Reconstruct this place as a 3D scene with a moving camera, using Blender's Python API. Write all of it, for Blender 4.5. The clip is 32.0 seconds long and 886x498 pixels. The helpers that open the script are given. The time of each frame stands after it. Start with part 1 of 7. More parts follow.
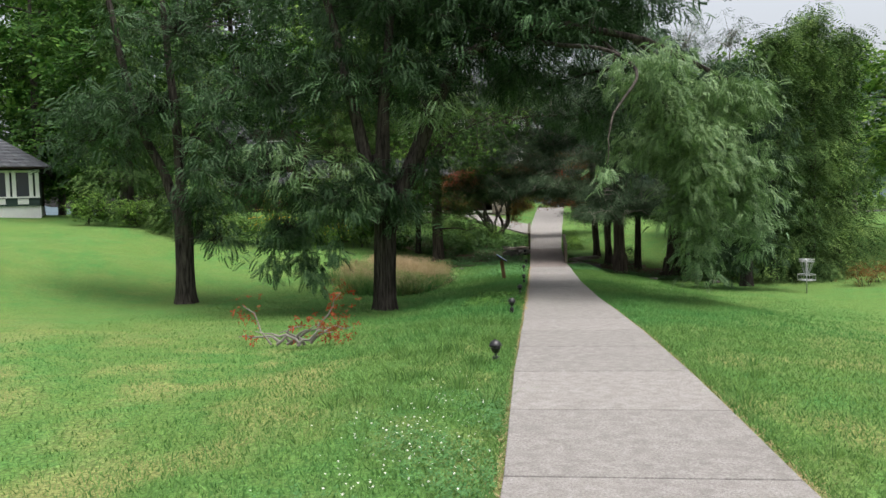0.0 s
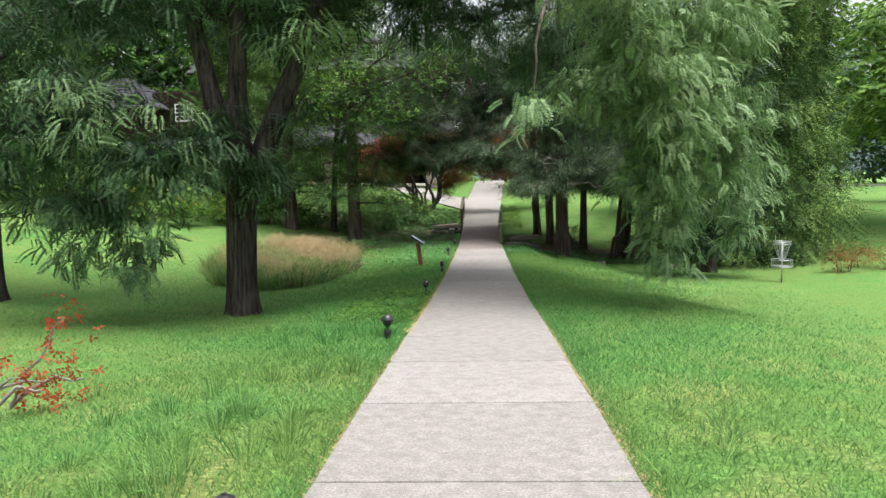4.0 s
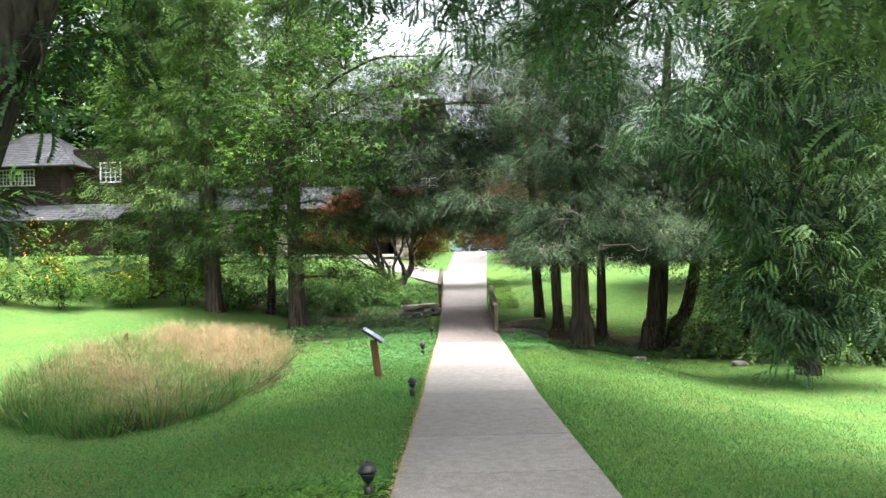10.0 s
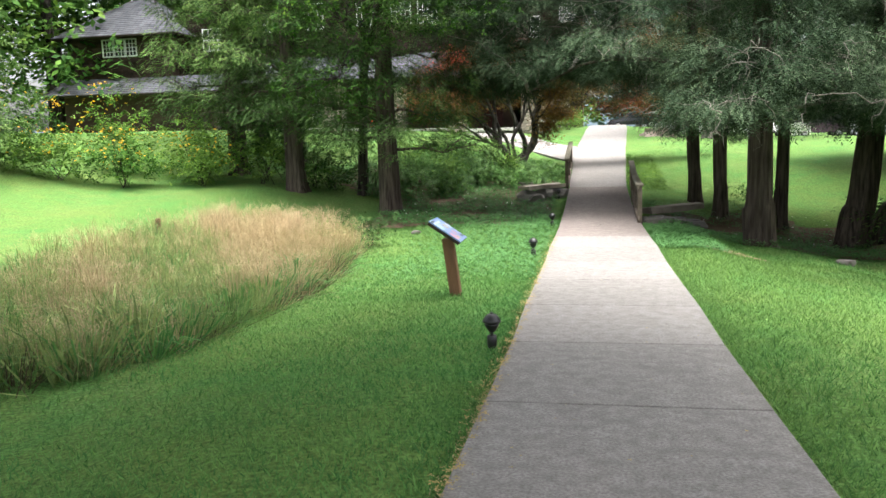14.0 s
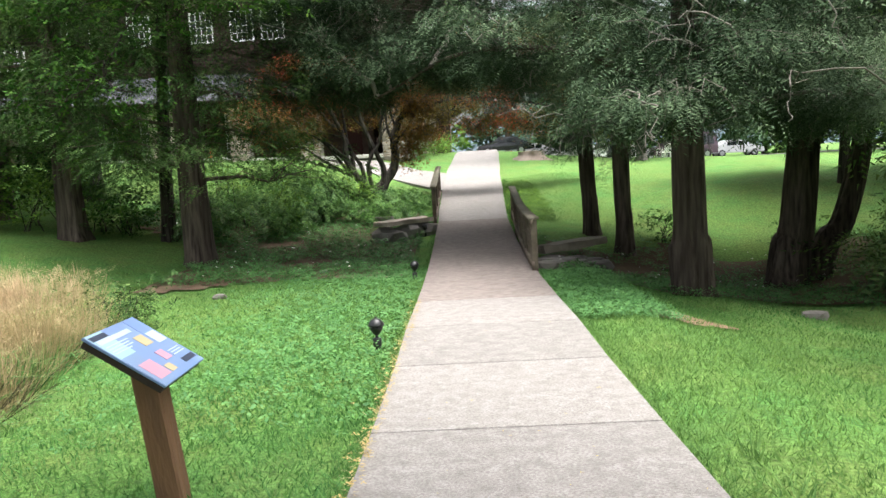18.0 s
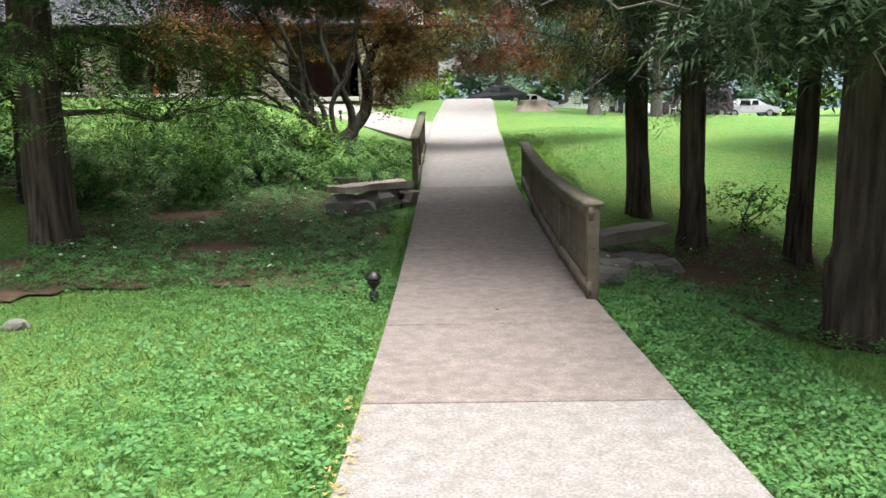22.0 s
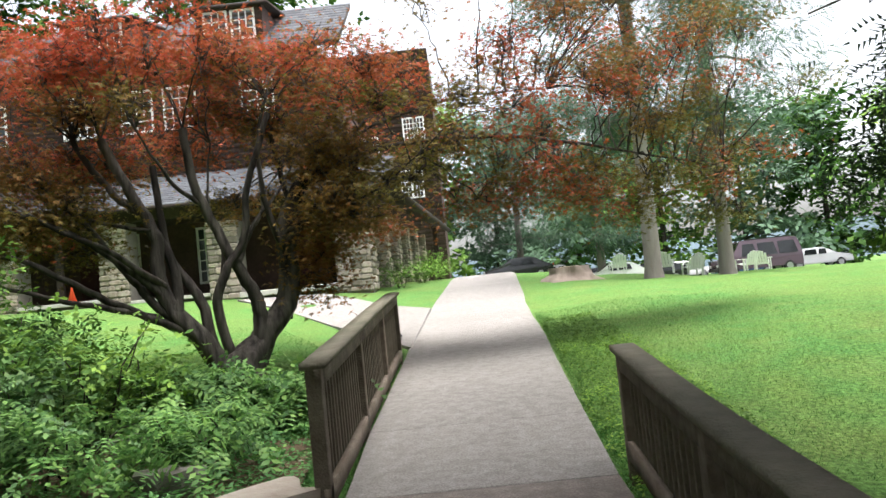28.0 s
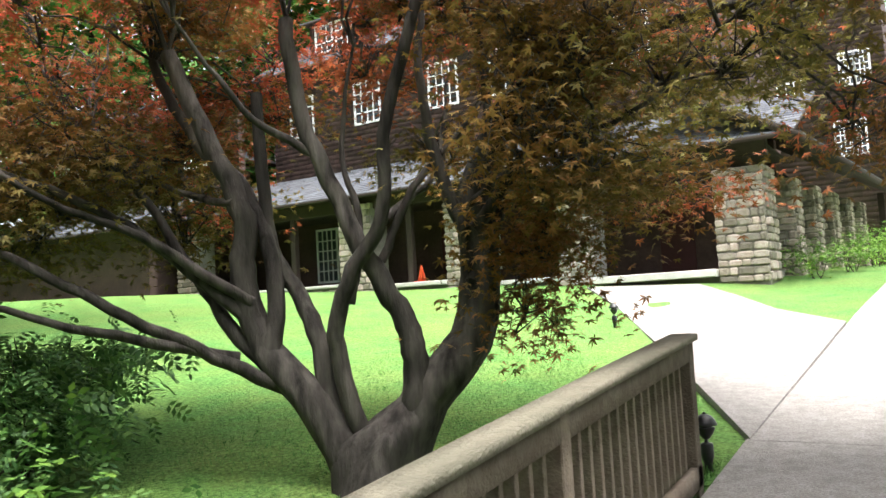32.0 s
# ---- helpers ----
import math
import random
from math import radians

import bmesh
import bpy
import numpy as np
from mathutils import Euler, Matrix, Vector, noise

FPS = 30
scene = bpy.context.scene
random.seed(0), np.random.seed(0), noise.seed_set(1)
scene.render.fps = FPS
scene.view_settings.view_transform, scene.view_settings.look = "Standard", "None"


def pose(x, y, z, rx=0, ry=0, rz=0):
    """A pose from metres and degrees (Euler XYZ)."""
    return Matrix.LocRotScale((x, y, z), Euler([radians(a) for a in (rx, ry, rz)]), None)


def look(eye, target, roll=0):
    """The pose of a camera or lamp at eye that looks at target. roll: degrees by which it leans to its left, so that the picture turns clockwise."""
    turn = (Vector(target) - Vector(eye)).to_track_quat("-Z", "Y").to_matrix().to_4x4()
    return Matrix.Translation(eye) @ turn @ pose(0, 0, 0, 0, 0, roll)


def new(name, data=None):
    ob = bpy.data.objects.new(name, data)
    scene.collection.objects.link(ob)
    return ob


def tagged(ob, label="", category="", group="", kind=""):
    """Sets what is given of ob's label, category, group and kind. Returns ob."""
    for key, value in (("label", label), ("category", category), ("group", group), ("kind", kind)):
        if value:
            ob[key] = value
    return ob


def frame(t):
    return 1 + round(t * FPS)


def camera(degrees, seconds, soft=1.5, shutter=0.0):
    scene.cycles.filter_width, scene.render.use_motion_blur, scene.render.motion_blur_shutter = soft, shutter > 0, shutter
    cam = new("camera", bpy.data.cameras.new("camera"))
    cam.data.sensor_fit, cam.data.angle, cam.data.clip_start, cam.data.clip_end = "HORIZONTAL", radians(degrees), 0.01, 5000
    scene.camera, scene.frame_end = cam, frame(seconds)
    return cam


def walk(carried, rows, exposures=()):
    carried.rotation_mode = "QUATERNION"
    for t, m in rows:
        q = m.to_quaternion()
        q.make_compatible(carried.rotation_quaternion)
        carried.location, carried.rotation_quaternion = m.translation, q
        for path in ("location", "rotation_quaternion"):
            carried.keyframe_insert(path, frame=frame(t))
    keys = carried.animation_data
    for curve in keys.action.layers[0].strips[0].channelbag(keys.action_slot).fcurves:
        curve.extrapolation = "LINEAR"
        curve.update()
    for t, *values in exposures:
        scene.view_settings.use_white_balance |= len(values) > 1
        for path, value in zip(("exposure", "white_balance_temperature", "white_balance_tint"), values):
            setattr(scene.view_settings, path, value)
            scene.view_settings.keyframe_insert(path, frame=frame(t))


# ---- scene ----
cam = camera(59.6, 32.0, soft=1.5, shutter=0.0)
PATH = [
    (0, (-0.684, -12.789, 1.832), (-0.919, -10.806, 1.717), -1.6),
    (0.5, (-0.63, -12.012, 1.772), (-0.802, -10.022, 1.668), 0.5),
    (1, (-0.509, -11.259, 1.742), (-0.626, -9.265, 1.639), 0.7),
    (1.5, (-0.43, -10.547, 1.725), (-0.558, -8.556, 1.588), 0.8),
    (2, (-0.338, -9.883, 1.736), (-0.442, -7.894, 1.548), -0.5),
    (2.5, (-0.212, -9.099, 1.694), (-0.332, -7.113, 1.493), -0.9),
    (4.5, (0.078, -6.091, 1.628), (-0.018, -4.1, 1.466), -1.3),
    (5, (0.075, -5.346, 1.639), (-0.139, -3.359, 1.55), -0.4),
    (5.5, (0.053, -4.628, 1.632), (-0.181, -2.643, 1.565), -1.8),
    (6, (0.022, -3.832, 1.609), (-0.204, -1.847, 1.526), -1.3),
    (6.5, (-0.107, -3.044, 1.582), (-0.287, -1.052, 1.552), -1.7),
    (7, (-0.183, -2.162, 1.498), (-0.32, -0.167, 1.473), -2.1),
    (7.5, (-0.302, -1.414, 1.436), (-0.423, 0.581, 1.374), -1.1),
    (8, (-0.304, -0.671, 1.403), (-0.33, 1.328, 1.327), -1.3),
    (8.5, (-0.343, 0.123, 1.372), (-0.376, 2.121, 1.315), -0.5),
    (9, (-0.384, 1.033, 1.313), (-0.42, 3.032, 1.281), -1.8),
    (9.5, (-0.369, 1.931, 1.265), (-0.448, 3.929, 1.254), -2.1),
    (10, (-0.352, 2.677, 1.248), (-0.381, 4.677, 1.255), -1.5),
    (10.5, (-0.306, 3.484, 1.174), (-0.29, 5.484, 1.163), -0.7),
    (11, (-0.347, 4.297, 1.074), (-0.348, 6.294, 0.955), -0.2),
    (11.5, (-0.291, 5.013, 1.023), (-0.291, 7.002, 0.817), -2.0),
    (12, (-0.341, 5.76, 0.947), (-0.391, 7.743, 0.697), -0.5),
    (12.5, (-0.294, 6.488, 0.886), (-0.463, 8.439, 0.482), 0.1),
    (13, (-0.265, 7.112, 0.865), (-0.623, 9.038, 0.463), 1.2),
    (13.5, (-0.266, 7.713, 0.865), (-0.631, 9.649, 0.52), -0.1),
    (14, (-0.211, 8.346, 0.839), (-0.587, 10.289, 0.548), -1.8),
    (14.5, (-0.176, 9.016, 0.797), (-0.469, 10.987, 0.626), -3.2),
    (15, (-0.096, 9.668, 0.745), (-0.299, 11.654, 0.624), -3.8),
    (15.5, (-0.103, 10.285, 0.716), (-0.265, 12.275, 0.588), -2.5),
    (17.5, (-0.252, 13.198, 0.591), (-0.321, 15.184, 0.365), -2.6),
    (18, (-0.274, 13.882, 0.568), (-0.327, 15.868, 0.344), -3.1),
    (18.5, (-0.243, 14.592, 0.54), (-0.3, 16.574, 0.282), -3.0),
    (19, (-0.28, 15.366, 0.473), (-0.339, 17.346, 0.194), -1.7),
    (19.5, (-0.241, 16.092, 0.467), (-0.278, 18.076, 0.213), -2.5),
    (20, (-0.334, 16.777, 0.457), (-0.423, 18.763, 0.238), -1.7),
    (20.5, (-0.34, 17.519, 0.446), (-0.398, 19.504, 0.208), -3.3),
    (21, (-0.393, 18.222, 0.422), (-0.444, 20.204, 0.162), -2.5),
    (21.5, (-0.378, 18.968, 0.419), (-0.331, 20.945, 0.12), -2.9),
    (22, (-0.422, 19.709, 0.388), (-0.431, 21.679, 0.041), -0.9),
    (22.5, (-0.436, 20.457, 0.4), (-0.383, 22.437, 0.121), -3.6),
    (23, (-0.419, 21.257, 0.349), (-0.348, 23.239, 0.098), -4.1),
    (23.5, (-0.459, 22.067, 0.327), (-0.414, 24.061, 0.181), -2.7),
    (24, (-0.382, 22.923, 0.317), (-0.295, 24.921, 0.285), -3.7),
    (24.5, (-0.451, 23.784, 0.327), (-0.429, 25.784, 0.331), -1.1),
    (26.5, (-0.021, 26.743, 0.288), (-0.196, 28.733, 0.388), -3.2),
    (27, (0.048, 27.564, 0.282), (0.001, 29.557, 0.449), -4.8),
    (27.5, (0.075, 28.453, 0.272), (-0.001, 30.446, 0.417), -4.8),
    (28, (0.056, 29.275, 0.267), (0.008, 31.27, 0.393), -5.9),
    (28.5, (0.165, 30.086, 0.263), (0.117, 32.08, 0.412), -7.2),
    (29, (0.156, 30.943, 0.272), (0.017, 32.931, 0.439), -4.4),
    (29.5, (0.263, 31.748, 0.302), (0.044, 33.725, 0.507), -5.9),
    (30, (0.317, 32.476, 0.313), (-0.151, 34.409, 0.525), -4.7),
    (30.5, (0.303, 33.368, 0.411), (-0.437, 35.217, 0.586), -4.5),
    (31, (0.355, 34.062, 0.506), (-0.582, 35.822, 0.665), -2.7),
    (31.5, (0.332, 34.72, 0.623), (-0.723, 36.414, 0.748), -0.1),
    (32, (0.428, 35.303, 0.71), (-0.644, 36.985, 0.849), -3.3),
]
walk(cam, [(t, look(eye, target, roll)) for t, eye, target, roll in PATH],
     exposures=[(0, 1.1), (2.5, 1.37), (5, 1.87), (7, 2.15), (8, 2.27), (10, 2.45), (13, 2.38), (15, 2.3), (17.5, 2.18), (19, 2.16), (22, 2.15), (23, 2.28), (24, 2.4), (27, 2.35), (29, 1.95), (30, 2.0), (31, 2.5), (32, 2.7)])

# ---------------------------------------------------------------- light
world = bpy.data.worlds.new("sky")
scene.world = world
world.use_nodes = True
wn = world.node_tree.nodes
sky = wn.new("ShaderNodeTexSky")
sky.sky_type = "NISHITA"
sky.sun_disc = False
sky.sun_elevation = radians(78)
sky.sun_rotation = radians(122)
sky.air_density, sky.dust_density, sky.ozone_density = 1.0, 6.0, 1.0
hsv = wn.new("ShaderNodeHueSaturation")
hsv.inputs["Saturation"].default_value = 0.35
world.node_tree.links.new(sky.outputs[0], hsv.inputs["Color"])
world.node_tree.links.new(hsv.outputs[0], wn["Background"].inputs[0])
wn["Background"].inputs[1].default_value = 0.116
sun = new("sun", bpy.data.lights.new("sun", "SUN"))
sun.data.energy, sun.data.angle, sun.data.color = 1.35, radians(42), (1.0, 0.975, 0.95)
sun.matrix_world = look((0, 0, 40), (-7.2, 4.5, 0))

# ---------------------------------------------------------------- materials
MATS = {}


def material(name, colour, rough=0.8, vary=0.25, scale=6.0, bump=0.3, bump_scale=None, tint=None, metal=0.0, island=0.0, obj=0.0,
             translucent=0.0, spec=0.3, coarse=0.7, stretch=(1, 1, 1), fine=0.5):
    """A procedural surface: base colour mixed with tint at a coarse and a fine scale, with fine relief."""
    if name in MATS:
        return MATS[name]
    m = bpy.data.materials.new(name)
    MATS[name] = m
    m.use_nodes = True
    nt = m.node_tree
    n, link = nt.nodes, nt.links.new
    b = n["Principled BSDF"]
    b.inputs["Roughness"].default_value = rough
    b.inputs["Metallic"].default_value = metal
    b.inputs["Specular IOR Level"].default_value = spec
    tint = tint or tuple(c * 0.45 for c in colour)
    co = n.new("ShaderNodeTexCoord")
    mp = n.new("ShaderNodeMapping")
    mp.inputs["Scale"].default_value = stretch
    link(co.outputs["Object"], mp.inputs["Vector"])
    big, small = n.new("ShaderNodeTexNoise"), n.new("ShaderNodeTexNoise")
    for tex, s, d in ((big, scale * 0.15, 4), (small, scale, 6)):
        tex.inputs["Scale"].default_value = s
        tex.inputs["Detail"].default_value = d
        link(mp.outputs[0], tex.inputs["Vector"])
    mix1, mix2 = n.new("ShaderNodeMix"), n.new("ShaderNodeMix")
    for mx in (mix1, mix2):
        mx.data_type = "RGBA"
    ramp1, ramp2 = n.new("ShaderNodeMapRange"), n.new("ShaderNodeMapRange")
    for rp, tex, amount in ((ramp1, big, coarse), (ramp2, small, fine)):
        rp.inputs["From Min"].default_value, rp.inputs["From Max"].default_value = (0.43, 0.58) if translucent else (0.35, 0.7)
        rp.inputs["To Max"].default_value = min(1.0, amount * vary * 2)
        link(tex.outputs["Fac"], rp.inputs["Value"])
    mix1.inputs["A"].default_value = (*colour, 1)
    mix1.inputs["B"].default_value = (*tint, 1)
    link(ramp1.outputs[0], mix1.inputs["Factor"])
    link(mix1.outputs["Result"], mix2.inputs["A"])
    mix2.inputs["B"].default_value = (*tint, 1)
    link(ramp2.outputs[0], mix2.inputs["Factor"])
    out = mix2.outputs["Result"]
    if island or obj:
        hs = n.new("ShaderNodeHueSaturation")
        src = n.new("ShaderNodeNewGeometry").outputs["Random Per Island"] if island else n.new("ShaderNodeObjectInfo").outputs["Random"]
        k = island or obj
        mr = n.new("ShaderNodeMapRange")
        mr.inputs["To Min"].default_value, mr.inputs["To Max"].default_value = 1 - k, 1 + k
        link(src, mr.inputs["Value"])
        link(mr.outputs[0], hs.inputs["Value"])
        mh = n.new("ShaderNodeMapRange")
        mh.inputs["To Min"].default_value, mh.inputs["To Max"].default_value = 0.5 + 0.04 * k, 0.5 - 0.05 * k
        link(src, mh.inputs["Value"])
        link(mh.outputs[0], hs.inputs["Hue"])
        link(out, hs.inputs["Color"])
        out = hs.outputs[0]
    link(out, b.inputs["Base Color"])
    if bump:
        bt = n.new("ShaderNodeTexNoise")
        bt.inputs["Scale"].default_value = bump_scale or scale * 3
        bt.inputs["Detail"].default_value = 5
        link(mp.outputs[0], bt.inputs["Vector"])
        bp = n.new("ShaderNodeBump")
        bp.inputs["Strength"].default_value = bump
        bp.inputs["Distance"].default_value = 0.03
        link(bt.outputs["Fac"], bp.inputs["Height"])
        link(bp.outputs[0], b.inputs["Normal"])
    if translucent:
        tr = n.new("ShaderNodeBsdfTranslucent")
        ms = n.new("ShaderNodeMixShader")
        ms.inputs[0].default_value = translucent
        link(out, tr.inputs["Color"])
        link(b.outputs[0], ms.inputs[1])
        link(tr.outputs[0], ms.inputs[2])
        link(ms.outputs[0], n["Material Output"].inputs["Surface"])
    return m


M_GRASS = material("lawn_turf", (0.076, 0.20, 0.05), 0.95, 0.45, 2.2, 1.0, 60, tint=(0.135, 0.20, 0.05), spec=0.1, fine=0.7)
nt = M_GRASS.node_tree
grain = nt.nodes.new("ShaderNodeTexNoise")
grain.inputs["Scale"].default_value, grain.inputs["Detail"].default_value = 26, 8
gmap = nt.nodes.new("ShaderNodeMapRange")
gmap.inputs["From Min"].default_value, gmap.inputs["From Max"].default_value, gmap.inputs["To Min"].default_value, gmap.inputs["To Max"].default_value = 0.32, 0.68, 0.5, 1.42
nt.links.new(nt.nodes["Texture Coordinate"].outputs["Object"], grain.inputs["Vector"])
nt.links.new(grain.outputs["Fac"], gmap.inputs["Value"])
ghs = nt.nodes.new("ShaderNodeHueSaturation")
old = nt.nodes["Principled BSDF"].inputs["Base Color"].links[0].from_socket
# dry straw-coloured patches on the open lawn nearest the start
drift = nt.nodes.new("ShaderNodeTexNoise")
drift.inputs["Scale"].default_value, drift.inputs["Detail"].default_value = 0.75, 7
nt.links.new(nt.nodes["Texture Coordinate"].outputs["Object"], drift.inputs["Vector"])
dmap, ymap, dmul, dmix, axes = nt.nodes.new("ShaderNodeMapRange"), nt.nodes.new("ShaderNodeMapRange"), nt.nodes.new("ShaderNodeMath"), nt.nodes.new("ShaderNodeMix"), nt.nodes.new("ShaderNodeSeparateXYZ")
dmap.inputs["From Min"].default_value, dmap.inputs["From Max"].default_value, dmap.inputs["To Max"].default_value = 0.47, 0.62, 0.55
ymap.inputs["From Min"].default_value, ymap.inputs["From Max"].default_value, ymap.inputs["To Min"].default_value, ymap.inputs["To Max"].default_value = -3.0, 6.0, 1.0, 0.18
dmul.operation, dmix.data_type = "MULTIPLY", "RGBA"
dmix.inputs["B"].default_value = (0.29, 0.265, 0.105, 1)
nt.links.new(nt.nodes["Texture Coordinate"].outputs["Object"], axes.inputs[0])
nt.links.new(axes.outputs["Y"], ymap.inputs["Value"])
nt.links.new(drift.outputs["Fac"], dmap.inputs["Value"])
nt.links.new(dmap.outputs[0], dmul.inputs[0])
nt.links.new(ymap.outputs[0], dmul.inputs[1])
nt.links.new(dmul.outputs[0], dmix.inputs["Factor"])
nt.links.new(old, dmix.inputs["A"])
nt.links.new(dmix.outputs["Result"], ghs.inputs["Color"])
nt.links.new(gmap.outputs[0], ghs.inputs["Value"])
nt.links.new(ghs.outputs[0], nt.nodes["Principled BSDF"].inputs["Base Color"])
M_BLADE = material("grass_blade", (0.082, 0.228, 0.062), 0.7, 0.3, 0.5, 0, tint=(0.15, 0.235, 0.06), island=0.38, translucent=0.35, spec=0.2)
M_BLADE_DRY = material("dry_grass_blade", (0.52, 0.41, 0.25), 0.8, 0.4, 0.8, 0, tint=(0.28, 0.23, 0.10), island=0.3, translucent=0.3, spec=0.2)
M_RUSH = material("pale_rush", (0.24, 0.31, 0.11), 0.8, 0.3, 0.8, 0, tint=(0.12, 0.22, 0.06), island=0.4, translucent=0.3, spec=0.2)
M_THATCH = material("dark_thatch", (0.10, 0.085, 0.05), 0.85, 0.4, 0.8, 0, tint=(0.05, 0.06, 0.025), island=0.4, translucent=0.15, spec=0.1)
M_CONCRETE = material("path_concrete", (0.325, 0.308, 0.292), 0.92, 0.45, 60, 0.6, 140, tint=(0.13, 0.118, 0.108), obj=0.07, spec=0.2, coarse=0.5, fine=0.8)
M_DECK_SHADED = material("shaded_bridge_concrete", (0.275, 0.24, 0.218), 0.92, 0.5, 60, 0.6, 140, tint=(0.12, 0.10, 0.09), obj=0.06, spec=0.2, coarse=0.6, fine=0.7)
M_SOIL = material("bare_soil", (0.15, 0.108, 0.072), 0.95, 0.4, 6, 0.6, 60, spec=0.1)
M_BARK = material("locust_bark", (0.098, 0.085, 0.072), 0.95, 0.95, 15, 1.0, 24, tint=(0.012, 0.010, 0.009), stretch=(1, 1, 0.13), spec=0.1, coarse=0.35, fine=0.9)
M_BARK_RED = material("cedar_bark", (0.15, 0.122, 0.10), 0.95, 0.9, 14, 1.0, 24, tint=(0.028, 0.021, 0.018), stretch=(1, 1, 0.1), spec=0.1, coarse=0.4, fine=0.9)
M_TWIG = material("dead_grey_twig", (0.24, 0.215, 0.19), 0.9, 0.4, 8, 0.2, tint=(0.08, 0.07, 0.06))
M_LITTER = material("yellow_leaf_litter", (0.42, 0.32, 0.12), 0.85, 0.3, 2, 0, island=0.3)
M_STUMP = material("weathered_stump", (0.30, 0.25, 0.21), 0.95, 0.5, 6, 0.8, 14, tint=(0.16, 0.12, 0.10), stretch=(1, 1, 0.3))
M_BARK_MAPLE = material("maple_bark", (0.135, 0.122, 0.108), 0.85, 0.9, 10, 1.0, 18, tint=(0.014, 0.012, 0.011), stretch=(1, 1, 0.25), spec=0.2, coarse=0.5, fine=0.8)
M_BARK_PINE = material("pine_bark", (0.27, 0.245, 0.225), 0.95, 0.5, 6, 0.8, 14, tint=(0.13, 0.11, 0.10), stretch=(1, 1, 0.3))
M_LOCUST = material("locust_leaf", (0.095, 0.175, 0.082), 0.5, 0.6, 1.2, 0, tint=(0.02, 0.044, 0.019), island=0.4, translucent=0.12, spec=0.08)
# lit copy of the locust leaf: sunlight is put into the colour
M_LOCUST_LIT = material("sunlit_locust_leaf", (0.21, 0.33, 0.165), 0.5, 0.5, 1.2, 0, tint=(0.115, 0.195, 0.065), island=0.3, translucent=0.25, spec=0.25)
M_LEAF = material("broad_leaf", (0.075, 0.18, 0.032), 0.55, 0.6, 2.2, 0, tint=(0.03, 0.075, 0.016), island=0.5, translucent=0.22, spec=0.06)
# light green leaf, also used where foliage is painted as sunlit
M_LEAF_LIT = material("light_and_lit_broad_leaf", (0.16, 0.30, 0.05), 0.6, 0.6, 2.2, 0, tint=(0.07, 0.15, 0.025), island=0.45, translucent=0.3, spec=0.15)
M_CLOVER = material("clover_leaf", (0.09, 0.235, 0.066), 0.6, 0.3, 0.5, 0, tint=(0.06, 0.16, 0.048), island=0.3, translucent=0.25, spec=0.3)
M_WEED = material("weed_leaf", (0.13, 0.28, 0.07), 0.55, 0.6, 2.2, 0, tint=(0.06, 0.14, 0.038), island=0.5, translucent=0.35, spec=0.3)
M_CEDAR = material("cedar_foliage", (0.125, 0.185, 0.105), 0.75, 0.6, 1.4, 0, tint=(0.032, 0.058, 0.03), island=0.5, translucent=0.1, spec=0.04)
M_SPRUCE = material("spruce_foliage", (0.15, 0.25, 0.075), 0.75, 0.6, 1.4, 0, tint=(0.036, 0.075, 0.025), island=0.5, translucent=0.1, spec=0.04)
M_PINE = material("pine_foliage", (0.11, 0.19, 0.115), 0.7, 0.6, 2.2, 0, tint=(0.06, 0.11, 0.07), island=0.3, translucent=0.25, spec=0.2)
M_MAPLE = material("red_maple_leaf", (0.33, 0.075, 0.033), 0.6, 0.5, 0.9, 0, tint=(0.22, 0.085, 0.028), island=0.3, translucent=0.45, spec=0.2)
M_MAPLE_DARK = material("bronze_maple_leaf", (0.20, 0.09, 0.028), 0.6, 0.6, 0.9, 0, tint=(0.10, 0.11, 0.024), island=0.35, translucent=0.4, spec=0.15)
M_RUST = material("withered_red_leaf", (0.33, 0.07, 0.025), 0.8, 0.3, 2, 0, island=0.3, translucent=0.3)
M_BLACK = material("black_painted_metal", (0.012, 0.012, 0.013), 0.35, 0.3, 20, 0.1, spec=0.5)
M_WOOD = material("weathered_rail_wood", (0.20, 0.168, 0.13), 0.85, 0.6, 14, 0.5, 60, tint=(0.075, 0.058, 0.043), stretch=(1, 1, 1), obj=0.15, spec=0.2)
M_CAP = material("lichened_cap_wood", (0.215, 0.195, 0.15), 0.9, 0.6, 10, 0.6, 50, tint=(0.12, 0.115, 0.085), obj=0.1, spec=0.15)
M_POST = material("brown_post_wood", (0.19, 0.10, 0.05), 0.8, 0.5, 12, 0.4, 50, tint=(0.09, 0.05, 0.03), stretch=(1, 1, 0.2))
M_STONE = material("field_stone", (0.40, 0.36, 0.31), 0.85, 0.4, 5, 0.5, 20, tint=(0.20, 0.15, 0.11), obj=0.5)
M_MORTAR = material("mortar", (0.26, 0.24, 0.21), 0.95, 0.3, 8, 0.4, 40)
M_LEDGE = material("pale_ledge_stone", (0.62, 0.60, 0.56), 0.85, 0.25, 5, 0.3, 30)
M_SHINGLE_J = material("dark_brown_shingle_rest", (0.085, 0.055, 0.045), 0.85, 0.5, 9, 0.5, 20, island=0.25)
M_SLATE = material("grey_slate", (0.11, 0.115, 0.13), 0.7, 0.4, 8, 0.3, 30, island=0.2)
M_WHITE = material("white_paint", (0.78, 0.78, 0.76), 0.5, 0.12, 6, 0.05)
M_PORCH_SHADE = material("porch_shade", (0.02, 0.018, 0.017), 0.9, 0.2, 3, 0)
M_DOOR = material("dark_red_door", (0.07, 0.02, 0.018), 0.6, 0.3, 5, 0.1)
M_TIMBER = material("dark_timber", (0.05, 0.035, 0.028), 0.8, 0.4, 10, 0.3)
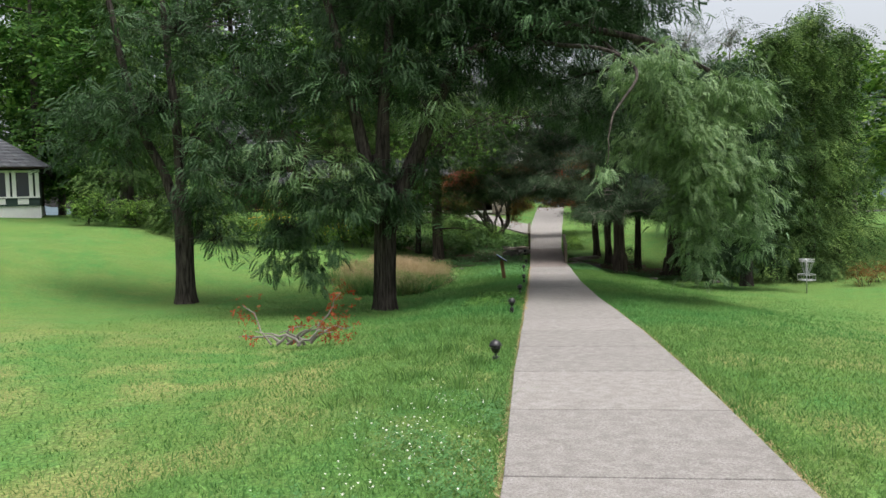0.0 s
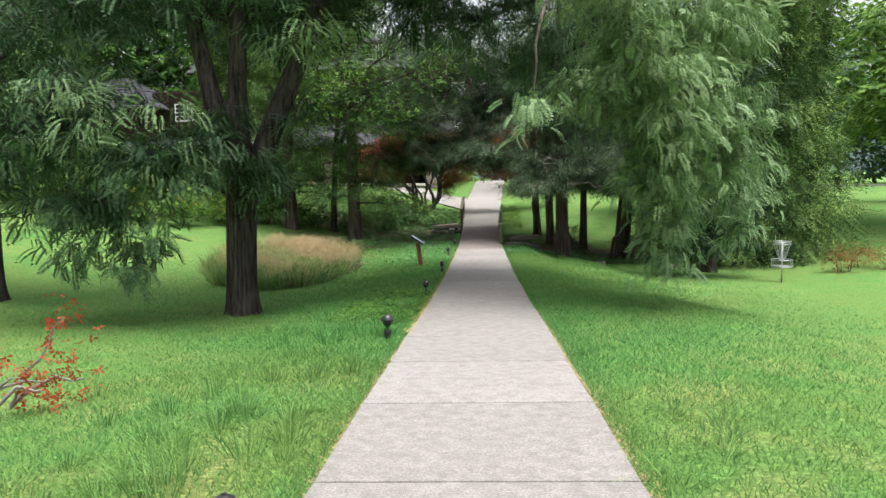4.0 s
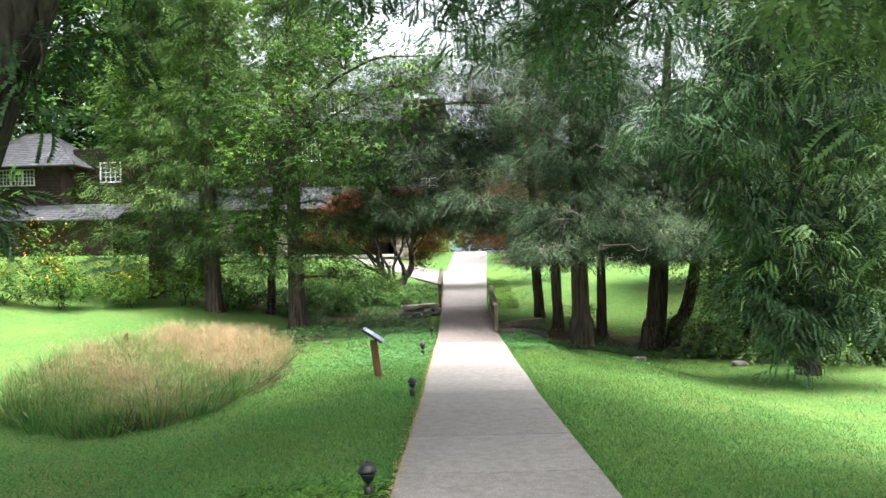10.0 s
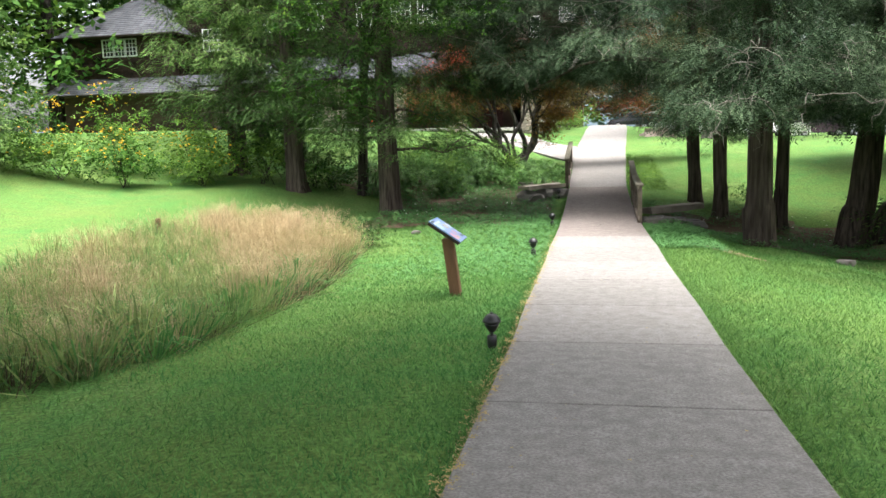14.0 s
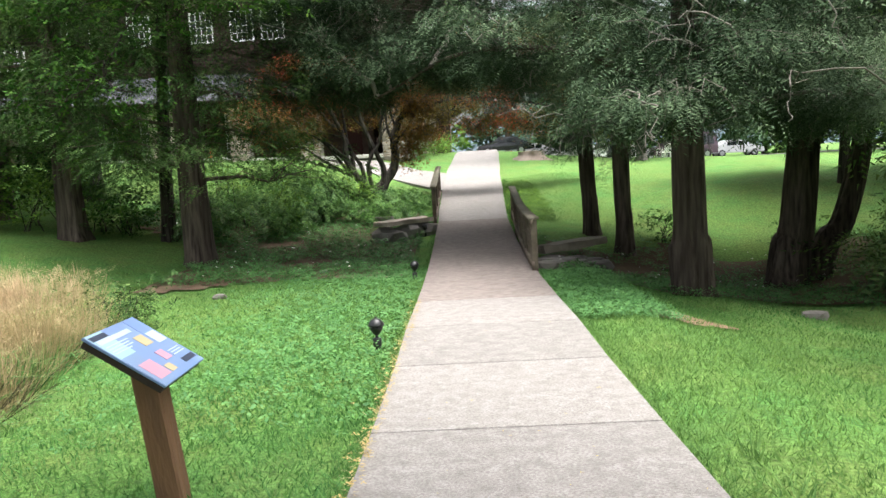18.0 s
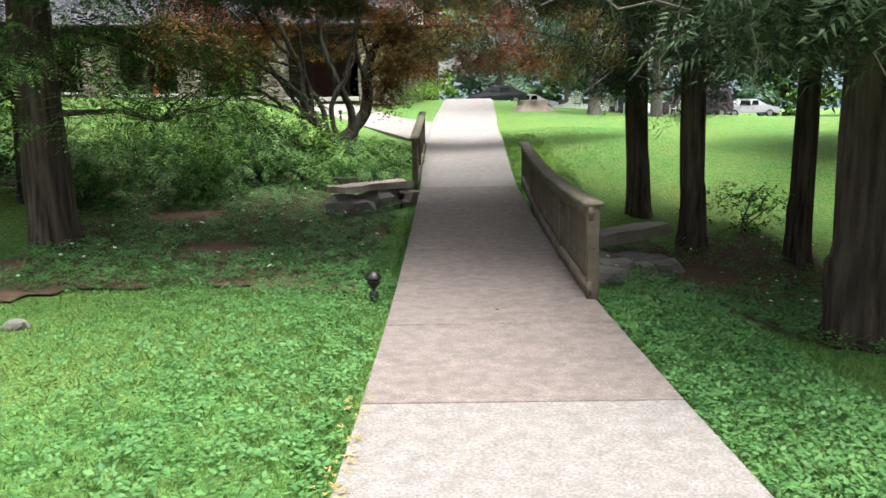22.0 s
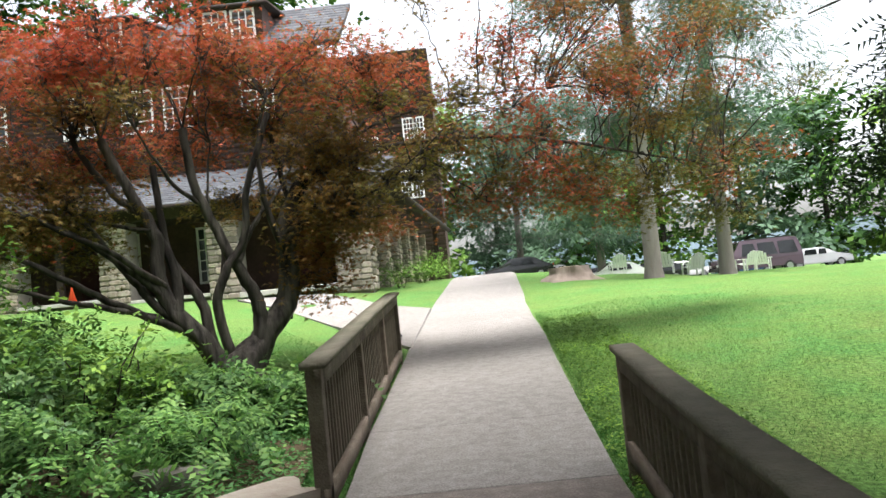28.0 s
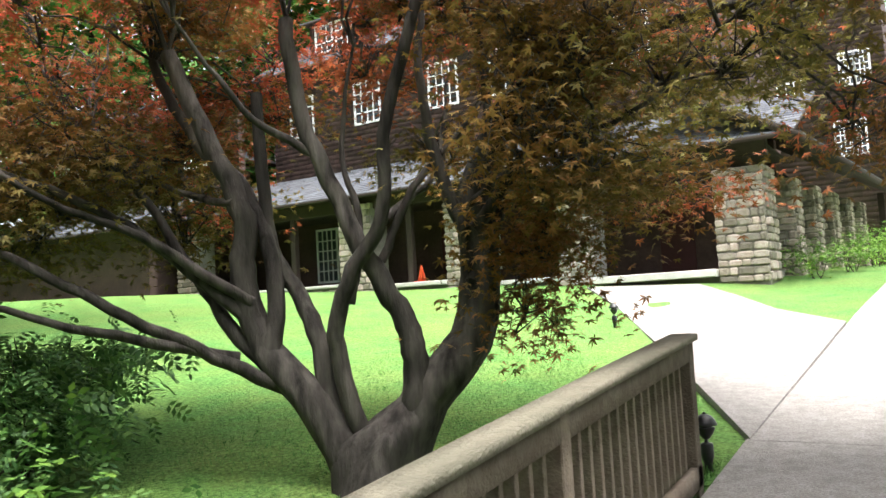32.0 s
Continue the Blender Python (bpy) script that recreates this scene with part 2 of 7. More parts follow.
M_SIGN = material("sign_panel", (0.17, 0.25, 0.42), 0.3, 0.2, 3, 0.02, tint=(0.11, 0.17, 0.33))
M_GALV = material("galvanised_steel", (0.42, 0.43, 0.44), 0.4, 0.2, 20, 0.1, metal=0.8)
M_ORANGE = material("orange_plastic", (0.75, 0.09, 0.03), 0.5, 0.1, 5, 0)
M_ROCK = material("grey_rock", (0.26, 0.24, 0.22), 0.9, 0.5, 5, 0.6, 18)
M_TYRE = material("tyre_rubber", (0.02, 0.02, 0.02), 0.85, 0.2, 20, 0.1)
M_CARGLASS = material("car_window_glass", (0.015, 0.018, 0.02), 0.08, 0.05, 2, 0, spec=0.8)
M_ASPHALT = material("asphalt", (0.07, 0.07, 0.07), 0.9, 0.3, 8, 0.4, 80)
M_YELLOW = material("yellow_petal", (0.75, 0.45, 0.02), 0.6, 0.2, 1, 0, island=0.2, translucent=0.3)
M_PETAL = material("white_petal", (0.75, 0.75, 0.68), 0.6, 0.1, 1, 0, island=0.1, translucent=0.3)
M_PANE = material("window_pane", (0.05, 0.06, 0.07), 0.06, 0.1, 1, 0, spec=0.8)


def paint(name, colour, rough=0.25):
    return material(name, colour, rough, 0.08, 2, 0, spec=0.6)


# ---------------------------------------------------------------- mesh helpers
def link_mesh(name, me, mat, parent=None, label="", category="", group="", kind=""):
    if mat:
        me.materials.append(mat)
    ob = new(name, me)
    if parent is not None:
        ob.parent = parent
    return tagged(ob, label, category, group, kind)


def part(name, bm, mat, parent=None, label="", smooth=False, **tags):
    """Link a bmesh as one mesh object."""
    me = bpy.data.meshes.new(name)
    if smooth:
        for f in bm.faces:
            f.smooth = True
    bm.to_mesh(me)
    bm.free()
    return link_mesh(name, me, mat, parent, label, **tags)


def raw(name, verts, faces, mat, parent=None, label="", smooth=False, **tags):
    """Link a mesh from vertex and face arrays (all faces of the same corner count)."""
    verts, faces = np.asarray(verts, np.float32), np.asarray(faces, np.int32)
    me = bpy.data.meshes.new(name)
    me.vertices.add(len(verts))
    me.vertices.foreach_set("co", verts.ravel())
    k = faces.shape[1]
    me.loops.add(faces.size)
    me.loops.foreach_set("vertex_index", faces.ravel())
    me.polygons.add(len(faces))
    me.polygons.foreach_set("loop_start", np.arange(0, faces.size, k, dtype=np.int32))
    if smooth:
        me.polygons.foreach_set("use_smooth", np.ones(len(faces), bool))
    me.update(calc_edges=True)
    return link_mesh(name, me, mat, parent, label, **tags)


def empty(name, x, y, z, rz=0.0, label="", category="", group="", kind=""):
    ob = new(name)
    ob.empty_display_size = 0.1
    ob.matrix_world = pose(x, y, z, 0, 0, rz)
    return tagged(ob, label, category, group, kind)


def box(bm, x0, y0, z0, x1, y1, z1, bevel=0.0, m=None):
    r = bmesh.ops.create_cube(bm, size=1, matrix=(m or Matrix()) @ Matrix.Translation(((x0 + x1) / 2, (y0 + y1) / 2, (z0 + z1) / 2))
                              @ Matrix.Diagonal((x1 - x0, y1 - y0, z1 - z0, 1)))
    if bevel:
        edges = list({e for v in r["verts"] for e in v.link_edges})
        bmesh.ops.bevel(bm, geom=edges, offset=bevel, segments=1, affect="EDGES")
    return bm


def boxed(x0, y0, z0, x1, y1, z1, bevel=0.0, m=None):
    return box(bmesh.new(), x0, y0, z0, x1, y1, z1, bevel, m)


def lathe(profile, n=20):
    """A turned shape round z from (radius, height) pairs."""
    bm = bmesh.new()
    rings = []
    for r, z in profile:
        rings.append([bm.verts.new((r * math.cos(2 * math.pi * i / n), r * math.sin(2 * math.pi * i / n), z)) for i in range(n)])
    for a, b in zip(rings, rings[1:]):
        for i in range(n):
            bm.faces.new((a[i], a[(i + 1) % n], b[(i + 1) % n], b[i]))
    bm.faces.new(rings[0][::-1])
    bm.faces.new(rings[-1])
    return bm


def tube_arrays(points, radii, n=8, rough=0.0, rng=None, flare=None):
    """Vertices and quads of a tapered tube along points."""
    pts = np.asarray(points, float)
    tang = np.gradient(pts, axis=0)
    tang /= np.linalg.norm(tang, axis=1)[:, None] + 1e-9
    ref = np.array([0.0, 1.0, 0.0]) if abs(tang[0, 2]) > 0.7 else np.array([0.0, 0.0, 1.0])
    u = np.cross(tang, ref)
    u /= np.linalg.norm(u, axis=1)[:, None] + 1e-9
    w = np.cross(tang, u)
    a = np.linspace(0, 2 * np.pi, n, endpoint=False)
    rad = np.repeat(np.asarray(radii, float)[:, None], n, 1)
    if rough and rng is not None:
        rad = rad * (1 + rough * rng.normal(size=(1, n)) + 0.4 * rough * rng.normal(size=rad.shape))
    v = pts[:, None] + rad[..., None] * (np.cos(a)[None, :, None] * u[:, None] + np.sin(a)[None, :, None] * w[:, None])
    m = len(pts)
    i, j = np.meshgrid(np.arange(m - 1), np.arange(n), indexing="ij")
    f = np.stack([i * n + j, i * n + (j + 1) % n, (i + 1) * n + (j + 1) % n, (i + 1) * n + j], -1).reshape(-1, 4)
    return v.reshape(-1, 3), f


def bark_arrays(points, radii, n, ridge, rng, flare=0.3):
    """A furrowed trunk: ridges that wander along the stem and a root flare at its foot."""
    pts = np.asarray(points, float)
    m = len(pts)
    v, f = tube_arrays(pts, np.ones(m), n)
    v = v.reshape(m, n, 3)
    ctrl = rng.normal(size=(4, n))
    ctrl = ctrl * 0.7 + np.roll(ctrl, 1, 1) * 0.3
    rows = np.linspace(0, 3, m)
    lump = np.stack([np.interp(rows, range(4), ctrl[:, k]) for k in range(n)], 1)
    a = np.linspace(0, 2 * np.pi, n, endpoint=False)
    h = (pts[:, 2] - pts[0, 2])[:, None]
    root = 1 + flare * np.exp(-h / 0.22) * (0.7 + 0.6 * np.cos(5 * a + rng.uniform(0, 6))[None])
    rad = np.asarray(radii, float)[:, None] * (1 + ridge * lump) * root
    v = pts[:, None] + (v - pts[:, None]) * rad[..., None]
    return v.reshape(-1, 3), f


class Soup:
    """Collects vertex and quad arrays into one mesh."""

    def __init__(self):
        self.v, self.f, self.n = [], [], 0

    def add(self, v, f):
        self.v.append(np.asarray(v, np.float32))
        self.f.append(np.asarray(f, np.int32) + self.n)
        self.n += len(v)
        return self

    def tube(self, points, radii, n=8, rough=0.0, rng=None):
        return self.add(*tube_arrays(points, radii, n, rough, rng))

    def out(self, name, mat, parent=None, label="", smooth=False, **tags):
        return raw(name, np.concatenate(self.v), np.concatenate(self.f), mat, parent, label, smooth, **tags)


def bend(p, q, sag=0.0, n=7, wobble=0.0, rng=None):
    """Points of a gently bowed limb from p to q; sag > 0 arches upward."""
    p, q = np.asarray(p, float), np.asarray(q, float)
    s = np.linspace(0, 1, n)[:, None]
    pts = p + (q - p) * s
    pts[:, 2] += sag * 4 * (s * (1 - s))[:, 0]
    if wobble and rng is not None:
        k = rng.normal(size=(n, 3)) * wobble
        k[0] = k[-1] = 0
        pts += k
    return pts


def scatter(template, at, rot_z, tilt, roll, size):
    """Copies of a template of quads (k, 4, 3), pointing along +x, at each place: turned by roll about x, tilt about y, then rot_z about z."""
    at, size = np.asarray(at, np.float32), np.asarray(size, np.float32)
    cz, sz, cy, sy, cx, sx = (np.asarray(g, np.float32) for g in (np.cos(rot_z), np.sin(rot_z), np.cos(tilt), np.sin(tilt), np.cos(roll), np.sin(roll)))
    T = template.reshape(-1, 3).astype(np.float32)
    x, y, z = T[:, 0][None], T[:, 1][None], T[:, 2][None]
    y2, z2 = cx[:, None] * y - sx[:, None] * z, sx[:, None] * y + cx[:, None] * z
    x3, z3 = cy[:, None] * x + sy[:, None] * z2, -sy[:, None] * x + cy[:, None] * z2
    x4, y4 = cz[:, None] * x3 - sz[:, None] * y2, sz[:, None] * x3 + cz[:, None] * y2
    v = np.stack([x4, y4, z3], -1) * size[:, None, None] + at[:, None]
    v = v.reshape(-1, 3)
    return v, np.arange(len(v), dtype=np.int32).reshape(-1, template.shape[1])


def leaflet(x, y, ang, length, width, drop=0.0):
    c, s = math.cos(ang), math.sin(ang)
    out = []
    for u, w, d in ((0, 0, 0), (0.45, 0.5, drop * 0.4), (1, 0, drop), (0.45, -0.5, drop * 0.4)):
        out.append((x + c * u * length - s * w * width, y + s * u * length + c * w * width, -d))
    return out


def frond(pairs=7, length=1.0, leaf=0.2, width=0.075, droop=0.35, needle=False):
    """A feathered leaf with paired leaflets along a drooping stalk."""
    qs = []
    for i in range(pairs):
        u = 0.12 + 0.88 * i / pairs
        zz = -droop * u * u * length
        for side in (1, -1):
            q = leaflet(u * length, 0, side * 1.15, leaf * (1.1 - 0.5 * abs(u - 0.5)), width, 0.05)
            qs.append([(a, b, c + zz) for a, b, c in q])
    q = leaflet(length * 0.95, 0, 0, leaf * 0.9, width)
    qs.append([(a, b, c - droop * length) for a, b, c in q])
    if needle:  # pointed slips in place of lozenges
        return np.array([[q[1], q[2], q[3]] for q in qs])
    return np.array(qs)


T_FROND = frond(9, 1.0, 0.34, 0.16, 0.5, True)
T_FROND_NEAR = frond(9, 1.0, 0.25, 0.115, 0.5)
T_SPRIG = frond(5, 1.0, 0.5, 0.085, 0.3, True)
T_NEEDLE = frond(6, 1.0, 0.48, 0.1, 0.35, True)
T_LEAVES = np.array([leaflet(*p) for p in ((0.0, 0.0, 0.3, 0.5, 0.3), (0.15, 0.1, 1.4, 0.45, 0.28), (0.2, -0.1, -1.2, 0.5, 0.3), (0.45, 0.0, -0.2, 0.55, 0.32))])
T_MAPLE = np.array([[(0.05 * math.sin(a), -0.05 * math.cos(a), 0), (l * math.cos(a), l * math.sin(a), -0.1), (-0.13 * math.sin(a) + 0.2 * math.cos(a), 0.13 * math.cos(a) + 0.2 * math.sin(a), -0.03)] for a, l in ((0, 0.7), (0.8, 0.6), (-0.8, 0.6), (1.7, 0.45), (-1.7, 0.45))])
T_STAR = np.array([leaflet(0, 0, a, l, 0.32, 0.1) for a, l in ((0, 0.6), (0.8, 0.55), (-0.8, 0.55), (1.7, 0.4), (-1.7, 0.4))])


def hash01(*a):
    return (math.sin(sum(v * k for v, k in zip(a, (12.9898, 78.233, 37.719)))) * 43758.5453) % 1.0

# ---------------------------------------------------------------- ground
PROFILE_Y = [-40, -17.6, -11.0, -4.4, -1.1, 2.2, 5.5, 8.8, 12.1, 15.4, 18.7, 22.0, 25.3, 28.6, 31.9, 35.2, 38.5, 41.8, 45.1, 48.3, 52, 56, 60, 64, 68, 76, 95]
PROFILE_Z = [0.6, 0.31, 0.171, -0.007, -0.133, -0.317, -0.532, -0.722, -0.881, -1.013, -1.113, -1.199, -1.268, -1.306, -1.214, -0.96, -0.69, -0.46, -0.27, -0.07, 0.25, 0.6, 0.92, 1.12, 1.2, 1.15, 1.0]
HALF = 0.93

# height of the land beside the path, relative to the path: rows along y, columns across x
CROSS_X = [-45, -25, -12.5, -5, -1.6, 1.6, 3.4, 6.2, 11, 25]
CROSS_Y = [-30, -5, 3, 11, 20, 26, 30.5, 33, 38, 48, 60, 76]
CROSS_SOUTH = [
    [2.2, 1.2, 0.3, -0.05, -0.02, -0.02, -0.06, -0.2, -0.5, -0.8],
    [2.2, 1.0, 0.05, -0.35, -0.04, -0.02, -0.12, -0.35, -0.8, -1.0],
    [2.2, 1.1, -0.25, -0.42, -0.05, -0.04, -0.2, -0.5, -0.95, -1.0],
    [2.6, 1.4, -0.38, -0.42, -0.06, -0.05, -0.25, -0.65, -1.0, -0.8],
    [3.2, 2.0, 0.1, -0.32, -0.06, -0.06, -0.35, -0.8, -0.95, -0.5],
    [3.8, 2.6, 0.5, -0.2, -0.08, -0.12, -0.55, -1.0, -0.95, 0.0],
]
CROSS_NORTH = [
    [3.8, 2.7, 0.7, -0.2, -0.3, -0.4, -0.85, -1.2, -0.7, 0.2],
    [3.6, 2.7, 0.7, -0.1, -0.3, -0.15, -0.3, -0.6, -0.2, 0.3],
    [2.8, 2.2, 0.8, 0.1, -0.02, -0.02, 0.0, 0.1, 0.2, 0.3],
    [1.8, 1.6, 0.9, 0.35, 0.0, -0.02, 0.08, 0.05, -0.05, -0.4],
    [0.8, 0.8, 0.5, 0.25, 0.0, -0.02, -0.12, -0.5, -0.95, -1.35],
    [0.3, 0.3, 0.1, 0.0, 0.0, -0.02, -0.2, -0.7, -1.3, -1.45],
]
CROSS = CROSS_SOUTH + CROSS_NORTH


def smooth_interp(v, xs):
    """Index and eased fraction of v in the rising list xs."""
    v = np.clip(v, xs[0], xs[-1])
    i = np.clip(np.searchsorted(xs, v, side="right") - 1, 0, len(xs) - 2)
    xs = np.asarray(xs, float)
    t = (v - xs[i]) / (xs[i + 1] - xs[i])
    return i, t


def hermite(v, xs, ys):
    xs, ys = np.asarray(xs, float), np.asarray(ys, float)
    d = np.gradient(ys, xs, axis=0)
    i, t = smooth_interp(v, xs)
    h = xs[i + 1] - xs[i]
    return (2 * t**3 - 3 * t**2 + 1) * ys[i] + (t**3 - 2 * t**2 + t) * h * d[i] + (-2 * t**3 + 3 * t**2) * ys[i + 1] + (t**3 - t**2) * h * d[i + 1]


def path_z(y):
    return hermite(np.asarray(y, float), PROFILE_Y, PROFILE_Z)


def land(x, y):
    """Height of the land at x, y."""
    x, y = np.broadcast_arrays(np.asarray(x, float), np.asarray(y, float))
    c = np.asarray(CROSS)
    i, t = smooth_interp(x, CROSS_X)
    j, s = smooth_interp(y, CROSS_Y)
    t, s = t * t * (3 - 2 * t), s * s * (3 - 2 * s)
    off = (c[j, i] * (1 - t) + c[j, i + 1] * t) * (1 - s) + (c[j + 1, i] * (1 - t) + c[j + 1, i + 1] * t) * s
    bumps = 0.02 * np.sin(x * 1.7 + 0.6 * y) * np.sin(y * 1.3 - 0.4 * x) * np.clip((np.abs(x) - 1.5) / 2, 0, 1)
    return path_z(y) + off + bumps


def edge_l(y):
    return np.interp(y, [-50, 36, 42, 48.3, 60, 76], [-HALF, -HALF, -HALF, -0.93, -0.5, 0.0])


def edge_r(y):
    return np.interp(y, [-50, 30, 36, 42, 48.3, 60, 76], [HALF, HALF, 0.98, 1.25, 1.5, 2.1, 2.6])


def land1(x, y):
    return float(land(np.array([x]), np.array([y]))[0])


def axis(lo, hi, fine, far):
    near = np.arange(lo, hi + 1e-6, fine)
    steps = np.cumsum(np.geomspace(fine, far, 16))
    return np.concatenate([lo - steps[::-1], near, hi + steps])


gx, gy = axis(-16, 14, 0.3, 130), axis(-16, 60, 0.35, 130)
X, Y = np.meshgrid(gx, gy, indexing="ij")
Z = land(X, Y) - 0.02
# the bed under the path sinks below the slabs
Z = np.where((X > edge_l(Y) - 0.02) & (X < edge_r(Y) + 0.02) & (Y > -20) & (Y < 82), np.minimum(Z, path_z(Y) - 0.06), Z)
ii, jj = np.meshgrid(np.arange(len(gx) - 1), np.arange(len(gy) - 1), indexing="ij")
n_y = len(gy)
quads = np.stack([ii * n_y + jj, (ii + 1) * n_y + jj, (ii + 1) * n_y + jj + 1, ii * n_y + jj + 1], -1).reshape(-1, 4)
raw("ground", np.stack([X, Y, Z], -1).reshape(-1, 3), quads, M_GRASS, smooth=True, kind="structure", label="green lawn with bare and mossy patches", category="lawn")

# ---------------------------------------------------------------- concrete path
path = empty("pavement", 0, 0, 0, label="worn pale concrete footpath of square slabs", category="path", kind="structure")


def slab(corners, parent, thick=0.1, name="slab", mat=None, gap=0.009):
    """A concrete slab over four ground corners, edges eased."""
    c = np.array(corners, float)
    mid = c.mean(0)
    top_in, top_out = [], []
    bm = bmesh.new()
    rings = []
    for inset, dz in ((gap, -thick), (gap, -0.004), (gap + 0.006, 0.0)):
        ring = []
        for p in c:
            d = mid - p
            d[2] = 0
            q = p + d / (np.linalg.norm(d) + 1e-9) * inset * 1.41
            ring.append(bm.verts.new((q[0], q[1], q[2] + dz)))
        rings.append(ring)
    for a, b in zip(rings, rings[1:]):
        for i in range(4):
            bm.faces.new((a[i], a[(i + 1) % 4], b[(i + 1) % 4], b[i]))
    bm.faces.new(rings[-1])
    return part(name, bm, mat or M_CONCRETE, parent)


SLAB = 1.77
slab_edges = [-20.34 + SLAB * i for i in range(58)]
for y0, y1 in zip(slab_edges, slab_edges[1:]):
    za, zb = float(path_z(y0)), float(path_z(y1))
    j0, j1 = (hash01(y0) - 0.5) * 0.05, (hash01(y1) - 0.5) * 0.05
    # slabs under the cedars carry the warm brown shade in their colour
    deck = M_DECK_SHADED if 23.5 < y0 < 34.5 else None
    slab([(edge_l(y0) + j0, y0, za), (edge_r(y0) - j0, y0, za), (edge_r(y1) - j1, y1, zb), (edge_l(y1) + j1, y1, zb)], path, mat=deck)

branch_path = empty("pavement_branch", 0, 0, 0, label="pale concrete side path to the stone porch", category="path", kind="structure")
left_edge = [(-0.9, 41.6), (-2.9, 46.0), (-5.2, 50.5), (-7.6, 55.0)]
right_edge = [(-0.9, 49.4), (-2.2, 51.2), (-3.4, 53.0), (-4.6, 55.0)]
for k in range(3):
    q = [left_edge[k], right_edge[k], right_edge[k + 1], left_edge[k + 1]]
    slab([(x, y, land1(x, y) + 0.03) for x, y in q], branch_path)


# ---------------------------------------------------------------- trees
def leaves_of(blobs, template, size, per, rng, droop=0.4, spread=0.45, shell=0.55, rosette=False):
    """Sprays round many small centres inside the given blobs. Blob: centre, radii, number of centres."""
    soup, centres = Soup(), []
    for (cx, cy, cz), (rx, ry, rz), n in blobs:
        d = rng.normal(size=(n, 3))
        d /= np.linalg.norm(d, axis=1)[:, None]
        r = shell + (1 - shell) * rng.random(n)
        inner = rng.random(n) < 0.3
        r[inner] *= rng.random(inner.sum())
        c = np.array((cx, cy, cz)) + d * r[:, None] * np.array((rx, ry, rz))
        centres.append(c)
        at = np.repeat(c, per, 0) + rng.normal(size=(n * per, 3)) * spread * np.array((1, 1, 0.55))
        out = at - np.array((cx, cy, cz)) + rng.normal(size=at.shape) * 0.8
        if rosette:
            out = at - np.repeat(c, per, 0)
            far = np.linalg.norm(out[:, :2], axis=1)
            lift = np.repeat(rng.normal(size=(n, 2)) * 0.35, per, 0)
            at = np.repeat(c, per, 0) + out * np.array((1, 1, 0.7)) - np.array((0, 0, 0.6)) * (far**2)[:, None]
            at[:, 2] += (out[:, :2] * lift).sum(1)
        rz_ = np.arctan2(out[:, 1], out[:, 0])
        tilt = droop + rng.normal(size=len(at)) * (0.5 if rosette else 0.35)
        soup.add(*scatter(template, at, rz_, tilt, rng.normal(size=len(at)) * 0.5, size * rng.uniform(0.6, 1.3, len(at))))
    return soup, centres


def along(line, n):
    """n points on a smooth curve through the given points."""
    lp = np.asarray(line, float)
    s2 = np.linspace(0, len(lp) - 1, n)
    return np.stack([hermite(s2, np.arange(len(lp)), lp[:, k]) for k in range(3)], 1)


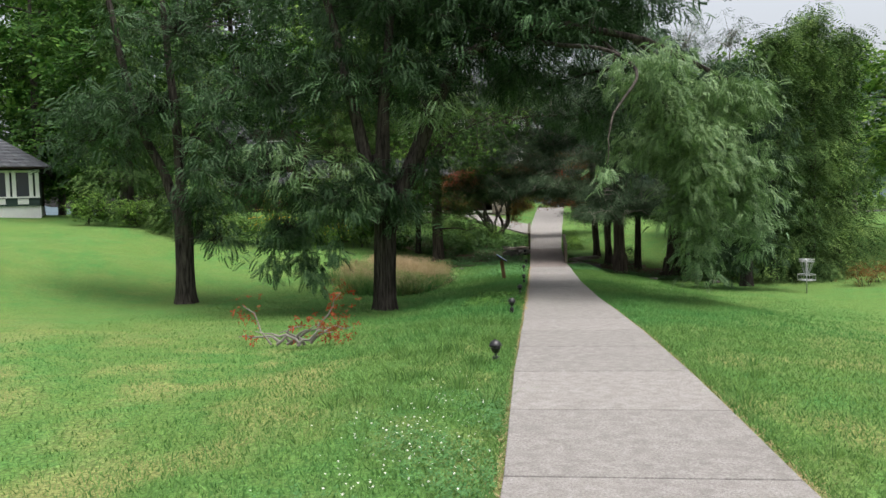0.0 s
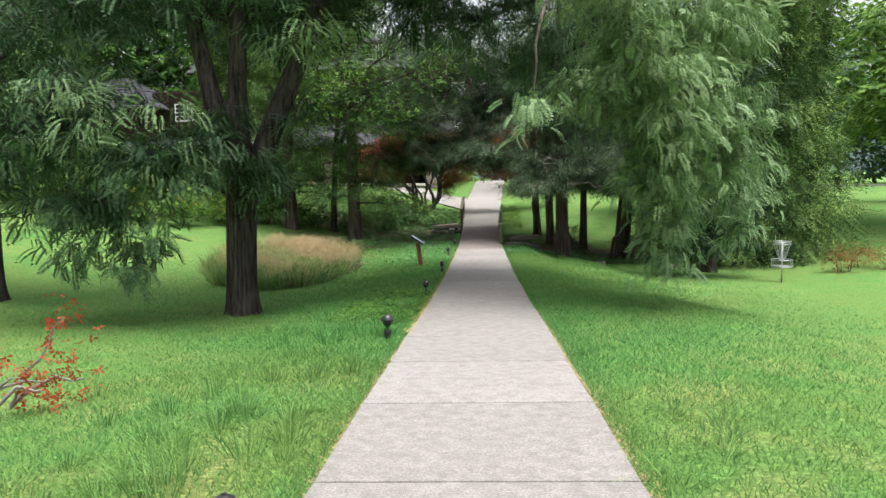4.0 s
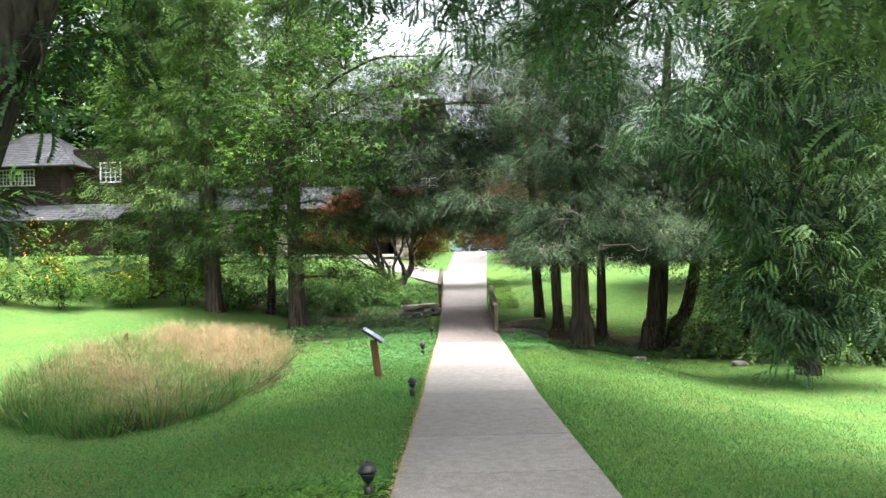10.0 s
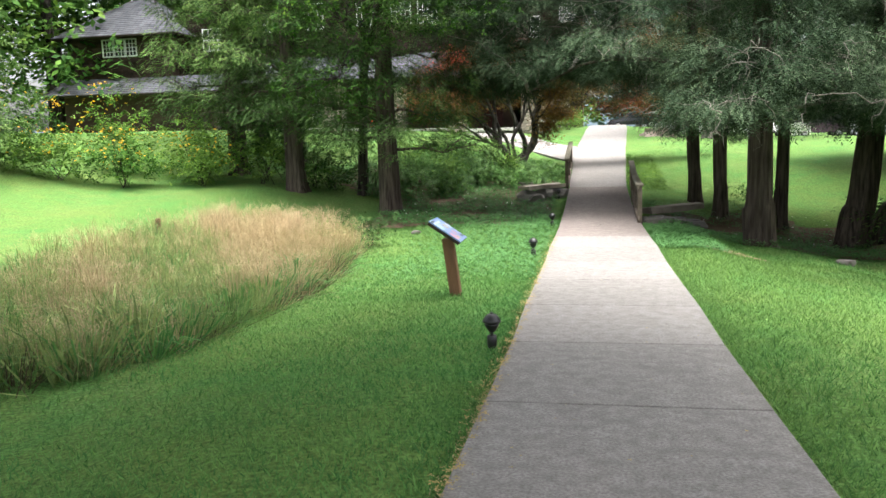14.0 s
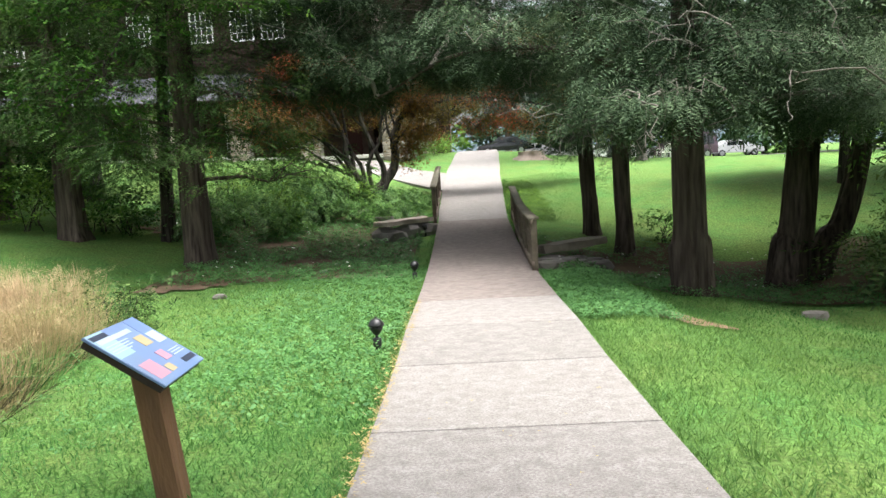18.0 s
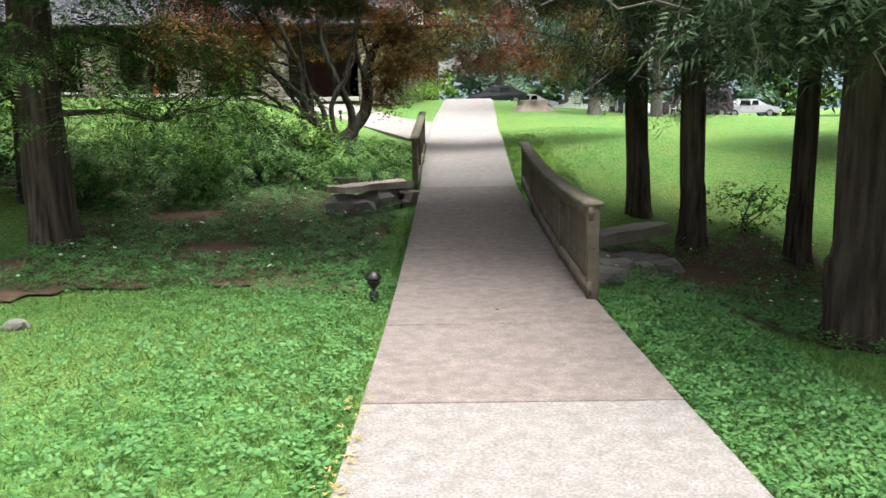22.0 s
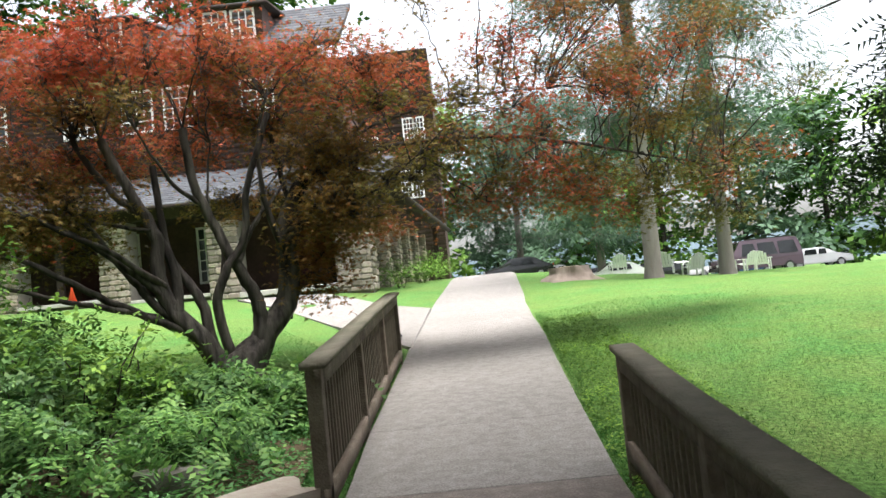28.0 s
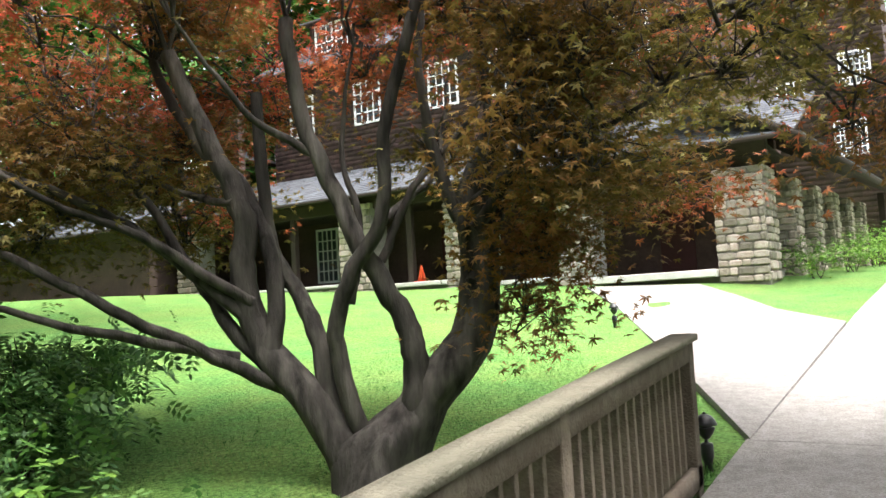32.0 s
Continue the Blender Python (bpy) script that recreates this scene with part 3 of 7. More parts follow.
def tree(name, trunk, radii, blobs, mats, template, size, per, seed, label, limbs=(), droop=0.4, spread=0.45, ridge=0.05, category="tree", group="",
         twig=0.012, shell=0.55, extra=None, sides=30, hubs=True, twigs_per=60, rosette=False, dead=0, stout=0.09):
    """A tree: furrowed tapered trunk, limbs and twigs reaching the clumps, and a crown of many small leaves."""
    rng = np.random.default_rng(seed)
    top = empty(name, 0, 0, 0, label=label, category=category, group=group)
    n = 6 * len(trunk)
    pts = along(trunk, n)
    rr = np.interp(np.linspace(0, len(trunk) - 1, n), range(len(trunk)), radii)
    body = Soup()
    body.add(*bark_arrays(pts, rr, sides, ridge, rng))
    body.out("trunk", mats[0], top, smooth=True)
    nodes = list(pts[len(pts) // 3:])
    for line, r0, r1 in limbs:
        q = along(line, 5 * len(line))
        q[1:] += np.cumsum(rng.normal(size=(len(q) - 1, 3)) * 0.012, 0)
        limb = Soup()
        limb.add(*bark_arrays(q, np.linspace(r0, r1, len(q)), 14, ridge * 0.8, rng, 0.0))
        limb.out("limb", mats[0], top, smooth=True)
        nodes += list(q[len(q) // 3:])
    crown, centres = leaves_of(blobs, template, size, per, rng, droop, spread, shell, rosette)
    more, centres2 = leaves_of(extra[1], template, size, extra[2], rng, droop, spread, shell, rosette) if extra else (None, [])
    twigs = Soup()
    nodes = np.array(nodes)
    for (c, r, _), cs in zip(list(blobs) + (list(extra[1]) if extra else []), centres + centres2):
        hub = np.array(c) - np.array((0, 0, r[2] * 0.3))
        k = nodes[np.argmin(np.linalg.norm(nodes - hub, axis=1))]
        hub = k + (hub - k) * 0.85
        if hubs:
            thick = min(stout, 0.02 + 0.012 * np.linalg.norm(hub - k) + 0.006 * np.linalg.norm(r))
            twigs.tube(bend(k, hub, 0.1 * np.linalg.norm(hub - k), 7, 0.03, rng), np.linspace(thick, thick * 0.45, 7), 6)
        for p in cs[:: max(1, len(cs) // twigs_per)]:
            twigs.tube(bend(hub, p + (p - hub) * 0.12, 0.12, 6, 0.09, rng), np.linspace(twig * 1.6, twig * 0.35, 6), 3)
    for j in range(dead):  # crooked bare twigs that hang from the lower boughs
        (cx, cy, cz), (bx, by, bz), _ = blobs[j % min(4, len(blobs))]
        g = rng.normal(size=3) * 0.6
        p = np.array((cx + g[0] * bx, cy + g[1] * by - 0.25 * by, cz - 0.2 * bz + 0.3 * g[2] * bz))
        q = p + np.array((rng.normal() * 0.3, rng.normal() * 0.3, -rng.uniform(0.25, 0.75)))
        thick = rng.uniform(0.006, 0.012)
        twigs.tube(bend(p, q, 0.0, 7, 0.05, rng), np.linspace(thick, thick * 0.4, 7), 4)
        twigs.tube(bend(p, p + np.array((rng.normal() * 0.7, rng.normal() * 0.5, 0.1)), 0.12, 6, 0.05, rng), np.linspace(thick * 1.3, thick * 0.6, 6), 4)
    twigs.out("branchwork", mats[-1] if len(mats) > 2 else mats[0], top, kind="stuff")
    crown.out("crown", mats[1], top)
    if more:
        more.out("crown", extra[0], top)
    return top


zB = land1(-5, 9.2) - 0.1
B = (-5.0, 9.2)
big_locust = tree("locust_tree", [(B[0], B[1], zB), (B[0] - 0.02, B[1], zB + 0.7), (B[0], B[1], zB + 1.6), (B[0] + 0.03, B[1], zB + 2.6), (B[0] + 0.05, B[1], zB + 3.4), (B[0] - 0.05, B[1], zB + 4.6)], [0.31, 0.305, 0.3, 0.3, 0.3, 0.17],
     [((-5.8, 7.5, 2.0), (1.7, 1.3, 0.7), 36), ((-7.4, 7.8, 1.3), (1.0, 1.0, 0.6), 18), ((-8.4, 7.4, 2.9), (1.8, 1.6, 1.0), 38), ((-3.7, 9.0, 3.0), (0.5, 0.7, 0.6), 4)] +
     [((-4.4, 8.5, 1.7), (0.5, 0.4, 0.5), 9), ((-5.3, 8.4, 2.7), (0.8, 0.6, 0.7), 10), ((-5.5, 9.0, 5.4), (3.8, 3.6, 1.1), 90), ((-1.0, 8.5, 6.2), (2.8, 3.4, 0.9), 60), ((-4.5, 10.0, 7.8), (4.6, 4.4, 1.2), 90), ((-8.5, 9, 5.4), (2.4, 2.2, 1.2), 34), ((-1, 11, 8.2), (3.6, 4.0, 1.0), 50), ((1.5, 10, 8.0), (3.0, 3.6, 0.9), 40)] +
     [ ((3.4, 11.8, 5.2), (2.6, 3.0, 1.2), 60), ((1.6, 14.5, 4.8), (2.0, 2.4, 1.0), 34), ((-1.5, 13.5, 6.2), (3.0, 2.8, 1.0), 50), ((-0.5, 16.0, 6.4), (3.0, 2.4, 1.0), 46), ((-6.0, 13.5, 6.0), (2.4, 2.0, 1.2), 34)],
     (M_BARK, M_LOCUST), T_FROND, 0.29, 23, 11, "large dark-barked locust tree arching over the footpath",
     limbs=[([(-5.05, 9.2, zB + 3.3), (-5.45, 9.3, zB + 4.6), (-5.9, 9.4, zB + 6.6), (-6.5, 9.7, zB + 9.2)], 0.25, 0.1), ([(-4.95, 9.2, zB + 3.4), (-4.95, 9.2, zB + 5.0), (-4.85, 9.3, zB + 6.8), (-4.6, 9.6, zB + 9.5)], 0.24, 0.1),
            ([(-4.88, 9.2, zB + 2.5), (-4.5, 9.2, zB + 3.4), (-3.9, 9.15, zB + 4.7), (-3.45, 9.1, zB + 5.7), (-2.6, 8.8, zB + 7.0), (-0.6, 8.5, zB + 7.8), (2.0, 8.0, zB + 7.2), (4.4, 8.6, zB + 6.2)], 0.29, 0.05),
            ([(-5.0, 9.2, zB + 2.6), (-6.4, 8.2, zB + 3.3), (-8.4, 7.6, zB + 3.6)], 0.07, 0.02), ([(-0.6, 8.5, zB + 7.4), (1.2, 6.2, zB + 6.6), (1.5, 3.8, zB + 5.6), (0.75, 1.2, zB + 4.6), (0.55, 0.8, zB + 3.7)], 0.06, 0.006),
            ([(2.0, 8.0, zB + 7.2), (3.2, 10, zB + 6.8), (4.2, 11.2, zB + 6.0)], 0.06, 0.015), ([(1.2, 8.2, zB + 7.3), (2.4, 6.6, zB + 5.6), (3.2, 7.2, zB + 3.4), (3.5, 7.8, zB + 1.6)], 0.05, 0.01)],
     # the extra outer clumps are painted in the sunlit leaf colour
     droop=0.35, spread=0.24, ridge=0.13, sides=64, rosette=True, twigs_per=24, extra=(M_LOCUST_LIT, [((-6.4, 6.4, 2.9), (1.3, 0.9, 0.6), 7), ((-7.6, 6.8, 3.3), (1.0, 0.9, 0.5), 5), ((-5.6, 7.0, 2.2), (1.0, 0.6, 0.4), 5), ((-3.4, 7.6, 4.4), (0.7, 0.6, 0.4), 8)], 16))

# the high canopy over the path, thickened to shade path and lawn
canopy = [((-1.0, 9.5, 7.6), (3.0, 3.0, 0.7), 46), ((1.8, 10.0, 8.0), (2.8, 3.2, 0.7), 46), ((-0.5, 12.5, 8.4), (3.2, 2.6, 0.8), 46), ((-3.5, 12.0, 8.0), (2.6, 2.6, 0.8), 34), ((1.5, 13.5, 7.8), (2.4, 2.0, 0.7), 30)]
leaves_of(canopy, T_FROND, 0.42, 20, np.random.default_rng(17), 0.35, 0.4, rosette=True)[0].out("crown", M_LOCUST, big_locust)
# unseen upper crown, added to darken the lawn beneath
upper = [((-6.0, 10.0, 10.4), (3.4, 3.4, 1.0), 40), ((-2.0, 9.0, 10.8), (3.4, 3.4, 1.0), 40), ((-3.0, 13.5, 10.6), (3.6, 3.0, 1.0), 40), ((-6.5, 14.0, 9.6), (2.8, 2.6, 1.0), 30)]
leaves_of(upper, T_FROND, 0.8, 12, np.random.default_rng(19), 0.35, 0.5, rosette=True)[0].out("crown", M_LOCUST, big_locust)
sprays = [((-7.2, 9.0, 0.1), (0.35, 0.3, 0.55), 6), ((-6.7, 7.4, 0.2), (0.3, 0.3, 0.6), 6), ((-7.7, 7.6, 0.3), (0.4, 0.3, 0.5), 6), ((-6.0, 7.2, 0.8), (0.3, 0.3, 0.4), 4)]
leaves_of(sprays, T_FROND_NEAR, 0.3, 12, np.random.default_rng(18), 0.7, 0.16, rosette=True)[0].out("crown", M_LOCUST, big_locust)
# the boughs that hang beside the path, coloured as sunlit leaves
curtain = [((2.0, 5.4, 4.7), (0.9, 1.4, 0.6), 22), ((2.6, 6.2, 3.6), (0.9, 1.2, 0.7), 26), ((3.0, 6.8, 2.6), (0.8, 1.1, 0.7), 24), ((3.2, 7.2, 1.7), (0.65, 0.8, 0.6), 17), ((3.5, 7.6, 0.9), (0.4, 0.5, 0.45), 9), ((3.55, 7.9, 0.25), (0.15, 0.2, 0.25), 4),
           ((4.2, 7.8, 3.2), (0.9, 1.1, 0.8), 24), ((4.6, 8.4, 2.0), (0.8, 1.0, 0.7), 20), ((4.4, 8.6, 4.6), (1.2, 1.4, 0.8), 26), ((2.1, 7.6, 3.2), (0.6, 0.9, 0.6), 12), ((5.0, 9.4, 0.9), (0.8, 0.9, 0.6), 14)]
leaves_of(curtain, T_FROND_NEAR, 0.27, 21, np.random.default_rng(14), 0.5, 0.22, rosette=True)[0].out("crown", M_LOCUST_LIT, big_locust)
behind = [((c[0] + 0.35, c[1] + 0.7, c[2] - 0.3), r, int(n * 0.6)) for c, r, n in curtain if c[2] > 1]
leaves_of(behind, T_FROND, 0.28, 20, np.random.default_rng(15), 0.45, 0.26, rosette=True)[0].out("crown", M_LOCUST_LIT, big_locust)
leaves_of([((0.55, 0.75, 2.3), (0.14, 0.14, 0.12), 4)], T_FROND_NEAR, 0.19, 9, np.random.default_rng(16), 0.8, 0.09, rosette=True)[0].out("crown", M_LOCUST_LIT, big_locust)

zC = land1(8.6, 22.6) - 0.1
tree("locust_tree", [(8.6, 22.6, zC), (8.6, 22.6, zC + 1.5), (8.5, 22.5, zC + 3.5), (8.2, 22.2, zC + 6.5)], [0.26, 0.24, 0.22, 0.1],
     [((7.0, 20.8, 0.3), (1.2, 1.2, 0.9), 34), ((6.6, 20.6, 2.2), (1.3, 1.3, 0.9), 38), ((8.2, 20.6, -0.3), (1.4, 1.2, 0.8), 32), ((8.4, 20.8, 1.8), (1.6, 1.4, 1.0), 44), ((5.6, 20.6, 4.2), (1.8, 1.6, 1.0), 50), ((8.4, 21.0, 4.2), (2.0, 1.8, 1.2), 54), ((7.0, 21.0, 6.4), (2.6, 2.2, 1.2), 60), ((7.2, 19.8, -0.8), (0.7, 0.6, 0.5), 10)],
     (M_BARK, M_LOCUST), T_FROND, 0.3, 24, 13, "spreading locust tree with boughs hanging to the lawn",
     limbs=[([(8.5, 22.5, zC + 3.2), (7.4, 21.6, zC + 4.6), (6.0, 20.8, zC + 5.0), (5.0, 20.2, zC + 4.4)], 0.12, 0.03), ([(8.5, 22.5, zC + 3.4), (8.6, 21.6, zC + 4.8), (8.8, 20.4, zC + 4.6)], 0.1, 0.03)], droop=0.4, spread=0.3, rosette=True, twigs_per=20,
     # front clumps painted as if the sun caught them
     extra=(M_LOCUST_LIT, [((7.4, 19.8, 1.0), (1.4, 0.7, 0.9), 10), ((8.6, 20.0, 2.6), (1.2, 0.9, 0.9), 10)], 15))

zA = land1(-12.5, 12.2) - 0.1
tree("locust_tree", [(-12.5, 12.2, zA), (-12.48, 12.2, zA + 1.2), (-12.45, 12.2, zA + 2.6), (-12.42, 12.2, zA + 3.7)], [0.35, 0.31, 0.3, 0.24],
     [((-13.2, 12.2, 5.6), (3.0, 3.0, 1.3), 71), ((-10.8, 12.5, 4.2), (1.9, 2.2, 1.2), 44), ((-15.6, 12.4, 4.8), (2.2, 2.2, 1.3), 44), ((-12.5, 13, 8.6), (3.6, 3.4, 2.0), 71), ((-11.4, 11.8, 2.2), (0.9, 0.9, 0.7), 13), ((-11.0, 11.6, 1.0), (0.7, 0.6, 0.5), 6)],
     (M_BARK, M_LOCUST), T_FROND, 0.34, 19, 12, "tall grey locust tree leaning over the lawn",
     limbs=[([(-12.5, 12.2, zA + 2.6), (-13.0, 12.2, zA + 4.4), (-13.99, 12.3, zA + 6.6), (-14.8, 12.4, zA + 10.4)], 0.2, 0.09), ([(-12.42, 12.2, zA + 2.8), (-12.5, 12.2, zA + 4.8), (-12.74, 12.3, zA + 7.5), (-13.0, 12.4, zA + 10.3)], 0.22, 0.09),
            ([(-12.5, 12.2, zA + 4.8), (-11.7, 12.0, zA + 6.0), (-10.6, 12.2, zA + 7.4)], 0.09, 0.03)], droop=0.2, spread=0.3, rosette=True)

CEDARS = [  # x, y, trunk radius, lean x, height
    (2.93, 33.1, 0.2, -0.3, 11.5), (3.5, 31.9, 0.21, -0.2, 11.5), (3.62, 27.0, 0.31, -0.15, 12.0), (5.1, 31.7, 0.19, 0.05, 11.5), (6.6, 30.4, 0.4, 0.9, 11.5), (7.3, 30.7, 0.27, 2.6, 11.5)]
for k, (x, y, r, lean, h) in enumerate(CEDARS):
    z = land1(x, y) - 0.12
    over = [((x - 1.0, y - 2.2, 1.25), (1.5, 1.6, 0.5), 60), ((x - 0.3, y - 1.4, 2.3), (2.0, 2.2, 0.8), 80), ((x + 0.6, y + 0.4, 1.9), (1.7, 1.7, 0.7), 60),
            ((x + lean, y, 3.9), (2.4, 2.4, 1.1), 90), ((x + lean, y, 5.9), (2.3, 2.3, 1.4), 80), ((x + lean, y, 8.2), (1.9, 1.9, 1.6), 54), ((x + lean, y, 10.4), (1.2, 1.2, 1.3), 24)]
    limbs = []
    if k == 0:
        limbs = [([(x, y, z + 3.6), (x - 1.6, y - 0.4, z + 4.3), (x - 3.4, y - 0.6, z + 4.3), (x - 5.0, y - 1.2, z + 3.7)], 0.06, 0.015)]
        # the first three clumps shade the bridge and close the distant view
        over = [((x - 2.6, y + 1.6, 5.4), (2.2, 2.4, 0.8), 60), ((x - 2.4, y - 1.6, 5.6), (2.2, 2.0, 0.8), 50), ((x - 2.0, y + 0.5, 7.4), (2.4, 2.4, 1.0), 60), ((x - 0.9, y - 0.5, 2.75), (1.4, 1.2, 0.55), 100), ((x - 2.4, y - 0.6, 2.75), (1.4, 1.2, 0.55), 110), ((x - 3.7, y - 0.5, 2.7), (1.2, 1.1, 0.6), 80), ((x - 5.3, y - 1.8, 2.2), (0.8, 0.8, 0.6), 18), ((x - 4.9, y - 0.9, 2.9), (1.0, 1.0, 0.6), 22), ((x - 0.5, y - 0.25, 0.95), (0.32, 0.4, 0.42), 22), ((x, y, 6.6), (2.2, 2.2, 1.4), 60), ((x, y, 9.0), (1.6, 1.6, 1.5), 40), ((x + 0.2, y, 4.6), (2.2, 2.4, 1.2), 70), ((x + 1.0, y + 0.5, 0.9), (0.9, 0.9, 0.9), 40), ((x - 3.4, y - 0.2, 3.4), (1.4, 1.5, 0.5), 40)]
    if k == 2:
        over += [((x - 5.4, y + 3.6, 4.6), (2.4, 2.4, 1.0), 70), ((x - 3.6, y + 4.6, 5.6), (2.8, 2.4, 1.2), 80), ((x - 6.4, y + 5.4, 3.8), (1.5, 1.5, 0.7), 26), ((x - 3.0, y + 1.2, 2.7), (1.9, 2.2, 0.6), 60), ((x - 5.2, y + 2.6, 2.7), (1.7, 1.8, 0.6), 56), ((-3.2, 30.6, 3.6), (1.7, 1.5, 0.9), 56), ((x + 2.6, y - 0.8, 1.5), (1.6, 1.6, 0.7), 70), ((x - 3.4, y + 3.6, 3.8), (2.2, 2.2, 0.7), 40)]
        over += [((-3.8, 31.0, 6.0), (2.2, 2.0, 1.5), 85), ((-1.4, 31.4, 7.6), (2.4, 2.0, 1.3), 70), ((0.6, 30.6, 8.6), (2.2, 2.0, 1.2), 50), ((0.5, 31.0, 7.0), (2.4, 1.6, 1.2), 90), ((-2.4, 31.5, 7.8), (2.0, 1.4, 1.0), 70), ((2.6, 29.0, 7.4), (2.0, 1.6, 1.3), 70), ((-3.8, 32.0, 4.8), (1.5, 1.2, 1.2), 80), ((-1.8, 32.0, 5.6), (1.5, 1.2, 1.4), 80), ((0.2, 32.0, 5.0), (1.4, 1.2, 1.3), 60)]
        limbs = [([(x, y, z + 6.0), (x - 2.2, y + 2.2, z + 8.2), (x - 5.0, y + 3.4, z + 8.4), (x - 7.0, y + 4.0, z + 7.6)], 0.08, 0.02), ([(x, y, z + 3.2), (x - 1.6, y + 0.6, z + 4.3), (x - 3.6, y + 1.6, z + 4.6), (x - 5.4, y + 2.8, z + 4.0)], 0.07, 0.02)]
    if k in (2, 4):
        over += [((x, y - 1.3, 4.4), (1.8, 0.9, 1.2), 70), ((x, y - 1.1, 6.6), (1.6, 0.9, 1.2), 54)]
    if k == 1:
        over += [((-1.8, 31.6, 2.6), (0.8, 0.8, 0.45), 34), ((-0.4, 31.8, 2.6), (0.9, 0.9, 0.5), 44), ((1.0, 31.6, 2.3), (0.9, 0.9, 0.55), 50), ((-1.0, 32.4, 3.6), (1.6, 1.2, 0.6), 50), ((-3.4, 31.6, 2.35), (1.0, 0.8, 0.55), 70), ((-2.2, 31.4, 2.45), (0.9, 0.8, 0.55), 60), ((-4.6, 31.4, 2.6), (1.0, 0.8, 0.6), 60), ((-3.0, 31.6, 3.3), (1.6, 0.9, 0.5), 70), ((-1.2, 31.6, 3.2), (1.2, 0.9, 0.5), 50)]
        limbs = [([(x, y, z + 4.0), (x - 2.2, y - 0.2, z + 4.7), (x - 4.2, y - 0.4, z + 4.6), (x - 5.6, y - 0.5, z + 4.4)], 0.06, 0.015)]
    if k == 5:
        over += [((x + 1.6, y - 1.6, 1.3), (1.6, 1.6, 0.8), 70), ((x + 2.4, y - 2.6, 0.3), (1.3, 1.3, 0.8), 50)]
    cedar = tree("cedar_tree", [(x, y, z), (x + lean * 0.1, y, z + 0.9), (x + lean * 0.35, y, z + 2.4), (x + lean, y, z + h)], [r * 1.05, r * 0.95, r * 0.85, r * 0.25], over, (M_BARK_RED, M_CEDAR, M_TWIG), T_SPRIG, (0.18, 0.2, 0.3, 0.22, 0.3, 0.3)[k], (26, 22, 20, 17, 18, 15)[k], 30 + k,
         "old cedar with a fluted shaggy trunk and drooping grey-green foliage", limbs=limbs, droop=0.35, spread=0.2, ridge=0.2 if k == 2 else 0.12, group="cedars beside the bridge", twig=0.012, twigs_per=14, dead=46)
    if k == 0:
        # extra boughs overhead, added to shade the path past the bridge
        high = [((2.8, 35.6, 7.0), (1.8, 1.8, 1.0), 50), ((2.6, 37.6, 7.4), (1.8, 1.8, 1.0), 46), ((2.9, 34.0, 8.6), (1.8, 1.8, 1.2), 46)]
        leaves_of(high, T_SPRIG, 0.28, 28, np.random.default_rng(36), 0.35, 0.4)[0].out("crown", M_CEDAR, cedar)

for SX, SYY, tall, wide, seed in ((-6.1, 30.8, 14, 3.6, 50), (-9.6, 32.2, 13, 3.4, 51), (-12.6, 34.4, 13, 3.3, 52)):
    zS = land1(SX, SYY) - 0.1
    spruce_blobs = []
    for i in range(34):
        hgt = 1.7 + i * (tall - 2.2) / 34
        a = i * 2.4
        reach = max(0.8, wide - 0.2 * hgt)
        spruce_blobs.append(((SX + math.cos(a) * reach * 0.6, SYY + math.sin(a) * reach * 0.6, zS + hgt + 0.3), (reach * 0.75, reach * 0.75, 0.5), 36))
    tree("spruce_tree", [(SX, SYY, zS), (SX - 0.02, SYY, zS + 1.2), (SX - 0.05, SYY, zS + 4), (SX - 0.1, SYY, zS + tall)], [0.34, 0.31, 0.27, 0.05], spruce_blobs, (M_BARK_RED, M_SPRUCE), T_NEEDLE, 0.3, 9, seed,
         "dark spruce with drooping boughs at the edge of the lawn", droop=0.25, spread=0.24, twig=0.012, twigs_per=7)

# red maple with many stems: lines of (across, up, away) from its foot
MX, MY = -3.1, 39.8
zM = land1(MX, MY) - 0.1


def from_foot(u, v, w=0.0):
    return (MX + 0.88 * u - 0.47 * w, MY + 0.47 * u + 0.88 * w, zM + v)


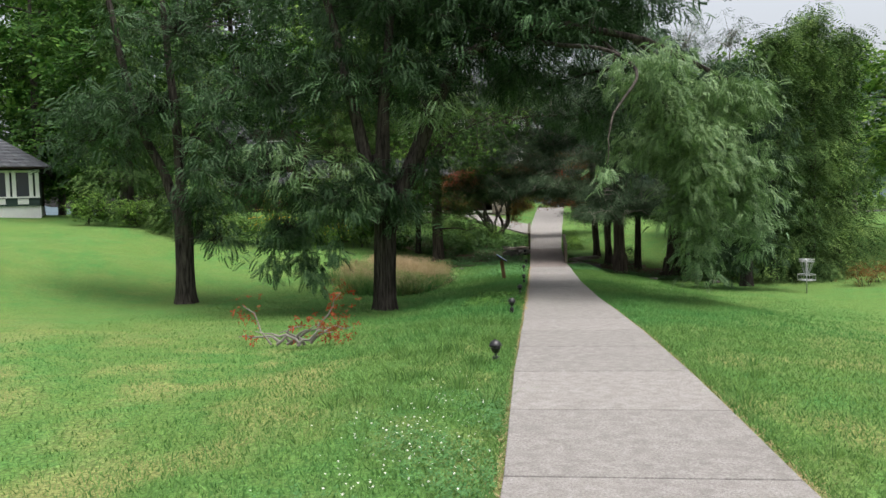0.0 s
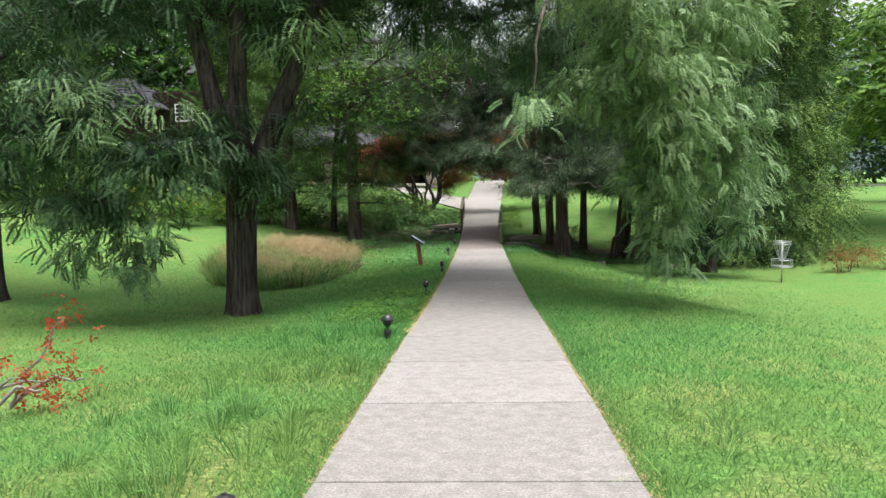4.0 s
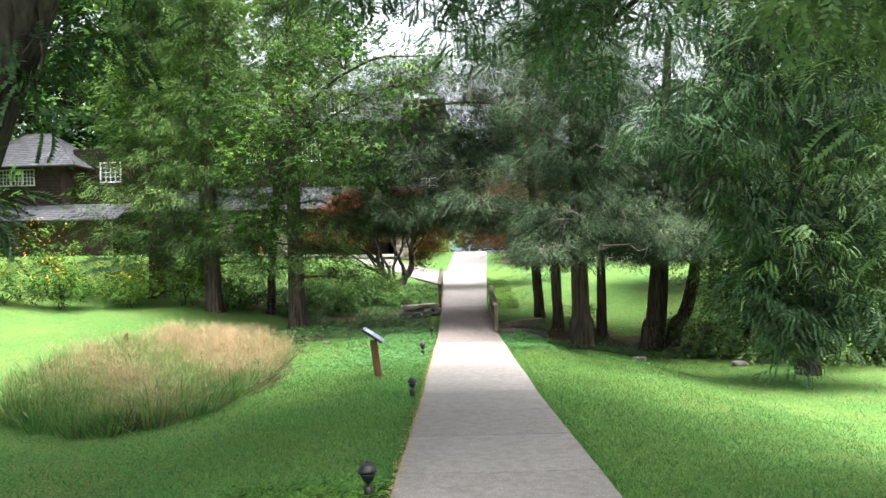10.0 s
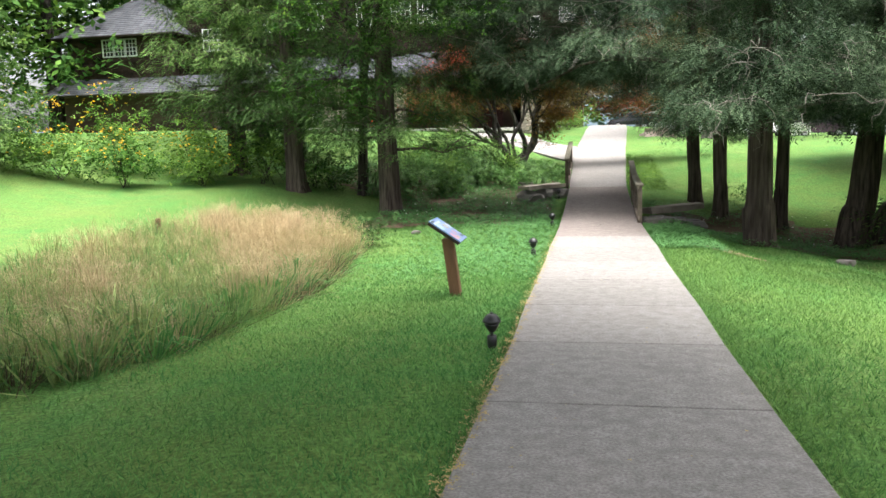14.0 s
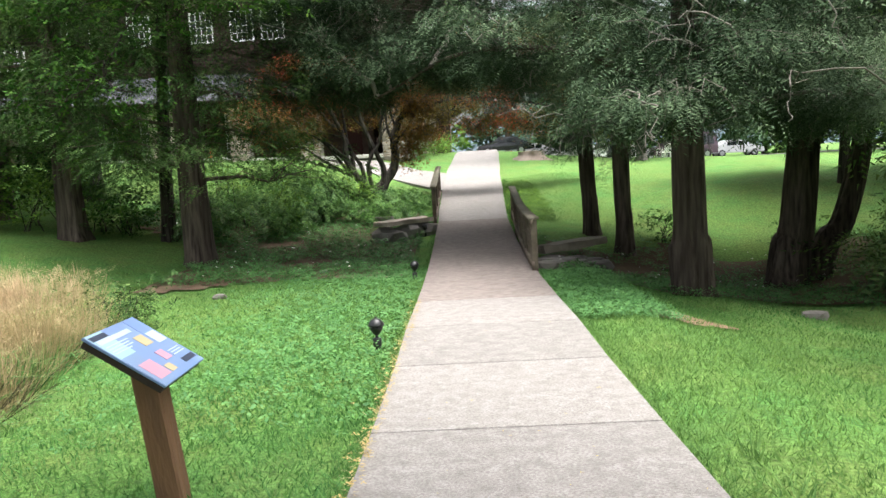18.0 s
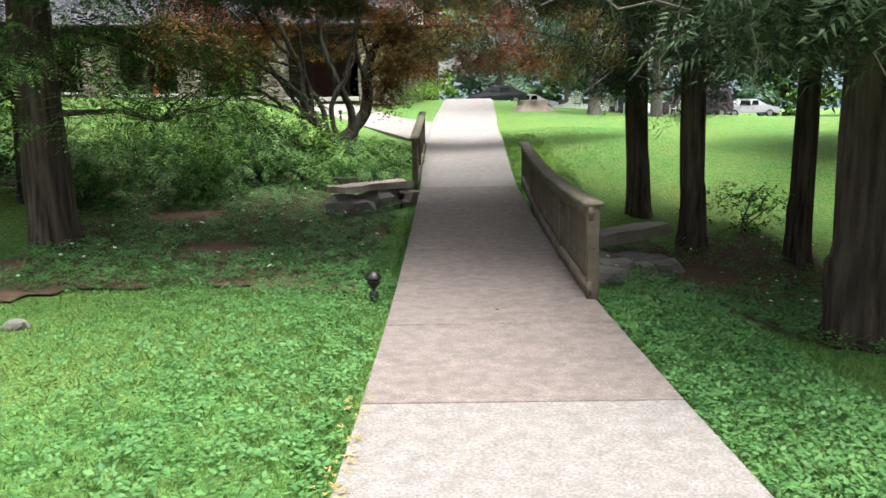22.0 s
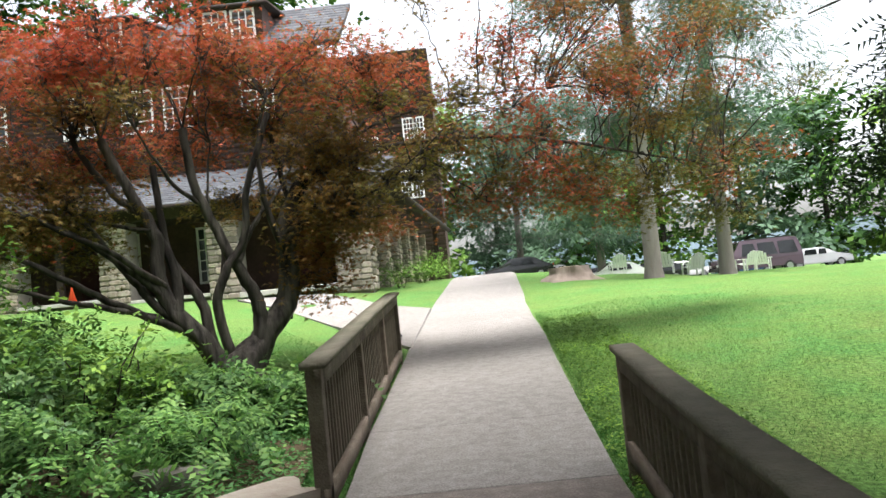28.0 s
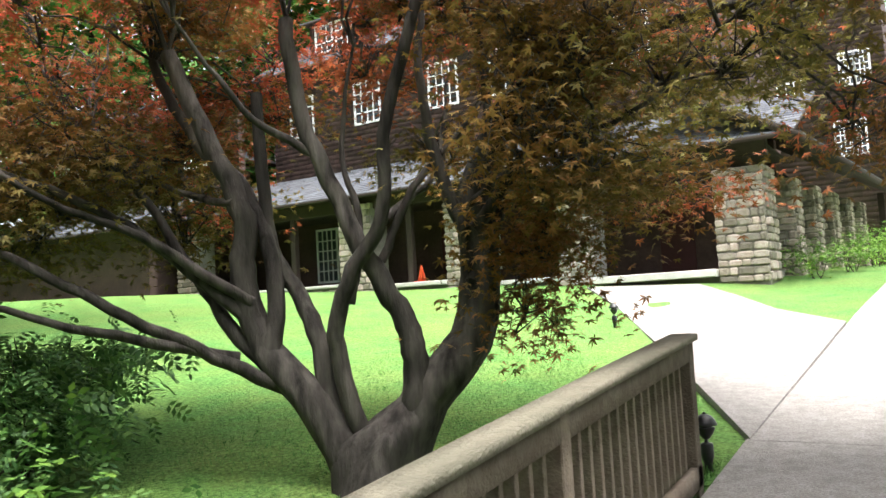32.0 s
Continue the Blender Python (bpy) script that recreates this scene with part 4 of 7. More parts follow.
MAPLE_STEMS = [
    (0.21, 0.08, 0.1, [(0.05, 0.05), (0.34, 0.6), (0.66, 1.05), (0.78, 1.6), (0.74, 2.1), (0.95, 2.7), (1.3, 3.1), (1.7, 3.7)]),
    (0.12, 0.06, -0.1, [(0.28, 0.5), (0.3, 0.85), (0.28, 1.2), (0.1, 1.6), (-0.15, 2.1), (-0.37, 2.7), (-0.5, 3.6)]),
    (0.17, 0.06, 0.15, [(-0.06, 0.05), (-0.42, 0.6), (-0.76, 1.05), (-0.9, 1.5), (-0.95, 2.0), (-1.2, 2.6), (-1.6, 3.4)]),
    (0.065, 0.025, -0.5, [(-0.66, 0.82), (-1.3, 1.15), (-1.95, 1.55), (-2.5, 1.9), (-3.5, 2.15)]),
] + [
    (0.085, 0.045, 0.6, [(-0.75, 1.0), (-0.75, 1.7), (-1.0, 2.4), (-1.5, 2.9), (-1.9, 3.6)]),
    (0.09, 0.05, 0.4, [(-0.25, 0.3), (-0.35, 1.05), (-0.55, 1.6), (-0.75, 2.05), (-0.8, 3.2)]),
    (0.08, 0.045, -0.4, [(-0.05, 0.4), (-0.25, 0.95), (-0.15, 1.5), (0.15, 2.0), (0.2, 2.6), (0.5, 3.7)]),
    (0.05, 0.012, -0.7, [(-0.88, 1.45), (-1.5, 1.95), (-2.2, 2.3), (-3.0, 2.9)]),
] + [
    (0.065, 0.04, 0.8, [(0.76, 1.5), (1.0, 2.1), (1.0, 2.9), (0.9, 3.8)]),
    (0.045, 0.012, -0.6, [(-0.3, 2.5), (-0.7, 2.8), (-1.1, 3.5)]),
    (0.04, 0.01, 0.5, [(0.15, 2.0), (0.5, 2.4), (0.7, 3.2)]),
    (0.04, 0.01, 0.9, [(-1.0, 2.2), (-1.7, 2.5), (-2.6, 3.2)]),
    (0.05, 0.01, -1.2, [(0.98, 2.72), (2.2, 3.2), (3.9, 3.3), (5.6, 3.1), (6.8, 2.8), (8.2, 2.6)]),
    (0.035, 0.008, -1.0, [(1.0, 2.75), (2.0, 3.5), (3.4, 3.9), (4.8, 3.9)]),
    (0.035, 0.008, -1.2, [(0.7, 2.0), (1.2, 2.3), (1.9, 2.5), (2.4, 2.9)]),
] + [
    (0.075, 0.03, 0.3, [(-0.5, 0.75), (-1.05, 1.25), (-1.4, 1.7), (-1.75, 2.3), (-2.3, 3.0)]),
    (0.06, 0.02, -0.3, [(-0.8, 1.2), (-1.35, 1.75), (-1.9, 2.1), (-2.7, 2.5), (-3.6, 2.7)]),
    (0.05, 0.015, -0.8, [(-1.0, 1.05), (-1.7, 1.25), (-2.6, 1.5), (-3.6, 1.75)]),
    (0.06, 0.02, -0.2, [(0.72, 1.9), (0.55, 2.5), (0.5, 3.1), (0.7, 3.9)]),
    (0.055, 0.02, -0.5, [(0.8, 1.9), (1.3, 2.5), (1.6, 3.1), (2.2, 3.8)]),
    (0.045, 0.012, 0.4, [(-0.15, 1.4), (-0.1, 2.0), (-0.25, 2.6), (-0.1, 3.5)]),
    (0.04, 0.012, 0.2, [(0.1, 1.7), (0.35, 2.3), (0.85, 2.9), (1.1, 3.6)]),
]
stems = []
for r0, r1, drift, line in MAPLE_STEMS:
    n = len(line) - 1
    r0, r1 = r0 * 0.9, r1 * 0.9
    stems.append(([from_foot(u, v if i else (max(0.05, v - 0.15) if v < 0.6 else v), drift * i / n) for i, (u, v) in enumerate(line)], r0, r1))
prng = np.random.default_rng(61)
bronze, scarlet = [], []
for u, v, w, r, k in ((1.35, 1.75, 0.0, 0.55, 34), (1.55, 2.3, 0.1, 0.7, 34), (1.2, 1.35, -0.1, 0.35, 18), (-3.0, 2.3, -0.5, 0.8, 26), (-3.7, 2.2, 0.0, 0.6, 16), (2.2, 2.2, 0.4, 0.6, 18)):
    bronze.append((from_foot(u, v, w), (r, r, 0.3), k))
for i in range(105):
    u, w = prng.uniform(-4.0, 3.2), prng.uniform(-1.8, 2.8)
    q = (u / 4.2) ** 2 + (w / 3.0) ** 2
    if q > 1.2:
        continue
    v = 5.3 - 1.8 * q - prng.random() ** 1.4 * 2.4 * (1 - 0.4 * q)
    if v < (3.3 if -1.6 < u < 1.2 and w < 0.8 else 2.25):
        continue
    pad = (from_foot(u, v, w), (prng.uniform(0.55, 0.95), prng.uniform(0.55, 0.95), 0.13), 11)
    (scarlet if v > 3.7 - 0.35 * w + prng.normal() * 0.5 else bronze).append(pad)
for i in range(44):
    u = prng.uniform(-3.6, 2.0)
    if -1.6 < u < 1.1:
        continue
    bronze.append((from_foot(u, prng.uniform(2.1, 3.4) - 0.1 * abs(u), prng.uniform(-1.4 if u > -1.5 else -0.3, 1.2)), (0.6, 0.6, 0.16), 10))
for i in range(34):
    pad = (from_foot(prng.uniform(-3.2, 2.2), prng.uniform(3.3, 4.9), prng.uniform(0.2, 2.2)), (0.65, 0.65, 0.18), 10)
    (scarlet if prng.random() < 0.3 else bronze).append(pad)
for i in range(54):
    u = prng.random()
    pad = (from_foot(3.2 + u * 5.8, 3.4 - u * 0.5 + prng.uniform(-1.3, 1.5), prng.uniform(-2.6, 0.2)), (0.6, 0.6, 0.18), 6)
    (scarlet if prng.random() < 0.4 else bronze).append(pad)
for i in range(26):
    u = prng.random()
    pad = (from_foot(2.6 + u * 6.4, 4.9 + prng.uniform(-0.7, 0.9), prng.uniform(-2.4, 0.4)), (0.65, 0.65, 0.2), 6)
    (scarlet if prng.random() < 0.35 else bronze).append(pad)
for i in range(18):
    u = prng.random()
    pad = (from_foot(3.6 + u * 4.8, 2.75 - 0.55 * u + prng.uniform(-0.4, 0.4), prng.uniform(-2.0, 0.0)), (0.55, 0.55, 0.24), 6)
    (scarlet if prng.random() < 0.3 else bronze).append(pad)
tree("red_maple", [(MX + 0.02, MY, zM), from_foot(0.03, 0.22), from_foot(0.16, 0.42), from_foot(0.36, 0.66)], [0.29, 0.28, 0.24, 0.12], bronze, (M_BARK_MAPLE, M_MAPLE_DARK), T_MAPLE, 0.1, 30, 60,
     "spreading many-stemmed red maple with bronze and scarlet leaves", limbs=stems, droop=0.25, spread=0.24, ridge=0.11, shell=0.2, twig=0.006, twigs_per=6, sides=24, stout=0.014, extra=(M_MAPLE, scarlet, 24))


def backdrop_tree(x, y, h, w, seed, mat, template=None, size=0.5, kind_name="broadleaf_tree", label="", per=9, low=0.25, n=60, bark=None, cone=False, spread=None, r=None):
    z = land1(x, y) - 0.15
    g = np.random.default_rng(seed)
    blobs = []
    levels = 9 if cone else 7
    for i in range(levels):
        f = low + (1 - low) * (i + 0.5) / levels
        wr = w * (1.08 - f) if cone else w * (0.5 + 0.5 * math.sin(math.pi * min(1, 0.1 + 0.85 * (f - low) / (1 - low))))
        for _ in range(1 if cone else 3):
            off = 0.05 if cone else 0.42
            k = 1.0 if cone else 0.62
            blobs.append(((x + g.normal() * w * off, y + g.normal() * w * off, z + f * h), (wr * k, wr * k, h * 0.5 / levels * 1.25), n))
    r = r or 0.018 * h
    return tree(kind_name, [(x, y, z), (x + 0.05, y, z + h * 0.2), (x + 0.1, y, z + h * 0.5), (x + 0.1, y, z + h * 0.95)], [r, r * 0.85, r * 0.7, r * 0.2], blobs, (bark or M_BARK, mat), template if template is not None else T_LEAVES,
                size, per, seed, label, droop=0.45, spread=spread or size, twig=0.018, shell=0.6, twigs_per=4, sides=16)


# yellow-green broadleaf tree whose boughs fill the gap beside the bridge
zL = land1(-7.6, 33.0) - 0.1
tree("broadleaf_tree", [(-7.6, 33.0, zL), (-7.5, 32.9, zL + 2.0), (-7.2, 32.6, zL + 5.0), (-6.6, 32.0, zL + 9.0)], [0.17, 0.15, 0.13, 0.05],
     [((-3.6, 26.8, 4.2), (1.7, 1.2, 0.9), 40), ((-5.0, 27.2, 5.6), (2.0, 1.4, 1.1), 46), ((-2.4, 27.4, 5.8), (1.6, 1.2, 1.0), 36), ((-3.8, 27.6, 7.6), (2.4, 1.6, 1.2), 50), ((-1.2, 28.2, 7.2), (1.5, 1.2, 0.9), 26), ((-6.6, 28.0, 4.0), (1.8, 1.3, 1.2), 40), ((-7.4, 28.6, 6.2), (1.8, 1.4, 1.2), 40), ((-6.8, 27.8, 2.2), (1.6, 0.9, 0.7), 26), ((-7.0, 31.5, 8.4), (2.0, 2.0, 1.2), 30)],
     (M_BARK, M_LEAF), T_LEAVES, 0.17, 15, 57, "slender yellow-green broadleaf tree leaning out over the lawn edge",
     limbs=[([(-7.4, 32.8, zL + 3.4), (-6.2, 30.4, zL + 5.4), (-4.6, 27.8, zL + 6.6), (-3.0, 26.8, zL + 7.2)], 0.09, 0.02), ([(-7.2, 32.6, zL + 5.2), (-5.4, 30.0, zL + 7.6), (-3.0, 27.8, zL + 8.6), (-1.2, 28.0, zL + 8.8)], 0.08, 0.02)], droop=0.4, spread=0.34, twigs_per=10, stout=0.03,
     # near-side clumps with sunlight painted in by the lighter leaf
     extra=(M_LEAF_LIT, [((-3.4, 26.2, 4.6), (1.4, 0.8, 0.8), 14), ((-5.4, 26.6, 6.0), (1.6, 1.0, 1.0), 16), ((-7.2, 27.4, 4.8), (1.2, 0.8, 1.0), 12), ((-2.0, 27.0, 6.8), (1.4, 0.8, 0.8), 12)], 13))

# dense evergreens beside the lawn
for k, (x, y, h, w) in enumerate(((10.6, 25.4, 12, 1.9), (12.6, 26.5, 13, 2.1), (9.0, 27.5, 11, 1.9), (14.6, 28.5, 12, 2.2))):
    backdrop_tree(x, y, h, w, 70 + k, M_SPRUCE, T_SPRIG, 0.6, "arborvitae", "tall dense dark green evergreen reaching to the ground", per=8, low=0.03, n=56, cone=True, spread=0.34)
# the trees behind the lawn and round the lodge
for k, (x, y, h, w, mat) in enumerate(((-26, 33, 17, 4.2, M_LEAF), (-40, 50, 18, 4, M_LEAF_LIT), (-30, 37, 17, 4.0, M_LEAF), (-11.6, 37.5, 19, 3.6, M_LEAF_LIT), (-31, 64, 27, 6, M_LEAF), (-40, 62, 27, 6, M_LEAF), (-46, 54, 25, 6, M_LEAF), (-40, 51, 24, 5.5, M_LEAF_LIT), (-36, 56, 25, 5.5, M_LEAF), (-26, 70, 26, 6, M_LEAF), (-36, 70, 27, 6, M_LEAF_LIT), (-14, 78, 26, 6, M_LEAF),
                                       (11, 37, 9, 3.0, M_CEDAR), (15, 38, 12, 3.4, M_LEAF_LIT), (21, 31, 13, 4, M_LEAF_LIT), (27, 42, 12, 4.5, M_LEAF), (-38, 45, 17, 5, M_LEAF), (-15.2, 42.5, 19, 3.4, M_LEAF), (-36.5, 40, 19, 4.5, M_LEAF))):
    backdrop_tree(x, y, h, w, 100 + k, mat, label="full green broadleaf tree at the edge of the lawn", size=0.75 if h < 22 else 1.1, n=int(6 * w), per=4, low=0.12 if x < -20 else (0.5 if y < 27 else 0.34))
for k, (x, y, h, w) in enumerate(((-19, 28, 11, 2.6), (-23.5, 29, 13, 3.0))):
    backdrop_tree(x, y, h, w, 120 + k, M_SPRUCE, T_NEEDLE, 0.6, "spruce_tree", "dark spruce standing behind the lawn", per=7, low=0.05, n=40, cone=True, spread=0.35)
for k, (x, y, h, w) in enumerate(((6.4, 55.5, 18, 3.6), (10.7, 61, 17, 3.2), (4.4, 88, 14, 3.6), (30, 66, 15, 4), (9, 80, 13, 4))):
    backdrop_tree(x, y, h, w, 130 + k, M_PINE, T_NEEDLE, 0.5, "pine_tree", "tall pine with a bare grey trunk and blue-green boughs", per=11, low=0.2 + 0.08 * (k < 2), n=24, bark=M_BARK_PINE, r=0.3, spread=0.4)
for k in range(18):
    a = -34 + k * 7.5
    backdrop_tree(a, 96 + 9 * hash01(k, 1), 13 + 6 * hash01(k, 2), 5.5, 150 + k, (M_LEAF, M_LEAF_LIT, M_PINE)[k % 3], size=1.5, per=5, n=9, low=0.08, label="distant green tree beyond the car park", spread=0.8)

# ---------------------------------------------------------------- bridge rails
def rail(name, x, y0, y1, label, h0, h1, turn=0.0):
    """A timber bridge rail: posts, sloping cap board, top and bottom stringers and square balusters that follow the path."""
    top = empty(name, x, y0, float(path_z(y0)), label=label, category="railing", group="bridge railings")
    m = Matrix.Translation((-x, -y0, -float(path_z(y0))))
    n = max(2, round((y1 - y0) / 2.0))
    ys = np.linspace(y0, y1, n + 1)
    rise = lambda yy: h0 + (h1 - h0) * (yy - y0) / (y1 - y0)

    def strip(nm, xa, xb, za, zb, bev=0.008, label=""):
        s = np.linspace(y0 - 0.06, y1 + 0.06, 17)
        b = Soup()
        rows = []
        for yy in s:
            g = float(path_z(yy)) + (rise(yy) if za < -0.01 else 0.0)
            rows.append([(xa, yy, g + za), (xb, yy, g + za), (xb, yy, g + zb), (xa, yy, g + zb)])
        v = np.array(rows).reshape(-1, 3) - np.array((x, y0, float(path_z(y0))))
        f = []
        for i in range(len(s) - 1):
            for k in range(4):
                f.append((i * 4 + k, i * 4 + (k + 1) % 4, (i + 1) * 4 + (k + 1) % 4, (i + 1) * 4 + k))
        f += [(3, 2, 1, 0), tuple(4 * (len(s) - 1) + k for k in range(4))]
        return raw(nm, v, f, M_CAP if nm == "cap_board" else M_WOOD, top, label)

    strip("cap_board", x - 0.085, x + 0.085, -0.04, 0.0)
    lean_in = 0.03 if x < 0 else -0.03
    strip("top_stringer", x + lean_in - 0.02, x + lean_in + 0.02, -0.165, -0.044)
    strip("bottom_stringer", x + lean_in - 0.022, x + lean_in + 0.022, 0.03, 0.16)
    for yy in ys:
        g = float(path_z(yy))
        part("post", boxed(x - 0.052, yy - 0.052, g - 0.5, x + 0.052, yy + 0.052, g + rise(yy) - 0.042, 0.006, m), M_WOOD, top)
    side = 0.036 if x < 0 else -0.036
    shared = None
    for a, b in zip(ys, ys[1:]):
        k = round((b - a) / 0.125)
        for i in range(1, k):
            yy = a + (b - a) * i / k
            g = float(path_z(yy))
            if shared is None:
                shared = bpy.data.meshes.new("baluster")
                bm = boxed(-0.03, -0.017, 0.0, 0.03, 0.017, min(h0, h1) - 0.12, 0.003)
                bm.to_mesh(shared)
                bm.free()
                shared.materials.append(M_WOOD)
            ob = new("baluster", shared)
            ob.parent = top
            ob.location = (-side * 0.7, yy - y0, g - float(path_z(y0)) + 0.07)
    top.matrix_world = pose(x, y0, float(path_z(y0)), 0, 0, turn)
    return top


rail("bridge_railing", -0.99, 34.35, 40.3, "weathered brown timber bridge railing with square balusters", 0.97, 0.98)
rail("bridge_railing", 0.89, 26.55, 34.75, "weathered brown timber bridge railing curving over the stream", 0.88, 0.81, -1.5)


# ---------------------------------------------------------------- path lamps
def path_lamp(x, y, z, lean=0.0, label="small black domed garden lamp on a stake beside the path"):
    top = empty("path_lamp", x, y, z, label=label, category="garden lamp", group="lamps along the path")
    top.matrix_world = pose(x, y, z, lean, lean * 0.5, 0)
    part("stake", lathe([(0.02, -0.2), (0.03, -0.03), (0.04, 0.0), (0.044, 0.015), (0.044, 0.095), (0.038, 0.105), (0.014, 0.11), (0.013, 0.135)], 16), M_BLACK, top, smooth=True)
    part("bowl", lathe([(0.016, 0.13), (0.03, 0.142), (0.05, 0.17), (0.064, 0.2), (0.066, 0.212), (0.05, 0.214)], 24), M_BLACK, top, smooth=True)
    part("lens", lathe([(0.046, 0.208), (0.048, 0.222), (0.046, 0.238)], 24), M_CARGLASS, top, "dark glass lens", smooth=True)
    part("cap", lathe([(0.05, 0.228), (0.08, 0.226), (0.083, 0.234), (0.074, 0.252), (0.064, 0.27), (0.046, 0.29), (0.022, 0.301), (0.006, 0.304)], 24), M_BLACK, top, "glossy black domed cap", smooth=True)
    part("finial", lathe([(0.01, 0.3), (0.013, 0.309), (0.004, 0.317)], 10), M_BLACK, top, smooth=True)
    return top


for k, (x, y, sunk) in enumerate(((-1.18, -3.35, 0.14), (-1.17, 2.9, 0.06), (-1.11, 9.07, 0.06), (-1.08, 15.0, 0.05), (-1.17, 21.35, 0.05), (-1.12, 26.9, 0.05), (-1.25, 34.0, 0.06), (-1.03, 40.85, 0.0), (-4.1, 47.5, 0.0))):
    path_lamp(x, y, land1(x, y) + 0.07 - sunk, lean=(hash01(k) - 0.5) * 8)

# ---------------------------------------------------------------- interpretive sign
zs = land1(-2.0, 17.7)
sign = empty("interpretive_sign", -2.0, 17.75, zs, label="blue illustrated information panel tilted on a wooden post", category="sign")
sign.matrix_world = pose(-1.9, 17.85, land1(-1.9, 17.85), -7, 2, 92)
part("post", boxed(-0.075, -0.07, -0.3, 0.075, 0.07, 0.72, 0.012), M_POST, sign)
tilt = Matrix.Translation((0, -0.02, 0.82)) @ Matrix.Rotation(radians(41), 4, "X")
part("backing_board", boxed(-0.305, -0.225, -0.045, 0.305, 0.225, -0.008, 0.004, tilt), M_TIMBER, sign)
panel = part("panel", boxed(-0.315, -0.235, -0.006, 0.315, 0.235, 0.008, 0.002, tilt), M_SIGN, sign)
M_SIGN_PALE = paint("sign_pale_print", (0.42, 0.5, 0.62), 0.4)
M_SIGN_PINK = paint("sign_pink_print", (0.5, 0.25, 0.32), 0.4)
M_SIGN_DARK = paint("sign_dark_print", (0.03, 0.04, 0.07), 0.4)
M_SIGN_SAND = paint("sign_sand_print", (0.45, 0.36, 0.2), 0.4)
for a, b, c, d, shade in ((-0.31, 0.02, -0.12, 0.23, (0.30, 0.46, 0.55)), (-0.31, -0.23, -0.14, 0.02, (0.16, 0.24, 0.38)), (0.16, 0.02, 0.31, 0.23, (0.14, 0.22, 0.42))):
    part("picture", boxed(a, b, 0.0082, c, d, 0.0094, 0, tilt), paint("sign_tint_%d" % int(shade[0] * 100), shade, 0.4), panel)
for k, (a, b, c, d, mt) in enumerate(((-0.29, 0.15, 0.1, 0.185, M_SIGN_PALE), (-0.29, 0.12, -0.02, 0.128, M_SIGN_PALE), (-0.29, 0.1, -0.04, 0.108, M_SIGN_PALE), (-0.29, 0.08, -0.03, 0.088, M_SIGN_PALE),
                                      (-0.29, 0.06, -0.08, 0.068, M_SIGN_PALE), (0.02, 0.02, 0.13, 0.11, M_SIGN_SAND), (0.17, 0.0, 0.29, 0.1, M_SIGN_PALE), (0.0, -0.12, 0.09, -0.04, M_SIGN_PINK),
                                      (-0.27, -0.2, -0.12, -0.06, M_SIGN_PINK), (-0.1, -0.2, -0.02, -0.14, M_SIGN_SAND), (0.12, -0.2, 0.29, -0.16, M_SIGN_DARK), (-0.3, 0.19, -0.12, 0.226, M_SIGN_DARK),
                                      (0.12, -0.08, 0.28, -0.072, M_SIGN_PALE), (0.12, -0.1, 0.27, -0.092, M_SIGN_PALE), (0.12, -0.12, 0.28, -0.112, M_SIGN_PALE))):
    part("print", boxed(a, b * 0.95, 0.0085, c, d * 0.95, 0.0105, 0, tilt), mt, panel)

# ---------------------------------------------------------------- small things on the lawn
part("marker_post", boxed(-0.05, -0.05, -0.7, 0.05, 0.05, 0.0, 0.008), M_POST, None, "short square wooden marker post in the grass bed", category="post").matrix_world = pose(-9.07, 23.0, -0.69, 0, 2, 20)
zz = land1(-1.35, 7.05)
part("ground_plaque", boxed(-0.17, -0.13, -0.05, 0.17, 0.13, 0.03, 0.012), M_ROCK, None, "flat grey memorial stone sunk in clover", category="plaque").matrix_world = pose(-1.35, 7.05, zz + 0.02, 9, 0, -8)

zk = land1(10.0, 19.2) - 0.05
basket = empty("disc_golf_basket", 10.0, 19.2, zk, label="galvanised disc golf basket with hanging chains", category="basket")
part("pole", lathe([(0.024, -0.2), (0.024, 1.38)], 12), M_GALV, basket, smooth=True)


def ring(r, z, t=0.012, n=24):
    a = np.linspace(0, 2 * np.pi, n + 1)
    return tube_arrays(np.stack([r * np.cos(a), r * np.sin(a), np.full(n + 1, z)], 1), np.full(n + 1, t), 6)


for nm, rings in (("tray_rim", ((0.33, 0.78),)), ("tray_base", ((0.33, 0.56), (0.2, 0.55))), ("top_band", ((0.28, 1.3), (0.28, 1.38)))):
    s = Soup()
    for r, z in rings:
        s.add(*ring(r, z, 0.016))
    s.out(nm, M_GALV, basket)
s = Soup()
for i in range(20):
    a = i * math.pi / 10
    s.tube([(0.33 * math.cos(a), 0.33 * math.sin(a), 0.56), (0.33 * math.cos(a), 0.33 * math.sin(a), 0.78)], [0.006, 0.006], 5)
s.out("tray_wires", M_GALV, basket, kind="stuff")
for i in range(5):
    a = i * math.pi / 2.5
    for nm, r, z0, z1 in (("tray_spoke", 0.33, 0.55, 0.56), ("top_spoke", 0.28, 1.36, 1.34)):
        s = Soup()
        s.tube([(0, 0, z0), (r * math.cos(a), r * math.sin(a), z1)], [0.008, 0.008], 5)
        s.out(nm, M_GALV, basket)
for i in range(12):
    a = i * math.pi / 6
    s = Soup()
    s.tube(bend((0.26 * math.cos(a), 0.26 * math.sin(a), 1.32), (0.05 * math.cos(a), 0.05 * math.sin(a), 0.75), -0.06, 8), np.full(8, 0.008), 5)
    s.out("chain", M_GALV, basket)

